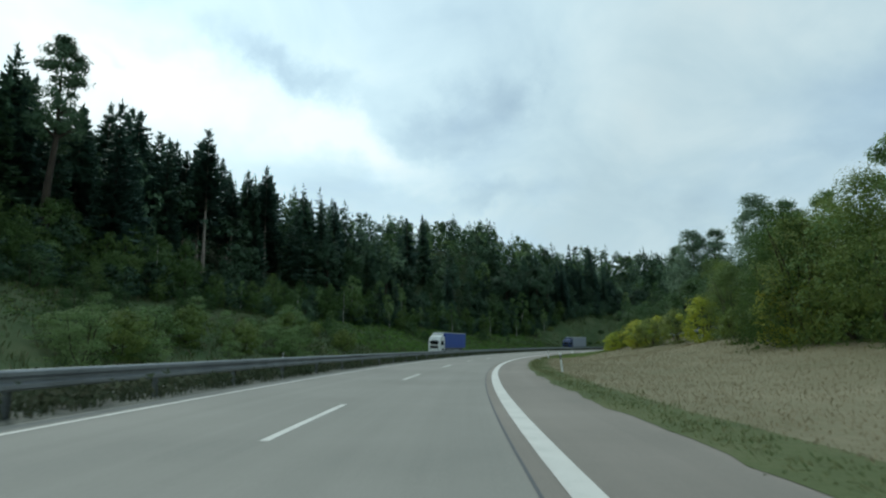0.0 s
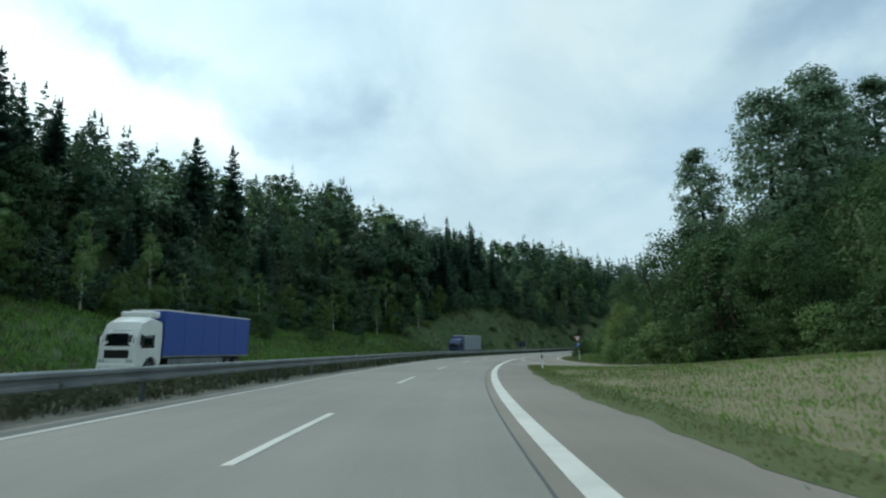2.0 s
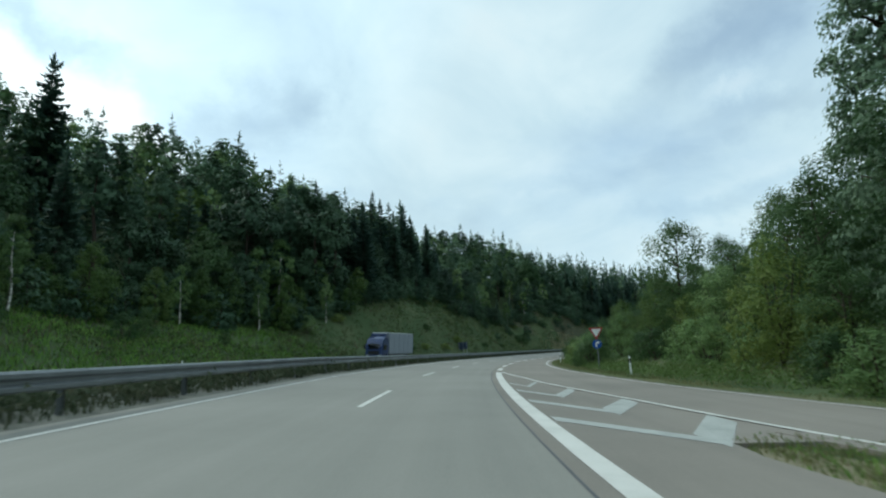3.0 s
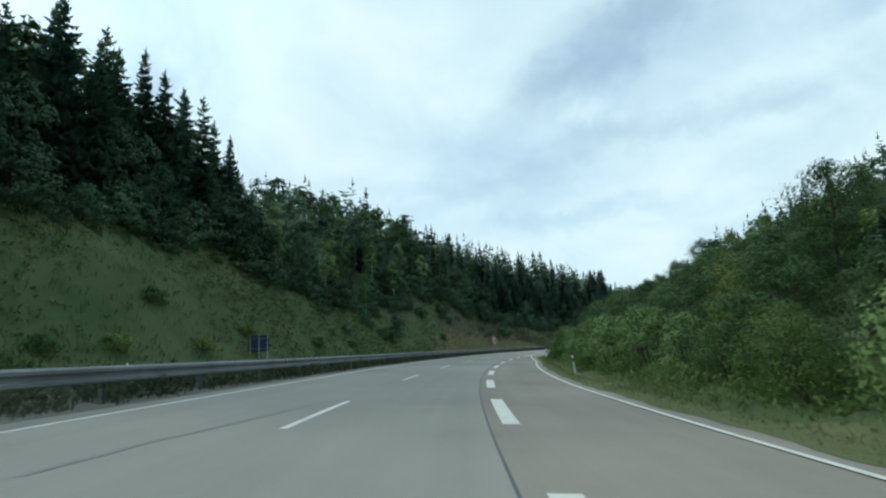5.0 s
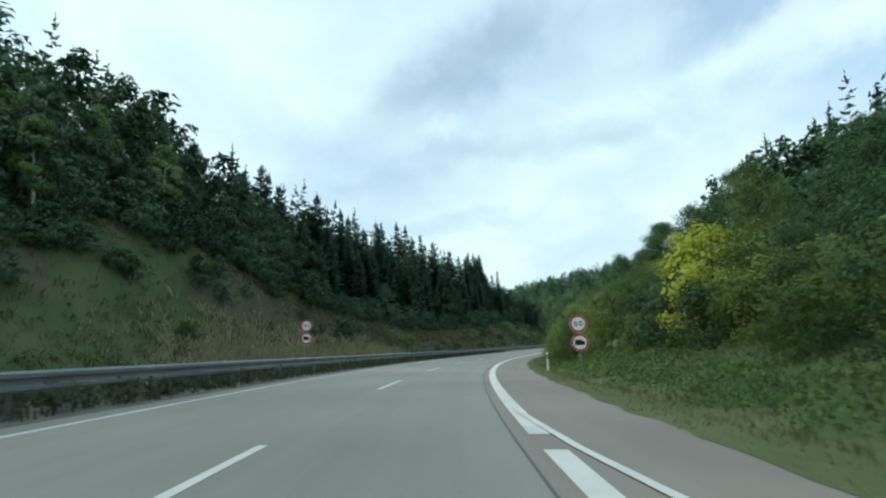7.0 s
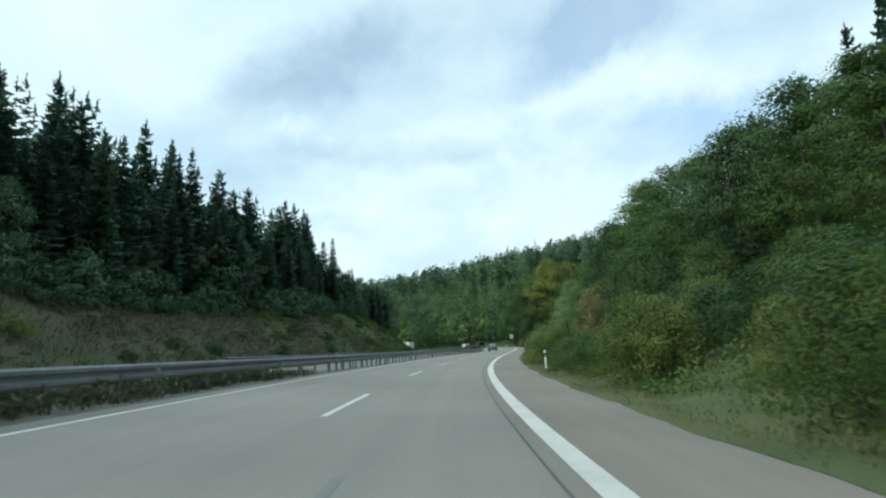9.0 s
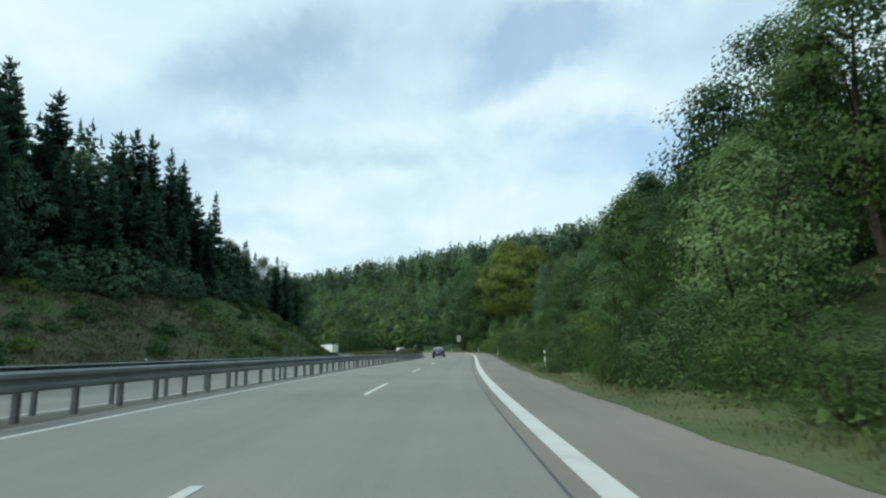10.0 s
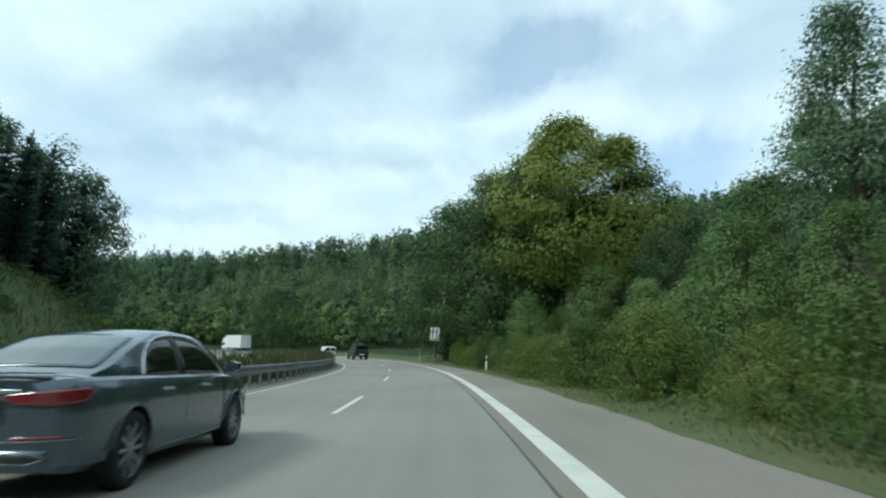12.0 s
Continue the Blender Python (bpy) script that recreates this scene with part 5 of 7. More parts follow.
def wood_patch(name, label, spots, kinds, rs):
    """Far woods as one mesh: many light crowns."""
    vs, fs, ns, ms, n = [], [], [], [], 0
    for x, y, z, k, kind in spots:
        v, f, nv, mi = kinds[kind]
        g = rs.uniform(0, 6.28)
        w = k * rs.uniform(0.85, 1.2)
        c, s_ = math.cos(g) * w, math.sin(g) * w
        vs.append(np.stack([v[:, 0] * c - v[:, 1] * s_ + x, v[:, 0] * s_ + v[:, 1] * c + y, v[:, 2] * k + z], 1))
        ns.append(np.stack([(nv[:, 0] * c - nv[:, 1] * s_) / w, (nv[:, 0] * s_ + nv[:, 1] * c) / w, nv[:, 2]], 1))
        fs.append(f + n)
        ms.append(np.full(len(f), mi[rs.randint(0, len(mi))]))
        n += len(v)
    ob = part(name, mesh_of(name, np.concatenate(vs), np.concatenate(fs), [M_SPRUCE, M_WOODLEAF_SHADED, M_PINE, M_LEAF_PALE, M_PINE_PALE, M_LEAF, M_LEAF_MID, M_LEAF_OLIVE], np.concatenate(ms), normals=np.concatenate(ns)))
    return tagged(ob, label, "woods", kind="stuff")


# crown, and the foliage that such trees may carry
# hill kinds lean to pale foliage, partly true stands, partly haze put into colour
far_kinds = [(*light_conifer(200, 20, 6.2), (0, 0, 2)), (*light_conifer(201, 20, 7.0, bare=0.2), (0, 2)), (*broadleaf(210, 16, 9, leaves=435, size=0.98, low=0.12, clumps=34)[1], (1, 1, 5)),
             (*broadleaf(211, 17, 8, leaves=380, size=0.93, low=0.12, clumps=36)[1], (2, 2, 4)), (*broadleaf(212, 15, 9, leaves=380, size=0.96, low=0.12, clumps=30)[1], (3, 6)),
             (*light_conifer(203, 15, 6, levels=10, whorl=5), (4, 2, 4)), (*broadleaf(213, 12, 8.5, leaves=272, size=0.98, low=0.08, clumps=26)[1], (5, 6, 1, 6)), (*broadleaf(214, 12, 8.5, leaves=272, size=0.98, low=0.08, clumps=26)[1], (3, 6, 7)),
             (*light_conifer(204, 18, 6.5, levels=11, whorl=5, bare=0.02), (0, 2)), (*broadleaf(215, 13, 9.5, leaves=244, size=0.98, low=0.05, clumps=30)[1], (4, 4, 3))]
spots = []
rs = rng_of(9)
for i in range(1300):
    s = rs.uniform(-40, 500)
    d = -tab(WOOD_D, s) - 12 - 85 * rs.uniform() ** 1.25
    x, y = [float(c) for c in plan(s, d)]
    leafy = 165 < s < 335
    spots.append((x, y, rs.uniform(0.7, 1.0) * (1.0 if s < 215 else 1.13 if s < 262 else 0.92 if s < 298 else 1.32) if leafy else rs.uniform(0.75, 1.1) * (1.1 if 335 < s < 400 else 1.0), rs.choice(5, p=[0.13, 0.07, 0.42, 0.28, 0.10]) if leafy else rs.choice(5, p=[0.55, 0.25, 0.08, 0.12, 0.0])))
for i in range(4200):
    x, y = 388 + 175 * rs.uniform() ** 1.1, rs.uniform(170, 590)
    up_ = x + 9 * math.sin(y * 0.043) + 6 * math.sin(y * 0.11 + 1) + rs.normal(0, 5)
    if up_ < 404:       # young spruces along the foot, broad crowns among them
        spots.append((x, y, *((rs.uniform(0.32, 0.5), 8) if rs.uniform() < 0.62 and y < 372 else (rs.uniform(0.5, 0.9), rs.choice([6, 7, 2])))))
    elif up_ < 446:     # full broadleaf crowns
        spots.append((x, y, rs.uniform(0.55, 0.95), rs.choice([6, 7, 2, 4], p=[0.45, 0.25, 0.15, 0.15])))
    elif up_ < 496:     # even, low grey-green growth, paled further to imitate haze
        spots.append((x, y, rs.uniform(0.38, 0.58), rs.choice([9, 5, 6], p=[0.72, 0.13, 0.15])))
    else:               # old pines with some spruces on the crest
        spots.append((x, y, rs.uniform(0.7, 1.0), rs.choice([3, 0, 5, 2, 9], p=[0.36, 0.12, 0.22, 0.10, 0.20])))
for i in range(420):
    s = rs.uniform(100, 520)
    x, y = [float(c) for c in plan(s, tab(VERGE, s) + 22 + rs.uniform(0, 50))]
    spots.append((x, y, rs.uniform(0.6, 0.9) * tab(RIGHT_TALL, s), rs.choice(5, p=[0.25, 0.1, 0.35, 0.15, 0.15])))
px, py = np.array([p[0] for p in spots]), np.array([p[1] for p in spots])
zz = ground_z(px, py)
ss, dd = project(px, py)
spots = [(p[0], p[1], z - 0.3, p[2], p[3]) for p, z, d_ in zip(spots, zz, dd) if d_ < -28 or d_ > 16]
wood_patch("woods", "mixed dark wood of spruce, pine and broadleaf on the hills", spots, far_kinds, rs)


# ---- grass ----
def tufts(name, label, s, d, low, high, mat, blades=5, spread=0.16, seed=1):
    """Clumps of bent blades at the given places along the road, as one mesh."""
    rs = rng_of(seed)
    x, y = plan(s, d)
    z = np.maximum(ground_z(x, y), np.where(np.abs(d + 8) < 3.2, road_z(s, d) + 0.03, -99))
    n = len(s)
    h = np.repeat(rs.uniform(low, high, n), blades) * rs.uniform(0.6, 1.1, n * blades)
    cx, cy, cz = [np.repeat(q, blades) for q in (x, y, z)]
    a = rs.uniform(0, 6.283, n * blades)
    cx, cy = cx + rs.normal(0, spread, n * blades), cy + rs.normal(0, spread, n * blades)
    b = rs.uniform(0.15, 0.6, n * blades) * h
    w = 0.009 + 0.038 * h
    ox, oy = np.cos(a), np.sin(a)
    v = np.stack([np.stack([cx - oy * w, cy + ox * w, cz - 0.03], 1), np.stack([cx + oy * w, cy - ox * w, cz - 0.03], 1),
                  np.stack([cx + ox * b * 0.35 + oy * w * 0.7, cy + oy * b * 0.35 - ox * w * 0.7, cz + h * 0.6], 1), np.stack([cx + ox * b, cy + oy * b, cz + h * 0.95], 1)], 1).reshape(-1, 3)
    q = v.reshape(-1, 4, 3)
    geo = np.cross(q[:, 1] - q[:, 0], q[:, 2] - q[:, 0])
    geo /= np.linalg.norm(geo, axis=1)[:, None] + 1e-12
    h_ = np.repeat(np.interp(s, AS, AH), blades)
    back = (geo[:, 0] * np.sin(h_) + geo[:, 1] * np.cos(h_)) > 0
    q = np.where(back[:, None, None], q[:, [1, 0, 3, 2]], q)
    nrm = np.where(back[:, None], -geo, geo) * 0.45 + [0, 0, 1]
    nrm /= np.linalg.norm(nrm, axis=1)[:, None]
    i = np.arange(n * blades)[:, None] * 4
    ob = part(name, mesh_of(name, q.reshape(-1, 3), np.concatenate([i + [0, 1, 2], np.where(back[:, None], i + [1, 2, 3], i + [0, 2, 3])]), mat, normals=np.repeat(nrm, 4, axis=0)))
    return tagged(ob, label, "grass", kind="stuff")


gr = rng_of(21)
s = gr.uniform(0, 480, 32000)
edge = np.where(s < 262, np.maximum(paved_right(s), 3.2), 3.4)
vw = tab(VERGE, s)
tufts("verge_grass", "short green grass along the verge", s, edge + 0.10 + np.abs(gr.normal(0, 1.1, len(s))) * np.where(s < 110, 0.4, 1.0), 0.04, 0.15, M_GRASS, blades=5, spread=0.13, seed=31)
s = gr.uniform(119, 480, 22000)
tufts("edge_grass", "ragged low grass creeping over the edge of the paving", s, paved_right(s) - 0.10 + np.abs(gr.normal(0, 0.2, len(s))), 0.03, 0.10, M_GRASS, blades=4, spread=0.05, seed=51)
s = gr.uniform(0, 118, 26000)
d = gr.uniform(3.9, 19, len(s))
ok = (s < 60) | (d < ramp_in(s) - 0.8)
tufts("dry_grass", "bleached dry grass of the wide verge", s[ok], d[ok], 0.03, 0.10, M_HAY, blades=5, spread=0.35, seed=32)
s = gr.uniform(0, 350, 7000)
tufts("median_grass", "tall weeds and grass under and behind the crash barrier", s, -6.4 - np.abs(gr.normal(0, 1.3, len(s))), 0.08, 0.30, M_WEEDS, blades=7, spread=0.12, seed=33)
s = gr.uniform(10, 500, 14000)
d = -22.3 - gr.uniform(0, 1, len(s)) * (tab(WOOD_D, s) - 21)
brown = (gr.uniform(0, 1, len(s)) < 0.8 * smooth(86, 50, np.abs(s - 360))) & (d < -25)
tufts("bank_heath", "rough heath grass and herbs on the bank", s[~brown], d[~brown], 0.25, 0.85, M_HEATH, blades=4, spread=0.3, seed=34)
tufts("bank_heather", "brown heather and dead grass on the bank", s[brown], d[brown], 0.25, 0.8, M_HEATHER, blades=5, spread=0.35, seed=45)
s = gr.uniform(95, 185, 7000)
tufts("meadow_grass", "fresh green meadow grass beyond the opposite lanes", s, -gr.uniform(22.8, 44, len(s)), 0.3, 0.8, M_MEADOW, blades=4, spread=0.3, seed=35)


def herb_clumps(name, label, s, d, mat, seed, size=0.42, leaves=9, tall=1.0):
    """Low leafy clumps at the given places along the road, as one mesh."""
    rs = rng_of(seed)
    x, y = plan(s, d)
    z = np.maximum(ground_z(x, y), np.where(np.abs(d + 8) < 2.2, road_z(s, d) + 0.05, -99))
    n, k = len(x), leaves
    big = np.repeat(rs.uniform(0.3, 1.0, n), k)
    off = rs.normal(0, 0.32, (n * k, 3)) * big[:, None] * [1.3, 1.3, 0.5 * tall]
    c = np.stack([np.repeat(x, k), np.repeat(y, k), np.repeat(z, k)], 1) + off + np.stack([0 * big, 0 * big, big * 0.42 * tall], 1)
    v, f, nv = leaf_cards(c, size, rs, facing=off * 1.5)
    return tagged(part(name, mesh_of(name, v, f, mat, normals=nv)), label, "plants", kind="stuff")


def bank_spots(count, seed, want):
    """Patchy places over the open bank."""
    rs = rng_of(seed)
    s = rs.uniform(15, 505, count)
    d = -23.2 - rs.uniform(0, 1, count) * (tab(WOOD_D, s) - 22)
    keep = np.sin(s * 0.23 + d * 0.11) + np.sin(s * 0.071 - d * 0.31) + rs.normal(0, 0.5, count) > want + 0.8 * smooth(80, 50, np.abs(s - 360))
    return s[keep], d[keep]


herb_clumps("bank_herbs", "dark heather and bramble clumps on the bank", *bank_spots(6500, 41, 0.1), M_HEATH_DARK, 41, 0.22, 11)
herb_clumps("bank_brambles", "green bramble clumps on the bank", *bank_spots(9500, 42, -0.3), M_LEAF_MID, 42, 0.2, 14)
herb_clumps("bank_greens", "pale green herbs among the heath", *bank_spots(6000, 43, 0.3), M_LEAF_OLIVE, 43, 0.18, 11)
s = gr.uniform(292, 428, 3400)
d = -24.5 - gr.uniform(0, 1, len(s)) ** 0.8 * (tab(WOOD_D, s) - 24.5)
ok = np.sin(s * 0.31 + d * 0.4) + np.sin(s * 0.117 - d * 0.23) + 0.10 * (-d - 28) + gr.normal(0, 0.4, len(s)) > 0.15
herb_clumps("bank_scrub", "dry brown heather scrub on the open bank", s[ok], d[ok], M_HEATHER, 52, 0.2, 16, 1.1)
s = gr.uniform(0, 346, 6500)
herb_clumps("median_herbs", "dark leafy weeds closing the strip under the barrier", s, -gr.uniform(6.55, 9.2, len(s)), M_WEEDS, 44, 0.15, 14, 0.8)
s = gr.uniform(78, 118.4, 6500)
d = gr.uniform(3.4, 12, len(s))
ok = d < ramp_in(s) - 0.6
tufts("island_grass", "green grass on the tip between carriageway and slip road", s[ok], d[ok], 0.05, 0.13, M_MEADOW, spread=0.3, seed=36)

s = gr.uniform(130, 475, 10000)
tufts("slope_grass", "rough grass between the verge and the shrubs", s, np.where(s < 262, paved_right(s), 3.4) + gr.uniform(0.6, 5.0, len(s)), 0.08, 0.24, M_GRASS, blades=5, spread=0.25, seed=37)
s = gr.uniform(125, 480, 7000)
herb_clumps("verge_herbs", "low leafy herbs before the shrubs", s, np.maximum(np.array([shrub_line(q) for q in s]) - 0.6, paved_right(s) + 1.5) + gr.uniform(0, 2.2, len(s)), M_LEAF_MID, 46, 0.12, 11, 0.8)
s = np.concatenate([gr.uniform(452, 545, 1600), gr.normal(482, 7, 2600)])
tufts("median_weeds", "dense tall weeds between the barriers in the bend", s, -gr.uniform(7.3, 9.6, len(s)), 0.5, 1.45, M_HEATH, blades=5, spread=0.3, seed=38)
s = np.concatenate([gr.normal(c, w, 420) for c, w in ((296, 4), (303, 3), (312, 4), (320, 3), (331, 4), (338, 3))])
tufts("bleached_reeds", "tall bleached grass at the foot of the bank", s, -22.9 - np.abs(gr.normal(0, 1.6, len(s))), 0.6, 1.3, M_REED, blades=5, spread=0.3, seed=39)


# ---- road signs ----
def disc(radius, y0, y1, n=28):
    bm = bmesh.new()
    bmesh.ops.create_cone(bm, cap_ends=True, segments=n, radius1=radius, radius2=radius, depth=y1 - y0, matrix=Matrix.Translation((0, (y0 + y1) / 2, 0)) @ Matrix.Rotation(math.pi / 2, 4, "X"))
    return bm


def ring(r0, r1, y, n=32):
    v, f = [], []
    for i in range(n):
        a = 2 * math.pi * i / n
        v += [(r0 * math.cos(a), y, r0 * math.sin(a)), (r1 * math.cos(a), y, r1 * math.sin(a)), (r1 * math.cos(a), y + 0.003, r1 * math.sin(a)), (r0 * math.cos(a), y + 0.003, r0 * math.sin(a))]
        j = (i + 1) % n
        for q in range(4):
            f.append((4 * i + q, 4 * i + (q + 1) % 4, 4 * j + (q + 1) % 4, 4 * j + q))
    return np.array(v), np.array(f)


def flat_shape(points, y0, y1):
    """A plate of the outline points (x, z), from y0 to y1."""
    bm = bmesh.new()
    a = [bm.verts.new((x, y0, z)) for x, z in points]
    b = [bm.verts.new((x, y1, z)) for x, z in points]
    bm.faces.new(a), bm.faces.new(b[::-1])
    for i in range(len(points)):
        j = (i + 1) % len(points)
        bm.faces.new((a[j], a[i], b[i], b[j]))
    bmesh.ops.recalc_face_normals(bm, faces=bm.faces)
    return bm


def moved(ob, z):
    ob.location.z = z
    return ob


def pole(parent, top, radius=0.038):
    v, f = tube([(0, 0.06, -0.4), (0, 0.06, top * 0.5), (0, 0.06, top)], [radius] * 3, 10)
    part("pole", mesh_of("pole", v, f, M_STEEL, smooth_=True), parent, "galvanised pole")


def set_sign(ob, s, d, turn=0.0, drop=0.0):
    x, y, z = put_z(s, d)
    ob.matrix_world = Matrix.Translation((x, y, max(z, float(road_z(s, d)) - 0.1) - drop)) @ Matrix.Rotation(-float(np.interp(s, AS, AH)) + radians(turn), 4, "Z")


def tri(r):
    return [(r * math.cos(a), r * math.sin(a)) for a in (-math.pi / 2, math.pi / 6, 5 * math.pi / 6)]


give = tagged(new("give_way_sign"), "give-way triangle over a blue arrow disc on one pole", "road sign")
pole(give, 3.0)
moved(part("triangle", bm_mesh("triangle", flat_shape(tri(0.56), -0.004, 0.004), M_SIGN_RED), give, "red-bordered triangle"), 2.62)
moved(part("triangle_face", bm_mesh("triangle_face", flat_shape(tri(0.38), -0.009, -0.005), M_WHITE), give, "white field"), 2.62)
moved(part("blue_disc", bm_mesh("blue_disc", disc(0.31, -0.004, 0.004), M_SIGN_BLUE), give, "blue round sign"), 1.78)
moved(part("arrow", bm_mesh("arrow", flat_shape([(-0.10, -0.19), (-0.02, -0.19), (-0.02, 0.05), (0.06, 0.05), (0.06, -0.02), (0.2, 0.1), (0.06, 0.22), (0.06, 0.14), (-0.10, 0.14)], -0.009, -0.005), M_WHITE), give, "white arrow turning aside"), 1.78)
set_sign(give, 150.6, 7.9, -12)


def limit_sign(s, d, turn, drop=0.0):
    """Two round signs over one another on one pole: a limit above a no-overtaking sign for lorries."""
    ob = tagged(new("speed_limit_sign"), "two round red-bordered signs on a steel pole", "road sign", "paired signs either side of the road")
    pole(ob, 3.15)
    for z, low in ((2.78, False), (2.02, True)):
        moved(part("disc", bm_mesh("disc", disc(0.36, -0.004, 0.004), M_WHITE), ob, "white round sign face"), z)
        v, f = ring(0.27, 0.35, -0.008)
        moved(part("red_border", mesh_of("red_border", v, f, M_SIGN_RED), ob, "red border"), z)
        if low:
            moved(part("lorry_shape", bm_mesh("lorry_shape", flat_shape([(-0.2, -0.1), (0.2, -0.1), (0.2, 0.0), (0.14, 0.07), (0.07, 0.07), (0.07, 0.12), (-0.2, 0.12)], -0.009, -0.005), M_BLACK), ob, "black lorry shape"), z)
        else:
            for x in (-0.1, 0.1):
                v, f = ring(0.055, 0.1, -0.008, 16)
                v[:, 0] = v[:, 0] * 0.75 + x
                moved(part("numeral_shape", mesh_of("numeral_shape", v, f, M_BLACK), ob, "dark figure"), z)
    set_sign(ob, s, d, turn, drop)


limit_sign(284.5, -10.0, 8, 0.15)
limit_sign(274.6, 4.9, -4, 0.6)

panel = tagged(new("lane_panel_sign"), "white rectangular lane guidance board on a steel pole", "road sign")
pole(panel, 3.6)
bm = bmesh.new()
box(bm, -0.48, 0.48, -0.012, 0.012, 2.35, 3.65, 0.01)
part("board", bm_mesh("board", bm, M_WHITE), panel)
for x in (-0.22, 0.18):
    part("arrow", bm_mesh("arrow", flat_shape([(x - 0.05, 2.62), (x + 0.05, 2.62), (x + 0.05, 3.15), (x + 0.14, 3.15), (x, 3.45), (x - 0.14, 3.15), (x - 0.05, 3.15)], -0.018, -0.013), M_SIGN_GREY), panel, "dark arrow")
bm = bmesh.new()
box(bm, -0.4, 0.4, -0.018, -0.013, 2.43, 2.53)
part("text_bar", bm_mesh("text_bar", bm, M_SIGN_GREY), panel)
panel.matrix_world = Matrix.Translation((325.6, 296.6, float(ground_z(325.6, 296.6)[0]) + 0.05)) @ Matrix.Rotation(radians(-72), 4, "Z")

blue = tagged(new("direction_sign"), "dark blue direction board seen from behind on three pale posts", "road sign")
for x in (-0.86, 0.05, 0.92):
    v, f = tube([(x, -0.08, -0.4), (x, -0.08, 1.2), (x, -0.08, 2.72)], [0.045] * 3, 8)
    part("pole", mesh_of("pole", v, f, M_STEEL_PALE, smooth_=True), blue)
bm = bmesh.new()
box(bm, -1.08, 1.08, -0.02, 0.02, 1.05, 2.70, 0.01)
part("board", bm_mesh("board", bm, M_SIGN_BLUE_DARK), blue)
for z in (1.35, 2.35):
    bm = bmesh.new()
    box(bm, -1.05, 1.05, -0.05, -0.022, z, z + 0.05)
    part("brace", bm_mesh("brace", bm, M_STEEL), blue)
set_sign(blue, 233.6, -23.6, 8)

# litter on the verge
rs = rng_of(77)
for s, d in ((68.3, 3.6), (84, 9.0), (79, 11.5)):
    bm = bmesh.new()
    bmesh.ops.create_grid(bm, x_segments=6, y_segments=4, size=0.085)
    for v in bm.verts:
        v.co.x *= 1.7
        v.co.z = 0.03 + 0.025 * math.sin(v.co.x * 40) * math.cos(v.co.y * 32) + rs.uniform(0, 0.015)
    bmesh.ops.solidify(bm, geom=bm.faces[:], thickness=0.004)
    ob = tagged(part("paper_scrap", bm_mesh("paper_scrap", bm, M_WHITE)), "crumpled white paper lying on the verge", "litter", "scraps of litter")
    x, y, z = put_z(s, d)
    ob.matrix_world = Matrix.Translation((x, y, max(z, float(road_z(s, d)) if d < 4 else z) + 0.02)) @ Matrix.Rotation(rs.uniform(0, 3), 4, "Z")


# ---- vehicles: x across, y forward, z up; the origin under the middle of the rear end ----
def loft(sections, caps=True):
    """Skin through sections, each a list of (x, z) at a y; mirrored halves are given whole."""
    v, f = [], []
    n = len(sections[0][1])
    for y, pts in sections:
        v += [(x, y, z) for x, z in pts]
    for i in range(len(sections) - 1):
        for k in range(n):
            a, b = i * n + k, i * n + (k + 1) % n
            f.append((a, b, b + n, a + n))
    bm = bmesh.new()
    vs = [bm.verts.new(p) for p in v]
    for q in f:
        bm.faces.new([vs[i] for i in q])
    if caps:
        bm.faces.new(vs[:n][::-1])
        bm.faces.new(vs[-n:])
    bmesh.ops.recalc_face_normals(bm, faces=bm.faces)
    return bm


def half(points):
    """Closed outline from its right half, bottom to top."""
    return points + [(-x, z) for x, z in points[::-1]]


def carve(bm, cutters, mat):
    """The mesh less the cylinders (x0, x1, y, z, radius): wheel arches."""
    tmp = new("tmp", bm_mesh("tmp", bm, mat))
    cbm = bmesh.new()
    for x0, x1, y, z, r in cutters:
        bmesh.ops.create_cone(cbm, cap_ends=True, segments=36, radius1=r, radius2=r, depth=x1 - x0, matrix=Matrix.Translation(((x0 + x1) / 2, y, z)) @ Matrix.Rotation(math.pi / 2, 4, "Y"))
    cut = new("tmp_cut", bm_mesh("tmp_cut", cbm, mat))
    m = tmp.modifiers.new("cut", "BOOLEAN")
    m.object, m.operation, m.solver = cut, "DIFFERENCE", "EXACT"
    got = bpy.data.meshes.new_from_object(tmp.evaluated_get(bpy.context.evaluated_depsgraph_get()))
    bpy.data.objects.remove(tmp), bpy.data.objects.remove(cut)
    return got


def shade(me, angle=35):
    """Smooth shading with sharp edges beyond the angle."""
    bm = bmesh.new()
    bm.from_mesh(me)
    for f in bm.faces:
        f.smooth = True
    for e in bm.edges:
        e.smooth = len(e.link_faces) == 2 and e.calc_face_angle(3.0) < radians(angle)
    bm.to_mesh(me)
    bm.free()
    return me


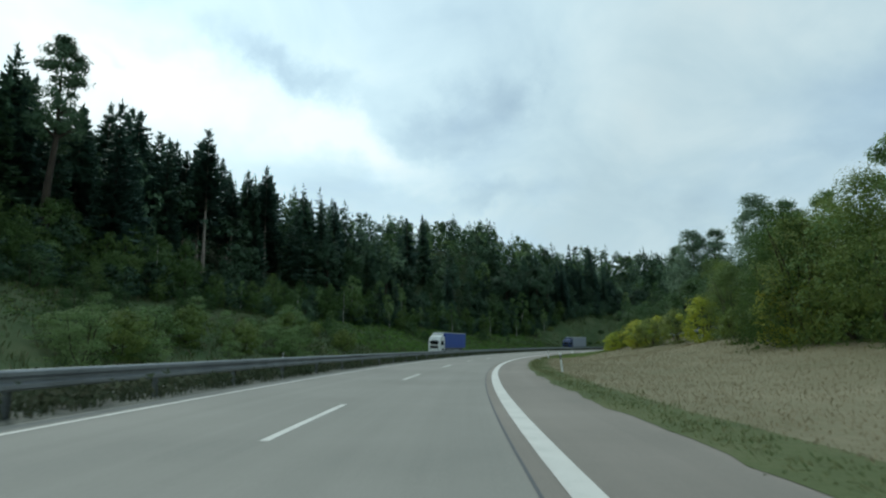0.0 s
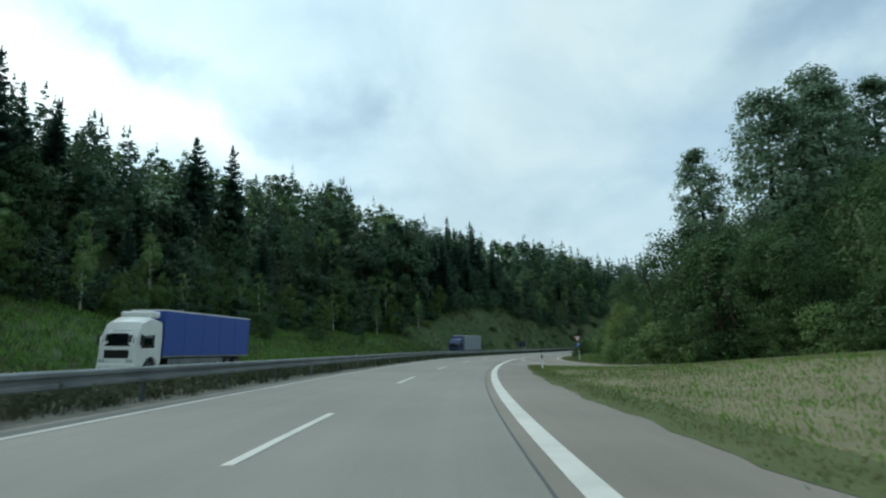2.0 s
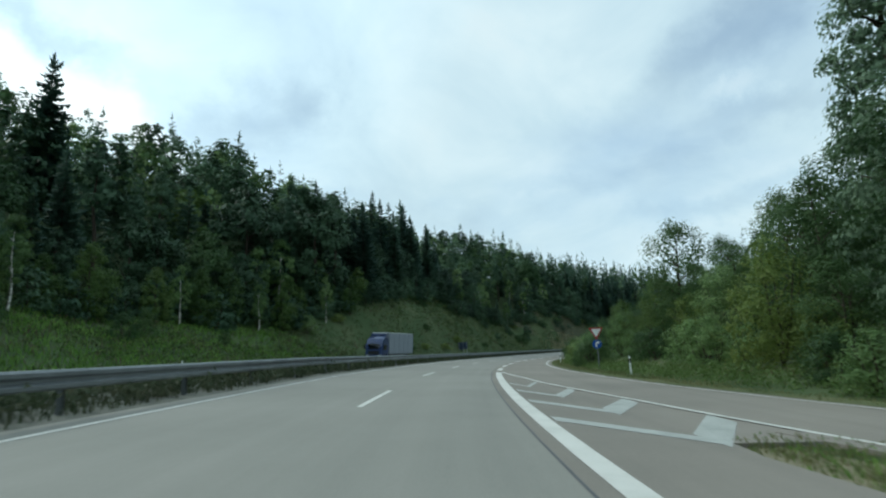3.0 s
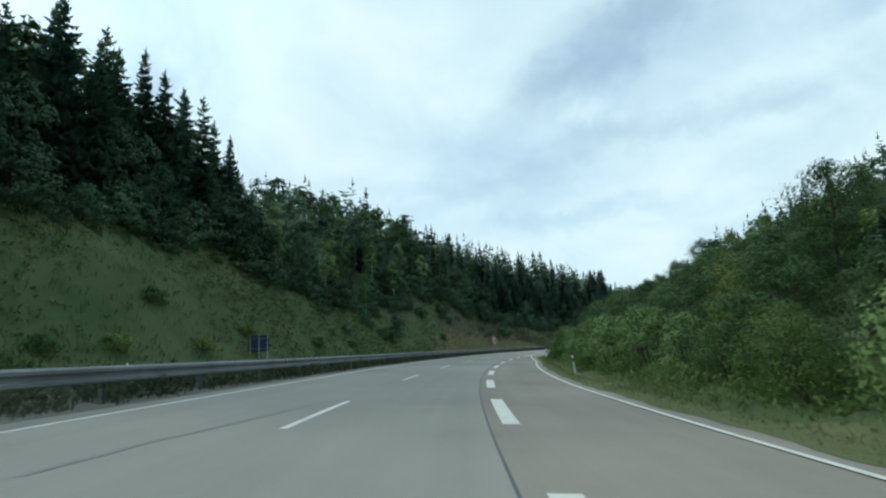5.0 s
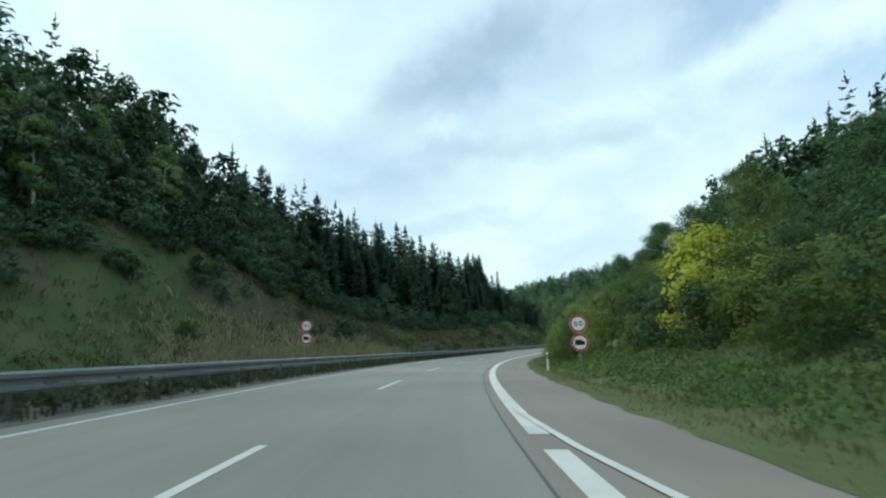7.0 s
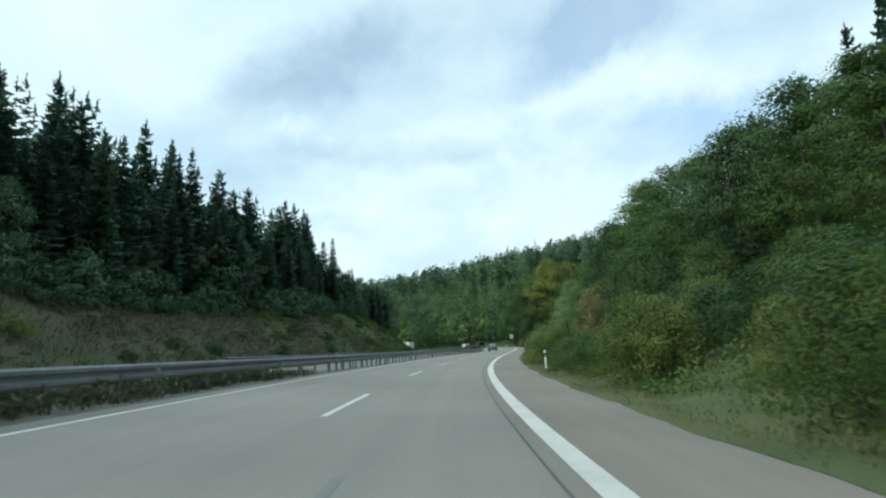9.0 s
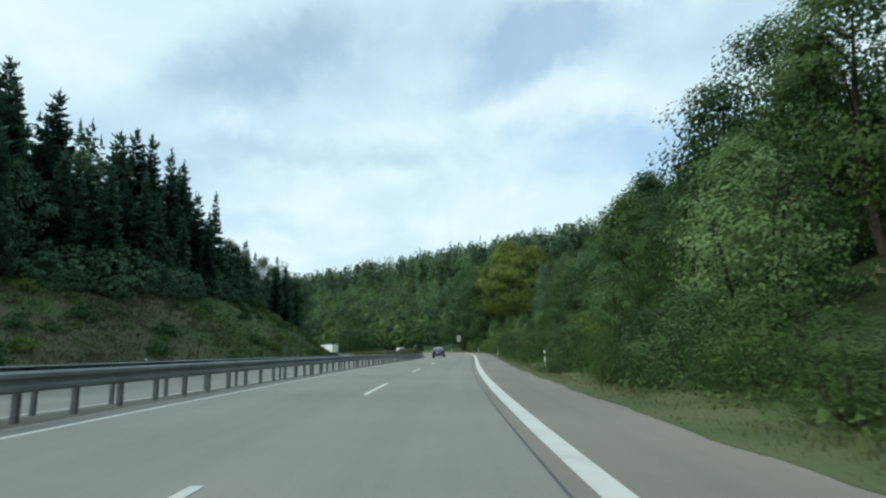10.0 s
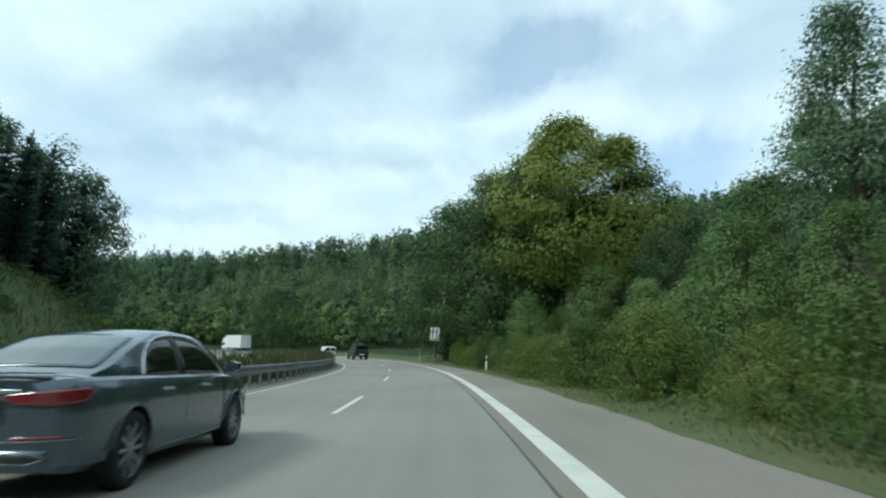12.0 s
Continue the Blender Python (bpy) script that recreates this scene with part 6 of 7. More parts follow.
def wheel(parent, x, y, radius, width, rim_mat, spokes=10, face=1):
    """Tyre with rounded shoulders and tread, dished rim with spokes."""
    v, f = [], []
    prof = [(-0.5, 0.72), (-0.5, 0.90), (-0.42, 0.975), (-0.3, 1.0), (-0.02, 1.0), (-0.01, 0.985), (0.01, 0.985), (0.02, 1.0), (0.3, 1.0), (0.42, 0.975), (0.5, 0.90), (0.5, 0.72)]
    n = 36
    for i in range(n):
        a = 2 * math.pi * i / n
        v += [(px * width, pr * radius * math.cos(a), pr * radius * math.sin(a)) for px, pr in prof]
    k = len(prof)
    for i in range(n):
        j = (i + 1) % n
        f += [(i * k + q, i * k + q + 1, j * k + q + 1, j * k + q) for q in range(k - 1)]
    w = part("wheel", shade(mesh_of("tyre", v, np.array(f), M_TYRE)), parent, "black tyre")
    w.location = (x, y, radius)
    rv, rf = [], []
    prof = [(0.46, 0.77), (0.46, 0.72), (0.30, 0.70), (-0.40, 0.68), (-0.44, 0.77)]
    for i in range(n):
        a = 2 * math.pi * i / n
        rv += [(face * px * width, pr * radius * math.cos(a), pr * radius * math.sin(a)) for px, pr in prof]
    k = len(prof)
    for i in range(n):
        j = (i + 1) % n
        rf += [(i * k + q, i * k + q + 1, j * k + q + 1, j * k + q) for q in range(k - 1)]
    lots = [(np.array(rv), np.array(rf))]
    for i in range(spokes):
        a = 2 * math.pi * i / spokes
        c, s_ = math.cos(a), math.sin(a)
        pts = []
        for r, hw in ((0.10, 0.035), (0.71, 0.055 if spokes > 6 else 0.09)):
            for q in (-1, 1):
                for dx in (0.40, 0.26):
                    yy, zz = r * radius, q * hw * radius
                    pts.append((face * dx * width, yy * c - zz * s_, yy * s_ + zz * c))
        lots.append((np.array(pts), np.array([(0, 2, 6, 4), (1, 5, 7, 3), (0, 4, 5, 1), (2, 3, 7, 6)])))
    hub = [(face * 0.43 * width, 0.13 * radius * math.cos(t), 0.13 * radius * math.sin(t)) for t in np.arange(12) * math.pi / 6] + [(face * 0.2 * width, 0.15 * radius * math.cos(t), 0.15 * radius * math.sin(t)) for t in np.arange(12) * math.pi / 6]
    lots.append((np.array(hub), np.array([(i, (i + 1) % 12, 12 + (i + 1) % 12, 12 + i) for i in range(12)] + [(0, 1, 2, 3), (0, 3, 4, 5), (0, 5, 6, 7), (0, 7, 8, 9), (0, 9, 10, 11)])))
    rv, rf = merge(lots)
    part("rim", mesh_of("rim", rv, rf, rim_mat), w, "silver spoked rim")
    v = [(face * 0.1 * width, 0.6 * radius * math.cos(t), 0.6 * radius * math.sin(t)) for t in np.arange(16) * math.pi / 8]
    bm = bmesh.new()
    bm.faces.new([bm.verts.new(p) for p in v])
    part("brake_disc", bm_mesh("brake_disc", bm, M_STEEL), w)


def patch(name, pts, at, mat, parent, label="", thick=0.005, seg=4):
    """A pane over a curved side: outline in (u, v) carried by the function at, laid a few millimetres proud."""
    bm = bmesh.new()
    m = len(pts)
    dense = []
    for i in range(m):
        for q in range(seg):
            t = q / seg
            dense.append((pts[i][0] * (1 - t) + pts[(i + 1) % m][0] * t, pts[i][1] * (1 - t) + pts[(i + 1) % m][1] * t))
    vs = [bm.verts.new(at(*p)) for p in dense]
    cu, cv = sum(p[0] for p in dense) / len(dense), sum(p[1] for p in dense) / len(dense)
    inner = [bm.verts.new(at(cu + 0.5 * (p[0] - cu), cv + 0.5 * (p[1] - cv))) for p in dense]
    c = bm.verts.new(at(cu, cv))
    n = len(dense)
    for i in range(n):
        j = (i + 1) % n
        bm.faces.new((vs[i], vs[j], inner[j], inner[i]))
        bm.faces.new((inner[i], inner[j], c))
    bmesh.ops.recalc_face_normals(bm, faces=bm.faces)
    bmesh.ops.solidify(bm, geom=bm.faces[:], thickness=thick)
    return part(name, bm_mesh(name, bm, mat, True), parent, label)


def bar_along(name, pts, radius, mat, parent, label="", sides=6):
    v, f = tube(pts, [radius] * len(pts), sides)
    return part(name, mesh_of(name, v, f, mat, smooth_=True), parent, label)


def block(name, dims, mat, parent, label="", bevel=0.02):
    bm = bmesh.new()
    box(bm, *dims, bevel)
    return part(name, bm_mesh(name, bm, mat), parent, label)


def set_vehicle(ob, s, d, reverse=False, turn=0.0):
    x, y = [float(c) for c in plan(s, d)]
    h = -float(np.interp(s, AS, AH)) + (math.pi if reverse else 0) + radians(turn)
    z0 = float(road_z(s, d)) + 0.006 + (0.02 if d < -9 else 0)
    tilt = math.atan(float(tab(BANK, s))) * (-1 if reverse else 1)
    ob.matrix_world = Matrix.Translation((x, y, z0)) @ Matrix.Rotation(h, 4, "Z") @ Matrix.Rotation(tilt, 4, "Y")


def skin(name, nu, nv, at, mat, parent, label="", thick=0.006):
    """A pane or lamp laid over a curved surface: at(u, v), both from 0 to 1, in a fine grid."""
    bm = bmesh.new()
    vs = [[bm.verts.new(at(i / nu, j / nv)) for j in range(nv + 1)] for i in range(nu + 1)]
    for i in range(nu):
        for j in range(nv):
            bm.faces.new((vs[i][j], vs[i + 1][j], vs[i + 1][j + 1], vs[i][j + 1]))
    bmesh.ops.recalc_face_normals(bm, faces=bm.faces)
    bmesh.ops.solidify(bm, geom=bm.faces[:], thickness=thick)
    return part(name, bm_mesh(name, bm, mat, True), parent, label)


def saloon():
    ob = tagged(new("saloon_car"), "dark grey-blue saloon car with silver wheels in the inner lane", "car")
    # lower body: y, half width, sill height, shoulder height, height in the middle
    st = [(-0.06, 0.60, 0.34, 0.95, 0.995), (0.00, 0.74, 0.31, 0.97, 1.005), (0.05, 0.815, 0.28, 0.978, 1.012), (0.14, 0.875, 0.265, 0.982, 1.02), (0.30, 0.908, 0.25, 0.984, 1.028), (0.65, 0.925, 0.235, 0.984, 1.038), (1.10, 0.930, 0.225, 0.98, 1.03), (1.60, 0.930, 0.215, 0.975, 1.0), (2.30, 0.926, 0.21, 0.965, 0.99),
          (3.00, 0.924, 0.21, 0.955, 0.985), (3.60, 0.920, 0.22, 0.94, 1.0), (4.10, 0.905, 0.23, 0.89, 0.94), (4.50, 0.87, 0.24, 0.81, 0.86), (4.78, 0.78, 0.26, 0.70, 0.75), (4.92, 0.60, 0.34, 0.58, 0.62)]
    secs = [(y, half([(0.0, zb), (0.86 * w, zb), (0.94 * w, zb + 0.06), (0.972 * w, zb + 0.2), (0.985 * w, 0.60), (1.0 * w, 0.70), (0.998 * w, zt - 0.17), (0.985 * w, zt - 0.07), (0.95 * w, zt - 0.015), (0.90 * w, zt + 0.012), (0.6 * w, zt + 0.75 * (zm - zt)), (0.02, zm)])) for y, w, zb, zt, zm in st]
    body = part("body", shade(carve(loft(secs), [(x0, x1, y, 0.350, 0.378) for x0, x1 in ((0.66, 1.2), (-1.2, -0.66)) for y in (0.98, 3.92)], M_CAR), 24), ob)
    # cabin: side profile, y and z
    cab = [(0.44, 1.010), (0.70, 1.085), (1.05, 1.225), (1.45, 1.352), (1.85, 1.428), (2.35, 1.460), (2.85, 1.438), (3.10, 1.375), (3.45, 1.20), (3.80, 1.0)]
    cy, cz = [c[0] for c in cab], [c[1] for c in cab]

    def belt_w(y):
        return float(np.interp(y, [0.44, 0.8, 1.5, 3.0, 3.8], [0.72, 0.80, 0.84, 0.845, 0.80]))

    def side_x(y, v):
        t = min(1, max(0, (v - 0.94) / 0.51))
        bw = belt_w(y)
        return bw + (0.585 - bw) * t + 0.035 * math.sin(math.pi * t)

    def over(y, x, lift=0.006):
        """Height of the cabin's upper skin at y, x."""
        z = float(np.interp(y, cy, cz))
        e = side_x(y, z)
        return float(np.interp(abs(x), [0, 0.5 * e, 0.88 * e, e], [z + 0.03, z + 0.022, z + 0.004, z - 0.02])) + lift
    secs = []
    for y in sorted(set(cy + [0.55, 0.88, 1.25, 1.65, 2.1, 2.6, 3.28, 3.62])):
        z = float(np.interp(y, cy, cz))
        zs = [0.90, 0.94 + 0.25 * (z - 0.94), 0.94 + 0.55 * (z - 0.94), 0.94 + 0.85 * (z - 0.94), 0.94 + 0.96 * (z - 0.94)]
        secs.append((y, half([(0.0, 0.88)] + [(side_x(y, q), q) for q in zs] + [(side_x(y, z) * 0.88, z + 0.004), (side_x(y, z) * 0.5, z + 0.022), (0.01, z + 0.03)])))
    part("roof", shade(bm_mesh("roof", loft(secs), M_CAR), 40), ob)

    # outline of the rear corner in plan, and the run along it
    PX, PY = np.array([0, 0.60, 0.74, 0.815, 0.875, 0.908, 0.925]), np.array([-0.06, -0.06, 0.0, 0.05, 0.14, 0.30, 0.65])
    run = np.concatenate([[0], np.cumsum(np.hypot(np.diff(PX), np.diff(PY)))])

    def band(u0, u1, low, high, q, proud=0.012):
        """Carrier for a strip wrapped round the rear corner; low and high: heights along the run."""
        def at(a, b):
            u = u0 + (u1 - u0) * a
            v = np.interp(a, *zip(*low)) * (1 - b) + np.interp(a, *zip(*high)) * b
            x, y = np.interp(u, run, PX), np.interp(u, run, PY)
            nx = min(1.0, max(0.0, (u - 0.55) / 0.45))
            return q * (x + proud * nx), y - proud * (1.05 - nx), v
        return at
    for sgn in (1, -1):
        at = (lambda u, v, q=sgn: (q * (side_x(u, v) + 0.007), u, v))
        low = lambda u: 0.985 - 0.008 * (u - 1.28)
        edge = [(1.26, 1.0), (1.30, 1.12), (1.40, 1.22), (1.58, 1.305), (1.80, 1.36), (2.10, 1.392), (2.50, 1.398), (2.82, 1.365), (3.08, 1.25), (3.30, 1.12), (3.50, 0.985)]
        ex, ez = [e[0] for e in edge], [e[1] for e in edge]
        for name, u0, u1 in (("rear_side_window", 1.265, 2.12), ("front_side_window", 2.20, 3.47)):
            skin(name, 14, 5, lambda a, b, u0=u0, u1=u1: at(u0 + (u1 - u0) * a, low(u0 + (u1 - u0) * a) * (1 - b) + b * max(low(u0 + (u1 - u0) * a) + 0.01, float(np.interp(u0 + (u1 - u0) * a, ex, ez)))), M_GLASS, ob, "dark tinted window")
        skin("window_pillar", 2, 6, lambda a, b: (sgn * (side_x(2.16, 1.0) * 0 + side_x(2.12 + 0.08 * a, 0.98 + 0.41 * b) + 0.006), 2.12 + 0.08 * a, 0.98 + 0.41 * b), M_BLACK, ob, "black pillar")
        bar_along("chrome_trim", [at(u, v + 0.012) for u, v in [(1.235, 0.985)] + edge + [(3.56, 0.955)]], 0.013, M_CHROME, ob, "chrome window trim")
        bar_along("chrome_trim", [at(u, low(u) - 0.012) for u in (1.235, 1.8, 2.4, 3.0, 3.56)], 0.012, M_CHROME, ob, "chrome window trim")
        for y in (1.52, 2.60):
            block("door_handle", ((0.915, 0.952, y, y + 0.22, 0.838, 0.868) if sgn > 0 else (-0.952, -0.915, y, y + 0.22, 0.838, 0.868)), M_CHROME, ob, "door handle with chrome edge", 0.010)
        for y in (1.32, 2.18, 3.42):
            bar_along("door_seam", [(sgn * 0.919, y - 0.04, 0.90), (sgn * 0.9265, y - 0.02, 0.74), (sgn * 0.9125, y + 0.03, 0.60), (sgn * 0.898, y + 0.05, 0.42)], 0.004, M_BLACK, ob)
        bar_along("sill_trim", [(sgn * 0.875, 1.45, 0.285), (sgn * 0.875, 2.4, 0.28), (sgn * 0.87, 3.45, 0.285)], 0.010, M_STEEL, ob)
        secs = [(3.30 + dy, [(sgn * (0.93 + 0.20 * q) if dy in (0.04, 0.10) else sgn * (0.95 + 0.15 * q), 1.0 + r) for q, r in ((0, 0.0), (0.5, -0.02), (1, 0.01), (1, 0.09), (0.5, 0.125), (0, 0.11))]) for dy in (0.0, 0.04, 0.10, 0.16)]
        part("mirror", shade(bm_mesh("mirror", loft(secs), M_CAR), 50), ob, "door mirror")
        for yw in (0.98, 3.92):
            arc = [(sgn * 0.922, yw + 0.382 * math.cos(g), 0.35 + 0.382 * math.sin(g)) for g in np.linspace(0.05, math.pi - 0.05, 15)]
            bar_along("arch_lip", arc, 0.012, M_CAR, ob)
        skin("tail_lamp", 26, 5, band(0.34, 1.04, [(0, 0.845), (0.15, 0.805), (0.5, 0.785), (0.85, 0.805), (1, 0.870)], [(0, 0.870), (0.15, 0.885), (0.6, 0.912), (0.9, 0.922), (1, 0.905)], sgn, 0.016), M_LAMP_RED, ob, "wide red rear lamp", 0.014)
        skin("lamp_edge", 26, 2, band(0.33, 1.0, [(0, 0.830), (0.15, 0.788), (0.5, 0.768), (0.85, 0.786), (1, 0.830)], [(0, 0.842), (0.15, 0.803), (0.5, 0.783), (0.85, 0.803), (1, 0.850)], sgn, 0.010), M_BLACK, ob, "dark lamp edge", 0.010)
        skin("bumper_reflector", 16, 2, band(0.42, 0.84, [(0, 0.537), (1, 0.545)], [(0, 0.558), (1, 0.562)], sgn, 0.012), M_LAMP_RED, ob, "red reflector strip", 0.01)
        skin("bumper_strip", 16, 2, band(0.10, 0.94, [(0, 0.515), (1, 0.526)], [(0, 0.523), (1, 0.534)], sgn, 0.014), M_STEEL, ob, "pale bumper crease", 0.01)
        bar_along("exhaust_trim", [(sgn * x, -0.082 + 0.25 * max(0, x - 0.56), z) for x, z in ((0.34, 0.395), (0.38, 0.44), (0.60, 0.44), (0.70, 0.41), (0.70, 0.395), (0.60, 0.365), (0.38, 0.365), (0.34, 0.395))], 0.008, M_STEEL, ob, "bright exhaust surround")
        patch("exhaust_opening", [(0.38, 0.37), (0.60, 0.37), (0.69, 0.40), (0.60, 0.435), (0.38, 0.435), (0.35, 0.40)], lambda u, v, q=sgn: (q * u, -0.084 + 0.25 * max(0, u - 0.56), v), M_BLACK, ob, "dark opening", 0.012)
        patch("head_lamp", [(0.40, 0.62), (0.78, 0.66), (0.80, 0.75), (0.44, 0.72)], lambda u, v, q=sgn: (q * u, 4.93 - 0.30 * u * u - 0.5 * (v - 0.62), v + 0.0), M_LAMP_WHITE, ob, "clear head lamp", 0.02)
        for y in (0.98, 3.92):
            wheel(ob, sgn * 0.80, y, 0.342, 0.235, M_RIM, 10, sgn)

    def rear_glass(a, b):
        y = 0.62 + 0.90 * b
        x = (2 * a - 1) * (0.665 - 0.10 * b) * (1 - 0.05 * (abs(2 * b - 1)) ** 6)
        return x, y - 0.02 * (1 - (2 * a - 1) ** 2) * (1 - b), over(y - 0.02 * (1 - (2 * a - 1) ** 2) * (1 - b), x, 0.010)

    def front_glass(a, b):
        y = 3.74 - 0.60 * b
        x = (2 * a - 1) * (0.68 - 0.10 * b)
        return x, y, over(y, x, 0.010)
    skin("rear_window", 18, 12, rear_glass, M_GLASS_REAR_SKY, ob, "sloping rear window, pale grey with painted sky reflection")
    skin("windscreen", 16, 10, front_glass, M_GLASS, ob, "windscreen")
    bar_along("boot_lip", [(-0.66, 0.02, 1.0), (-0.4, -0.035, 1.01), (0.0, -0.05, 1.015), (0.4, -0.035, 1.01), (0.66, 0.02, 1.0)], 0.018, M_CAR, ob, "spoiler lip")
    bar_along("boot_lip_shadow", [(-0.60, -0.045, 0.975), (0.0, -0.066, 0.985), (0.60, -0.045, 0.975)], 0.008, M_BLACK, ob)
    block("boot_trim", (-0.46, 0.46, -0.082, -0.05, 0.885, 0.915), M_CHROME, ob, "chrome strip between the rear lamps", 0.008)
    block("plate_recess", (-0.34, 0.34, -0.068, -0.05, 0.65, 0.85), M_BLACK, ob, "dark plate recess", 0.01)
    block("plate", (-0.26, 0.26, -0.080, -0.069, 0.69, 0.80), M_WHITE, ob, "pale blank number plate", 0.004)
    block("plate_bar", (-0.20, 0.20, -0.0845, -0.0805, 0.725, 0.765), M_BLACK, ob, "", 0.0)
    skin("diffuser", 12, 3, lambda a, b: ((2 * a - 1) * 0.70, -0.065 + 0.25 * max(0, abs(2 * a - 1) * 0.70 - 0.56), 0.30 + 0.16 * b), M_CAR, ob, "lower bumper panel", 0.008)
    return ob


car = saloon()
set_vehicle(car, 434.95, -3.43)
car.matrix_world = car.matrix_world @ Matrix.Diagonal((0.87, 0.80, 0.93, 1))


def van():
    ob = tagged(new("small_van"), "white compact delivery van with a blue mark on its rear doors", "van")
    st = [(0.0, 0.80, 0.42, 1.72), (0.05, 0.87, 0.34, 1.79), (0.3, 0.895, 0.26, 1.83), (1.5, 0.897, 0.24, 1.85), (2.6, 0.897, 0.24, 1.82), (3.0, 0.893, 0.24, 1.70), (3.45, 0.885, 0.24, 1.30), (3.75, 0.88, 0.25, 1.10), (4.15, 0.84, 0.27, 0.98), (4.38, 0.70, 0.34, 0.80)]
    secs = [(y, half([(0.0, zb), (0.9 * w, zb), (w, zb + 0.2), (w, 0.55 * zt), (0.985 * w, 0.64 * zt), (0.90 * w, 0.93 * zt), (0.82 * w, 0.985 * zt), (0.0, zt)])) for y, w, zb, zt in st]
    part("body", shade(carve(loft(secs), [(x0, x1, y, 0.32, 0.36) for x0, x1 in ((0.64, 1.2), (-1.2, -0.64)) for y in (0.86, 3.54)], M_VAN), 30), ob)
    for q in (-1, 1):
        patch("rear_window", [(q * 0.06, 1.16), (q * 0.72, 1.16), (q * 0.68, 1.60), (q * 0.06, 1.62)], lambda u, v: (u, 0.012 - 0.012 + 0.05 * (v - 1.2) * 0.2 - 0.02, v), M_GLASS, ob, "dark rear door window")
        block("tail_lamp", (q * 0.80 - 0.045, q * 0.80 + 0.045, -0.01, 0.10, 0.86, 1.38), M_LAMP_RED, ob, "tall red rear lamp", 0.01)
        patch("side_window", [(2.35, 1.14), (3.25, 1.12), (2.98, 1.58), (2.35, 1.60)], lambda u, v, q=q: (q * (0.905 - 0.12 * (v - 1.1)), u, v), M_GLASS, ob, "dark cab window")
        block("mirror", (q * 1.0 - 0.09, q * 1.0 + 0.09, 3.12, 3.22, 1.08, 1.28), M_BLACK, ob, "door mirror", 0.03)
        for y in (0.86, 3.54):
            wheel(ob, q * 0.77, y, 0.32, 0.21, M_RIM, 6, q)
    bar_along("door_seam", [(0, -0.012, 0.5), (0, -0.012, 1.1), (0, 0.0, 1.7)], 0.006, M_BLACK, ob)
    patch("blue_mark", [(-0.42, 0.98), (-0.22, 0.90), (-0.12, 1.0), (-0.2, 1.12), (-0.4, 1.12)], lambda u, v: (u, -0.014, v), M_SIGN_BLUE, ob, "plain blue mark")
    block("bumper", (-0.84, 0.84, -0.06, 0.12, 0.36, 0.60), M_BLACK, ob, "dark rear bumper", 0.03)
    block("plate", (-0.26, 0.26, -0.022, -0.010, 0.68, 0.79), M_WHITE, ob, "pale blank number plate", 0.004)
    block("plate_bar", (-0.2, 0.2, -0.027, -0.0225, 0.715, 0.755), M_BLACK, ob, "", 0.0)
    return ob


set_vehicle(van(), 517.0, -3.7)


def offroader():
    ob = tagged(new("small_truck"), "small dark green truck with a boxy canopy in the outer lane", "car")
    st = [(0.0, 0.82, 0.48, 1.02), (0.06, 0.87, 0.42, 1.06), (1.5, 0.885, 0.40, 1.08), (3.3, 0.885, 0.40, 1.08), (3.9, 0.87, 0.42, 1.05), (4.45, 0.80, 0.48, 0.95)]
    secs = [(y, half([(0.0, zb), (0.9 * w, zb), (w, zb + 0.15), (w, 0.8 * zt), (0.95 * w, zt), (0.0, zt + 0.01)])) for y, w, zb, zt in st]
    part("body", shade(carve(loft(secs), [(x0, x1, y, 0.38, 0.43) for x0, x1 in ((0.62, 1.2), (-1.2, -0.62)) for y in (0.95, 3.6)], M_GREEN), 30), ob)
    st = [(0.04, 0.76, 1.02, 1.80), (0.5, 0.78, 1.02, 1.86), (2.4, 0.78, 1.02, 1.86), (2.7, 0.76, 1.02, 1.80), (3.2, 0.74, 1.02, 1.10)]
    secs = [(y, half([(0.0, zb), (w, zb), (0.98 * w, 0.5 * (zb + zt)), (0.86 * w, 0.97 * zt), (0.0, zt)])) for y, w, zb, zt in st]
    part("canopy", shade(bm_mesh("canopy", loft(secs), M_GREEN), 30), ob)
    patch("rear_window", [(-0.58, 1.16), (0.58, 1.16), (0.54, 1.62), (-0.54, 1.62)], lambda u, v: (u, 0.028, v), M_GLASS, ob, "dark rear window")
    for q in (-1, 1):
        block("tail_lamp", (q * 0.77 - 0.06, q * 0.77 + 0.06, -0.015, 0.06, 0.72, 0.98), M_LAMP_RED, ob, "red rear lamp", 0.01)
        patch("side_window", [(0.4, 1.15), (2.5, 1.15), (2.4, 1.65), (0.45, 1.65)], lambda u, v, q=q: (q * (0.788 - 0.10 * (v - 1.1)), u, v), M_GLASS, ob, "dark side window")
        for y in (0.95, 3.6):
            wheel(ob, q * 0.77, y, 0.38, 0.25, M_RIM, 6, q)
    block("bumper", (-0.84, 0.84, -0.10, 0.08, 0.48, 0.66), M_BLACK, ob, "dark rear bumper", 0.03)
    block("plate", (-0.26, 0.26, -0.113, -0.1015, 0.52, 0.63), M_WHITE, ob, "pale blank number plate", 0.004)
    return ob


truck = offroader()
set_vehicle(truck, 511.0, -0.5)
truck.matrix_world = truck.matrix_world @ Matrix.Scale(1.2, 4)


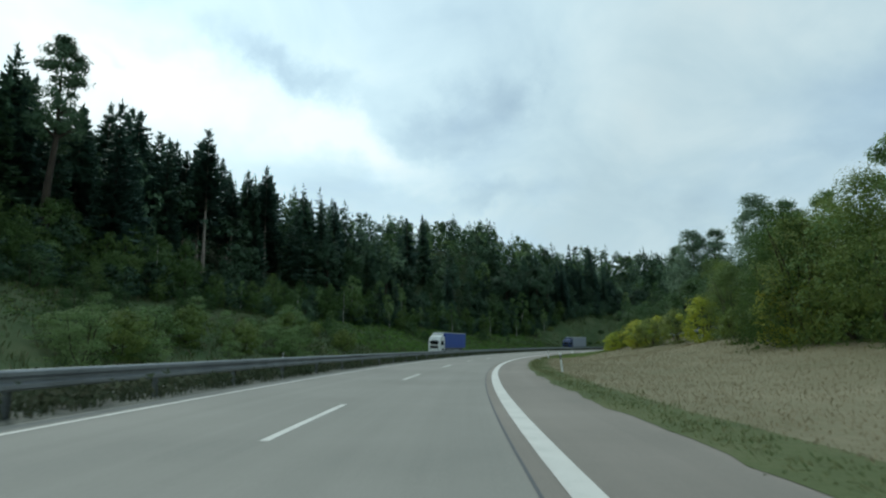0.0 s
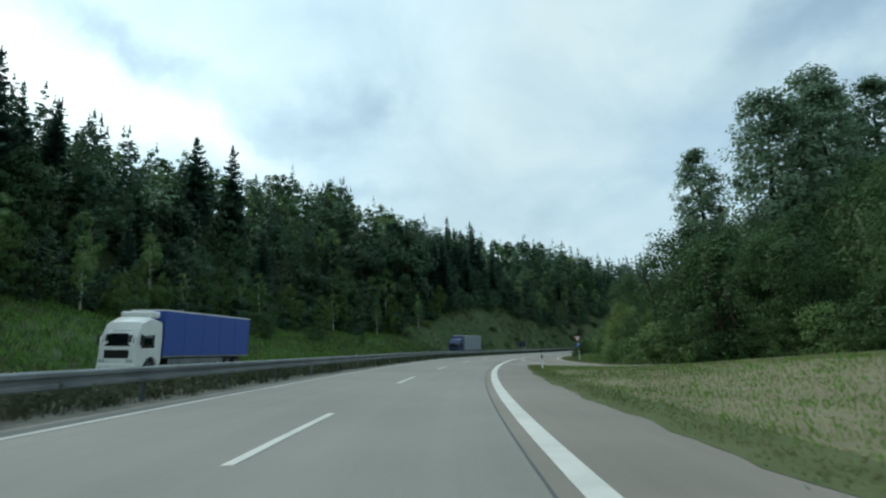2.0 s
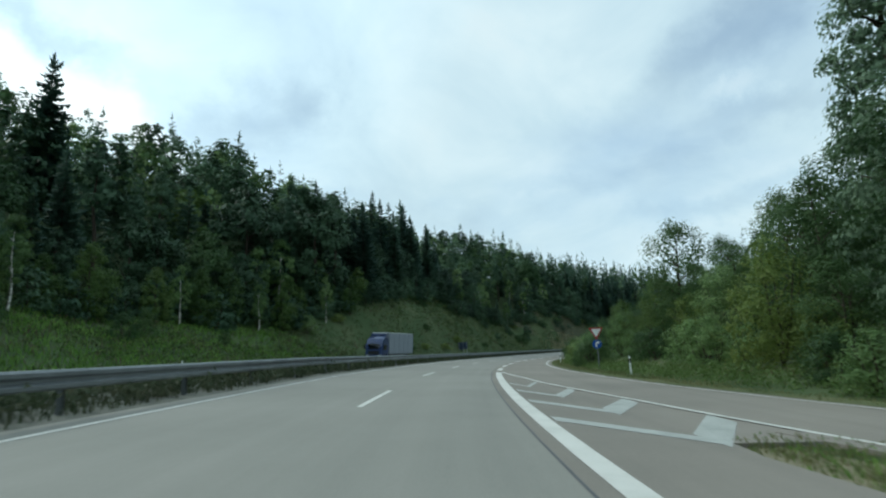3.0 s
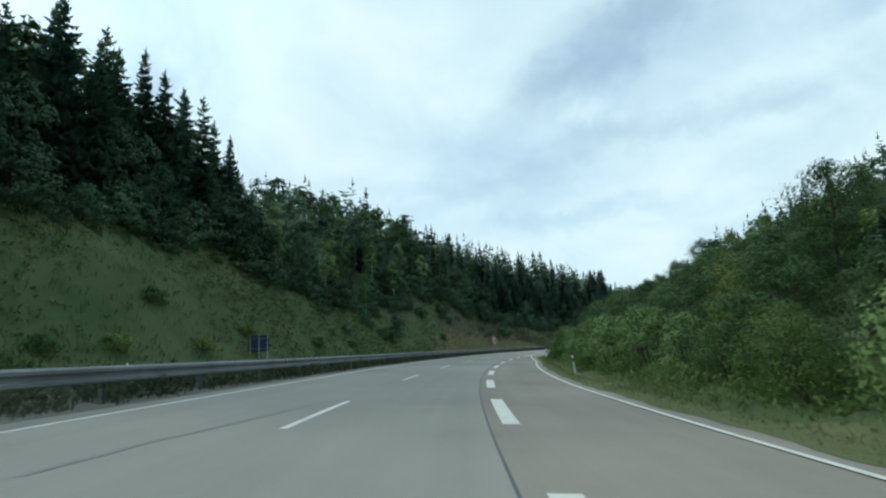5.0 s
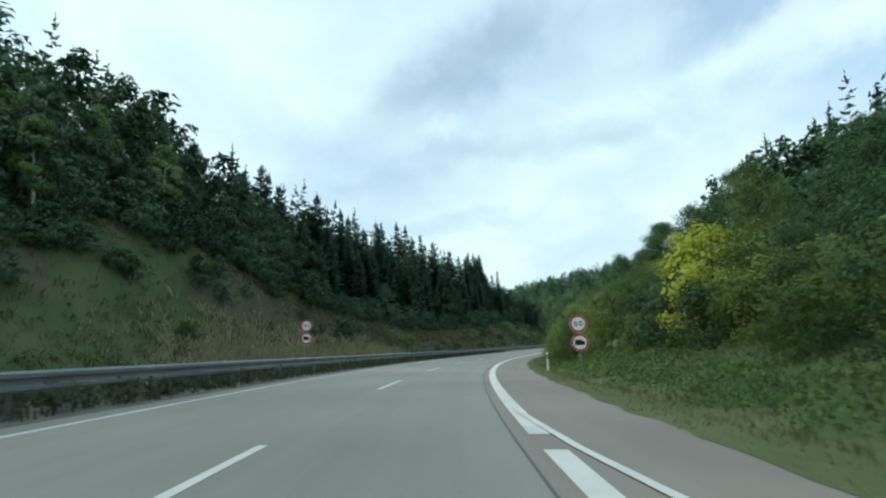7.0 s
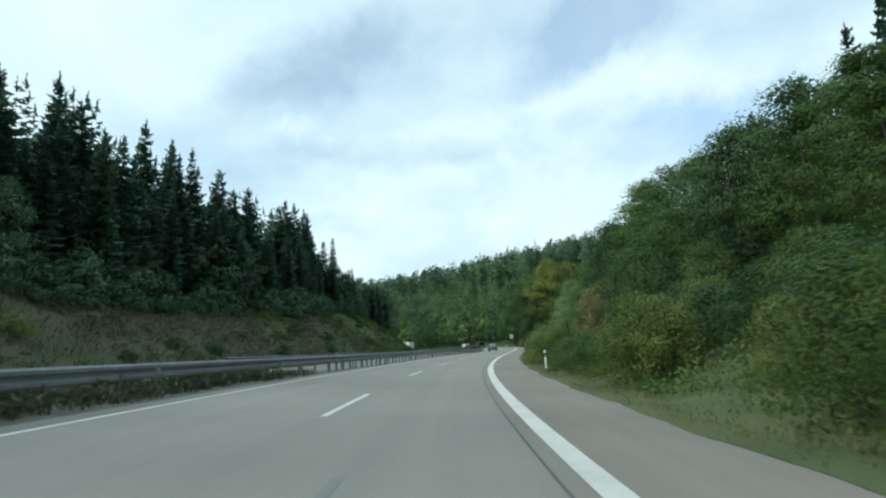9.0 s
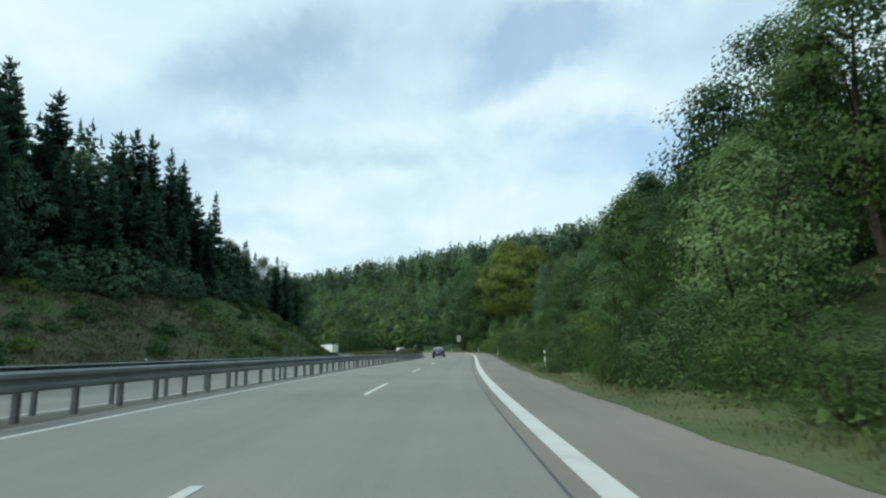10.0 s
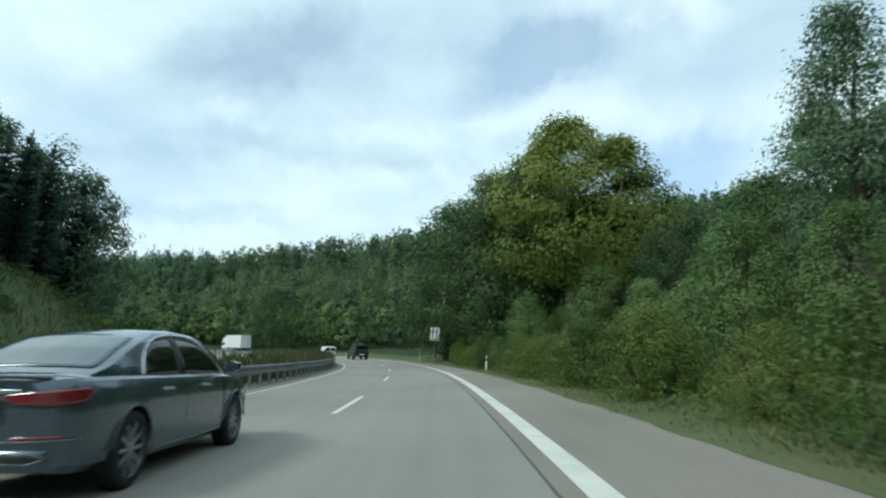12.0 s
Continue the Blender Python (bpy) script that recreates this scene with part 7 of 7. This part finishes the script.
def lorry(cab_mat, box_mat, length, label, roof_mat):
    """Forward-control tractor with a box or curtain body behind; y forward."""
    ob = tagged(new("lorry"), label, "lorry")
    L = length
    secs = [(y, half([(0.0, 0.55), (1.18 * k, 0.55), (1.235 * k, 0.8), (1.235 * k, 2.2), (1.17 * k, z - 0.12), (1.0 * k, z), (0.0, z + 0.03)])) for y, k, z in ((L - 2.25, 0.99, 3.25), (L - 1.2, 1.0, 3.45), (L - 0.45, 1.0, 3.1), (L - 0.15, 0.985, 2.5), (L - 0.02, 0.95, 1.9), (L, 0.92, 1.5))]
    part("cab", shade(carve(loft(secs), [(x0, x1, L - 1.35, 0.5, 0.6) for x0, x1 in ((0.8, 1.5), (-1.5, -0.8))], cab_mat), 35), ob)
    patch("windscreen", [(-1.06, 1.72), (1.06, 1.72), (0.98, 2.62), (-0.98, 2.62)], lambda u, v: (u, L + 0.005 - np.interp(v, [1.5, 1.9, 2.5, 3.1], [0.0, 0.02, 0.15, 0.45]) - 0.02 * u * u + 0.012, v), M_GLASS, ob, "dark windscreen")
    for q in (-1, 1):
        patch("cab_window", [(L - 1.55, 1.62), (L - 0.42, 1.60), (L - 0.50, 2.30), (L - 1.55, 2.40)], lambda u, v, q=q: (q * 1.243, u, v), M_GLASS, ob, "dark door window")
        block("mirror", (q * 1.40 - 0.09, q * 1.40 + 0.09, L - 0.30, L - 0.18, 1.75, 2.35), M_BLACK, ob, "tall mirror", 0.03)
        block("head_lamp", (q * 0.88 - 0.22, q * 0.88 + 0.22, L - 0.07, L + 0.02, 0.78, 0.98), M_LAMP_WHITE, ob, "head lamp", 0.02)
        bar_along("mirror_arm", [(q * 1.22, L - 0.3, 2.4), (q * 1.40, L - 0.24, 2.38)], 0.02, M_BLACK, ob)
        for y in (L - 1.35, 1.6, 2.9):
            wheel(ob, q * 1.05, y, 0.5, 0.3, M_STEEL, 6, q)
        block("side_guard", (q * 1.2 - 0.02, q * 1.2 + 0.02, 3.6, L - 3.0, 0.5, 0.95), M_STEEL, ob, "side guard", 0.01)
    block("bumper", (-1.2, 1.2, L - 0.3, L + 0.05, 0.35, 0.72), cab_mat, ob, "front bumper", 0.05)
    block("grille", (-0.8, 0.8, L - 0.05, L + 0.012, 1.02, 1.5), M_BLACK, ob, "dark grille", 0.02)
    block("box_body", (-1.25, 1.25, 0.0, L - 2.45, 1.15, 3.90), box_mat, ob, "", 0.03)
    block("box_roof", (-1.262, 1.262, -0.012, L - 2.44, 3.90, 3.985), roof_mat, ob, "pale roof edge", 0.02)
    block("box_sill", (-1.262, 1.262, -0.012, L - 2.44, 1.03, 1.15), M_STEEL, ob, "chassis edge", 0.01)
    for i, y in enumerate(np.linspace(0.02, L - 2.48, 6)):
        for q in (-1, 1):
            block("upright", (q * 1.256 - 0.012, q * 1.256 + 0.012, y, y + 0.09, 1.16, 3.89), box_mat, ob, "", 0.004)
    block("chassis", (-0.5, 0.5, 0.2, L - 0.6, 0.6, 1.02), M_BLACK, ob, "dark chassis", 0.02)
    block("wind_deflector", (-1.05, 1.05, L - 2.2, L - 1.3, 3.42, 3.82), cab_mat, ob, "", 0.12)
    return ob


set_vehicle(lorry(M_VAN, M_CURTAIN, 13.0, "white-cabbed lorry with a blue curtain body on the opposite lanes", M_VAN), 118.5, -20.2, True)
set_vehicle(lorry(M_CAB_BLUE, M_CURTAIN_GREY, 12.0, "dark blue lorry with a grey body on the opposite lanes", M_VAN), 193, -18.4, True)
far_lorry = lorry(M_VAN, M_BOX_WHITE, 9.5, "lorry with a pale box body far ahead round the bend", M_VAN)
set_vehicle(far_lorry, 572, -0.5)
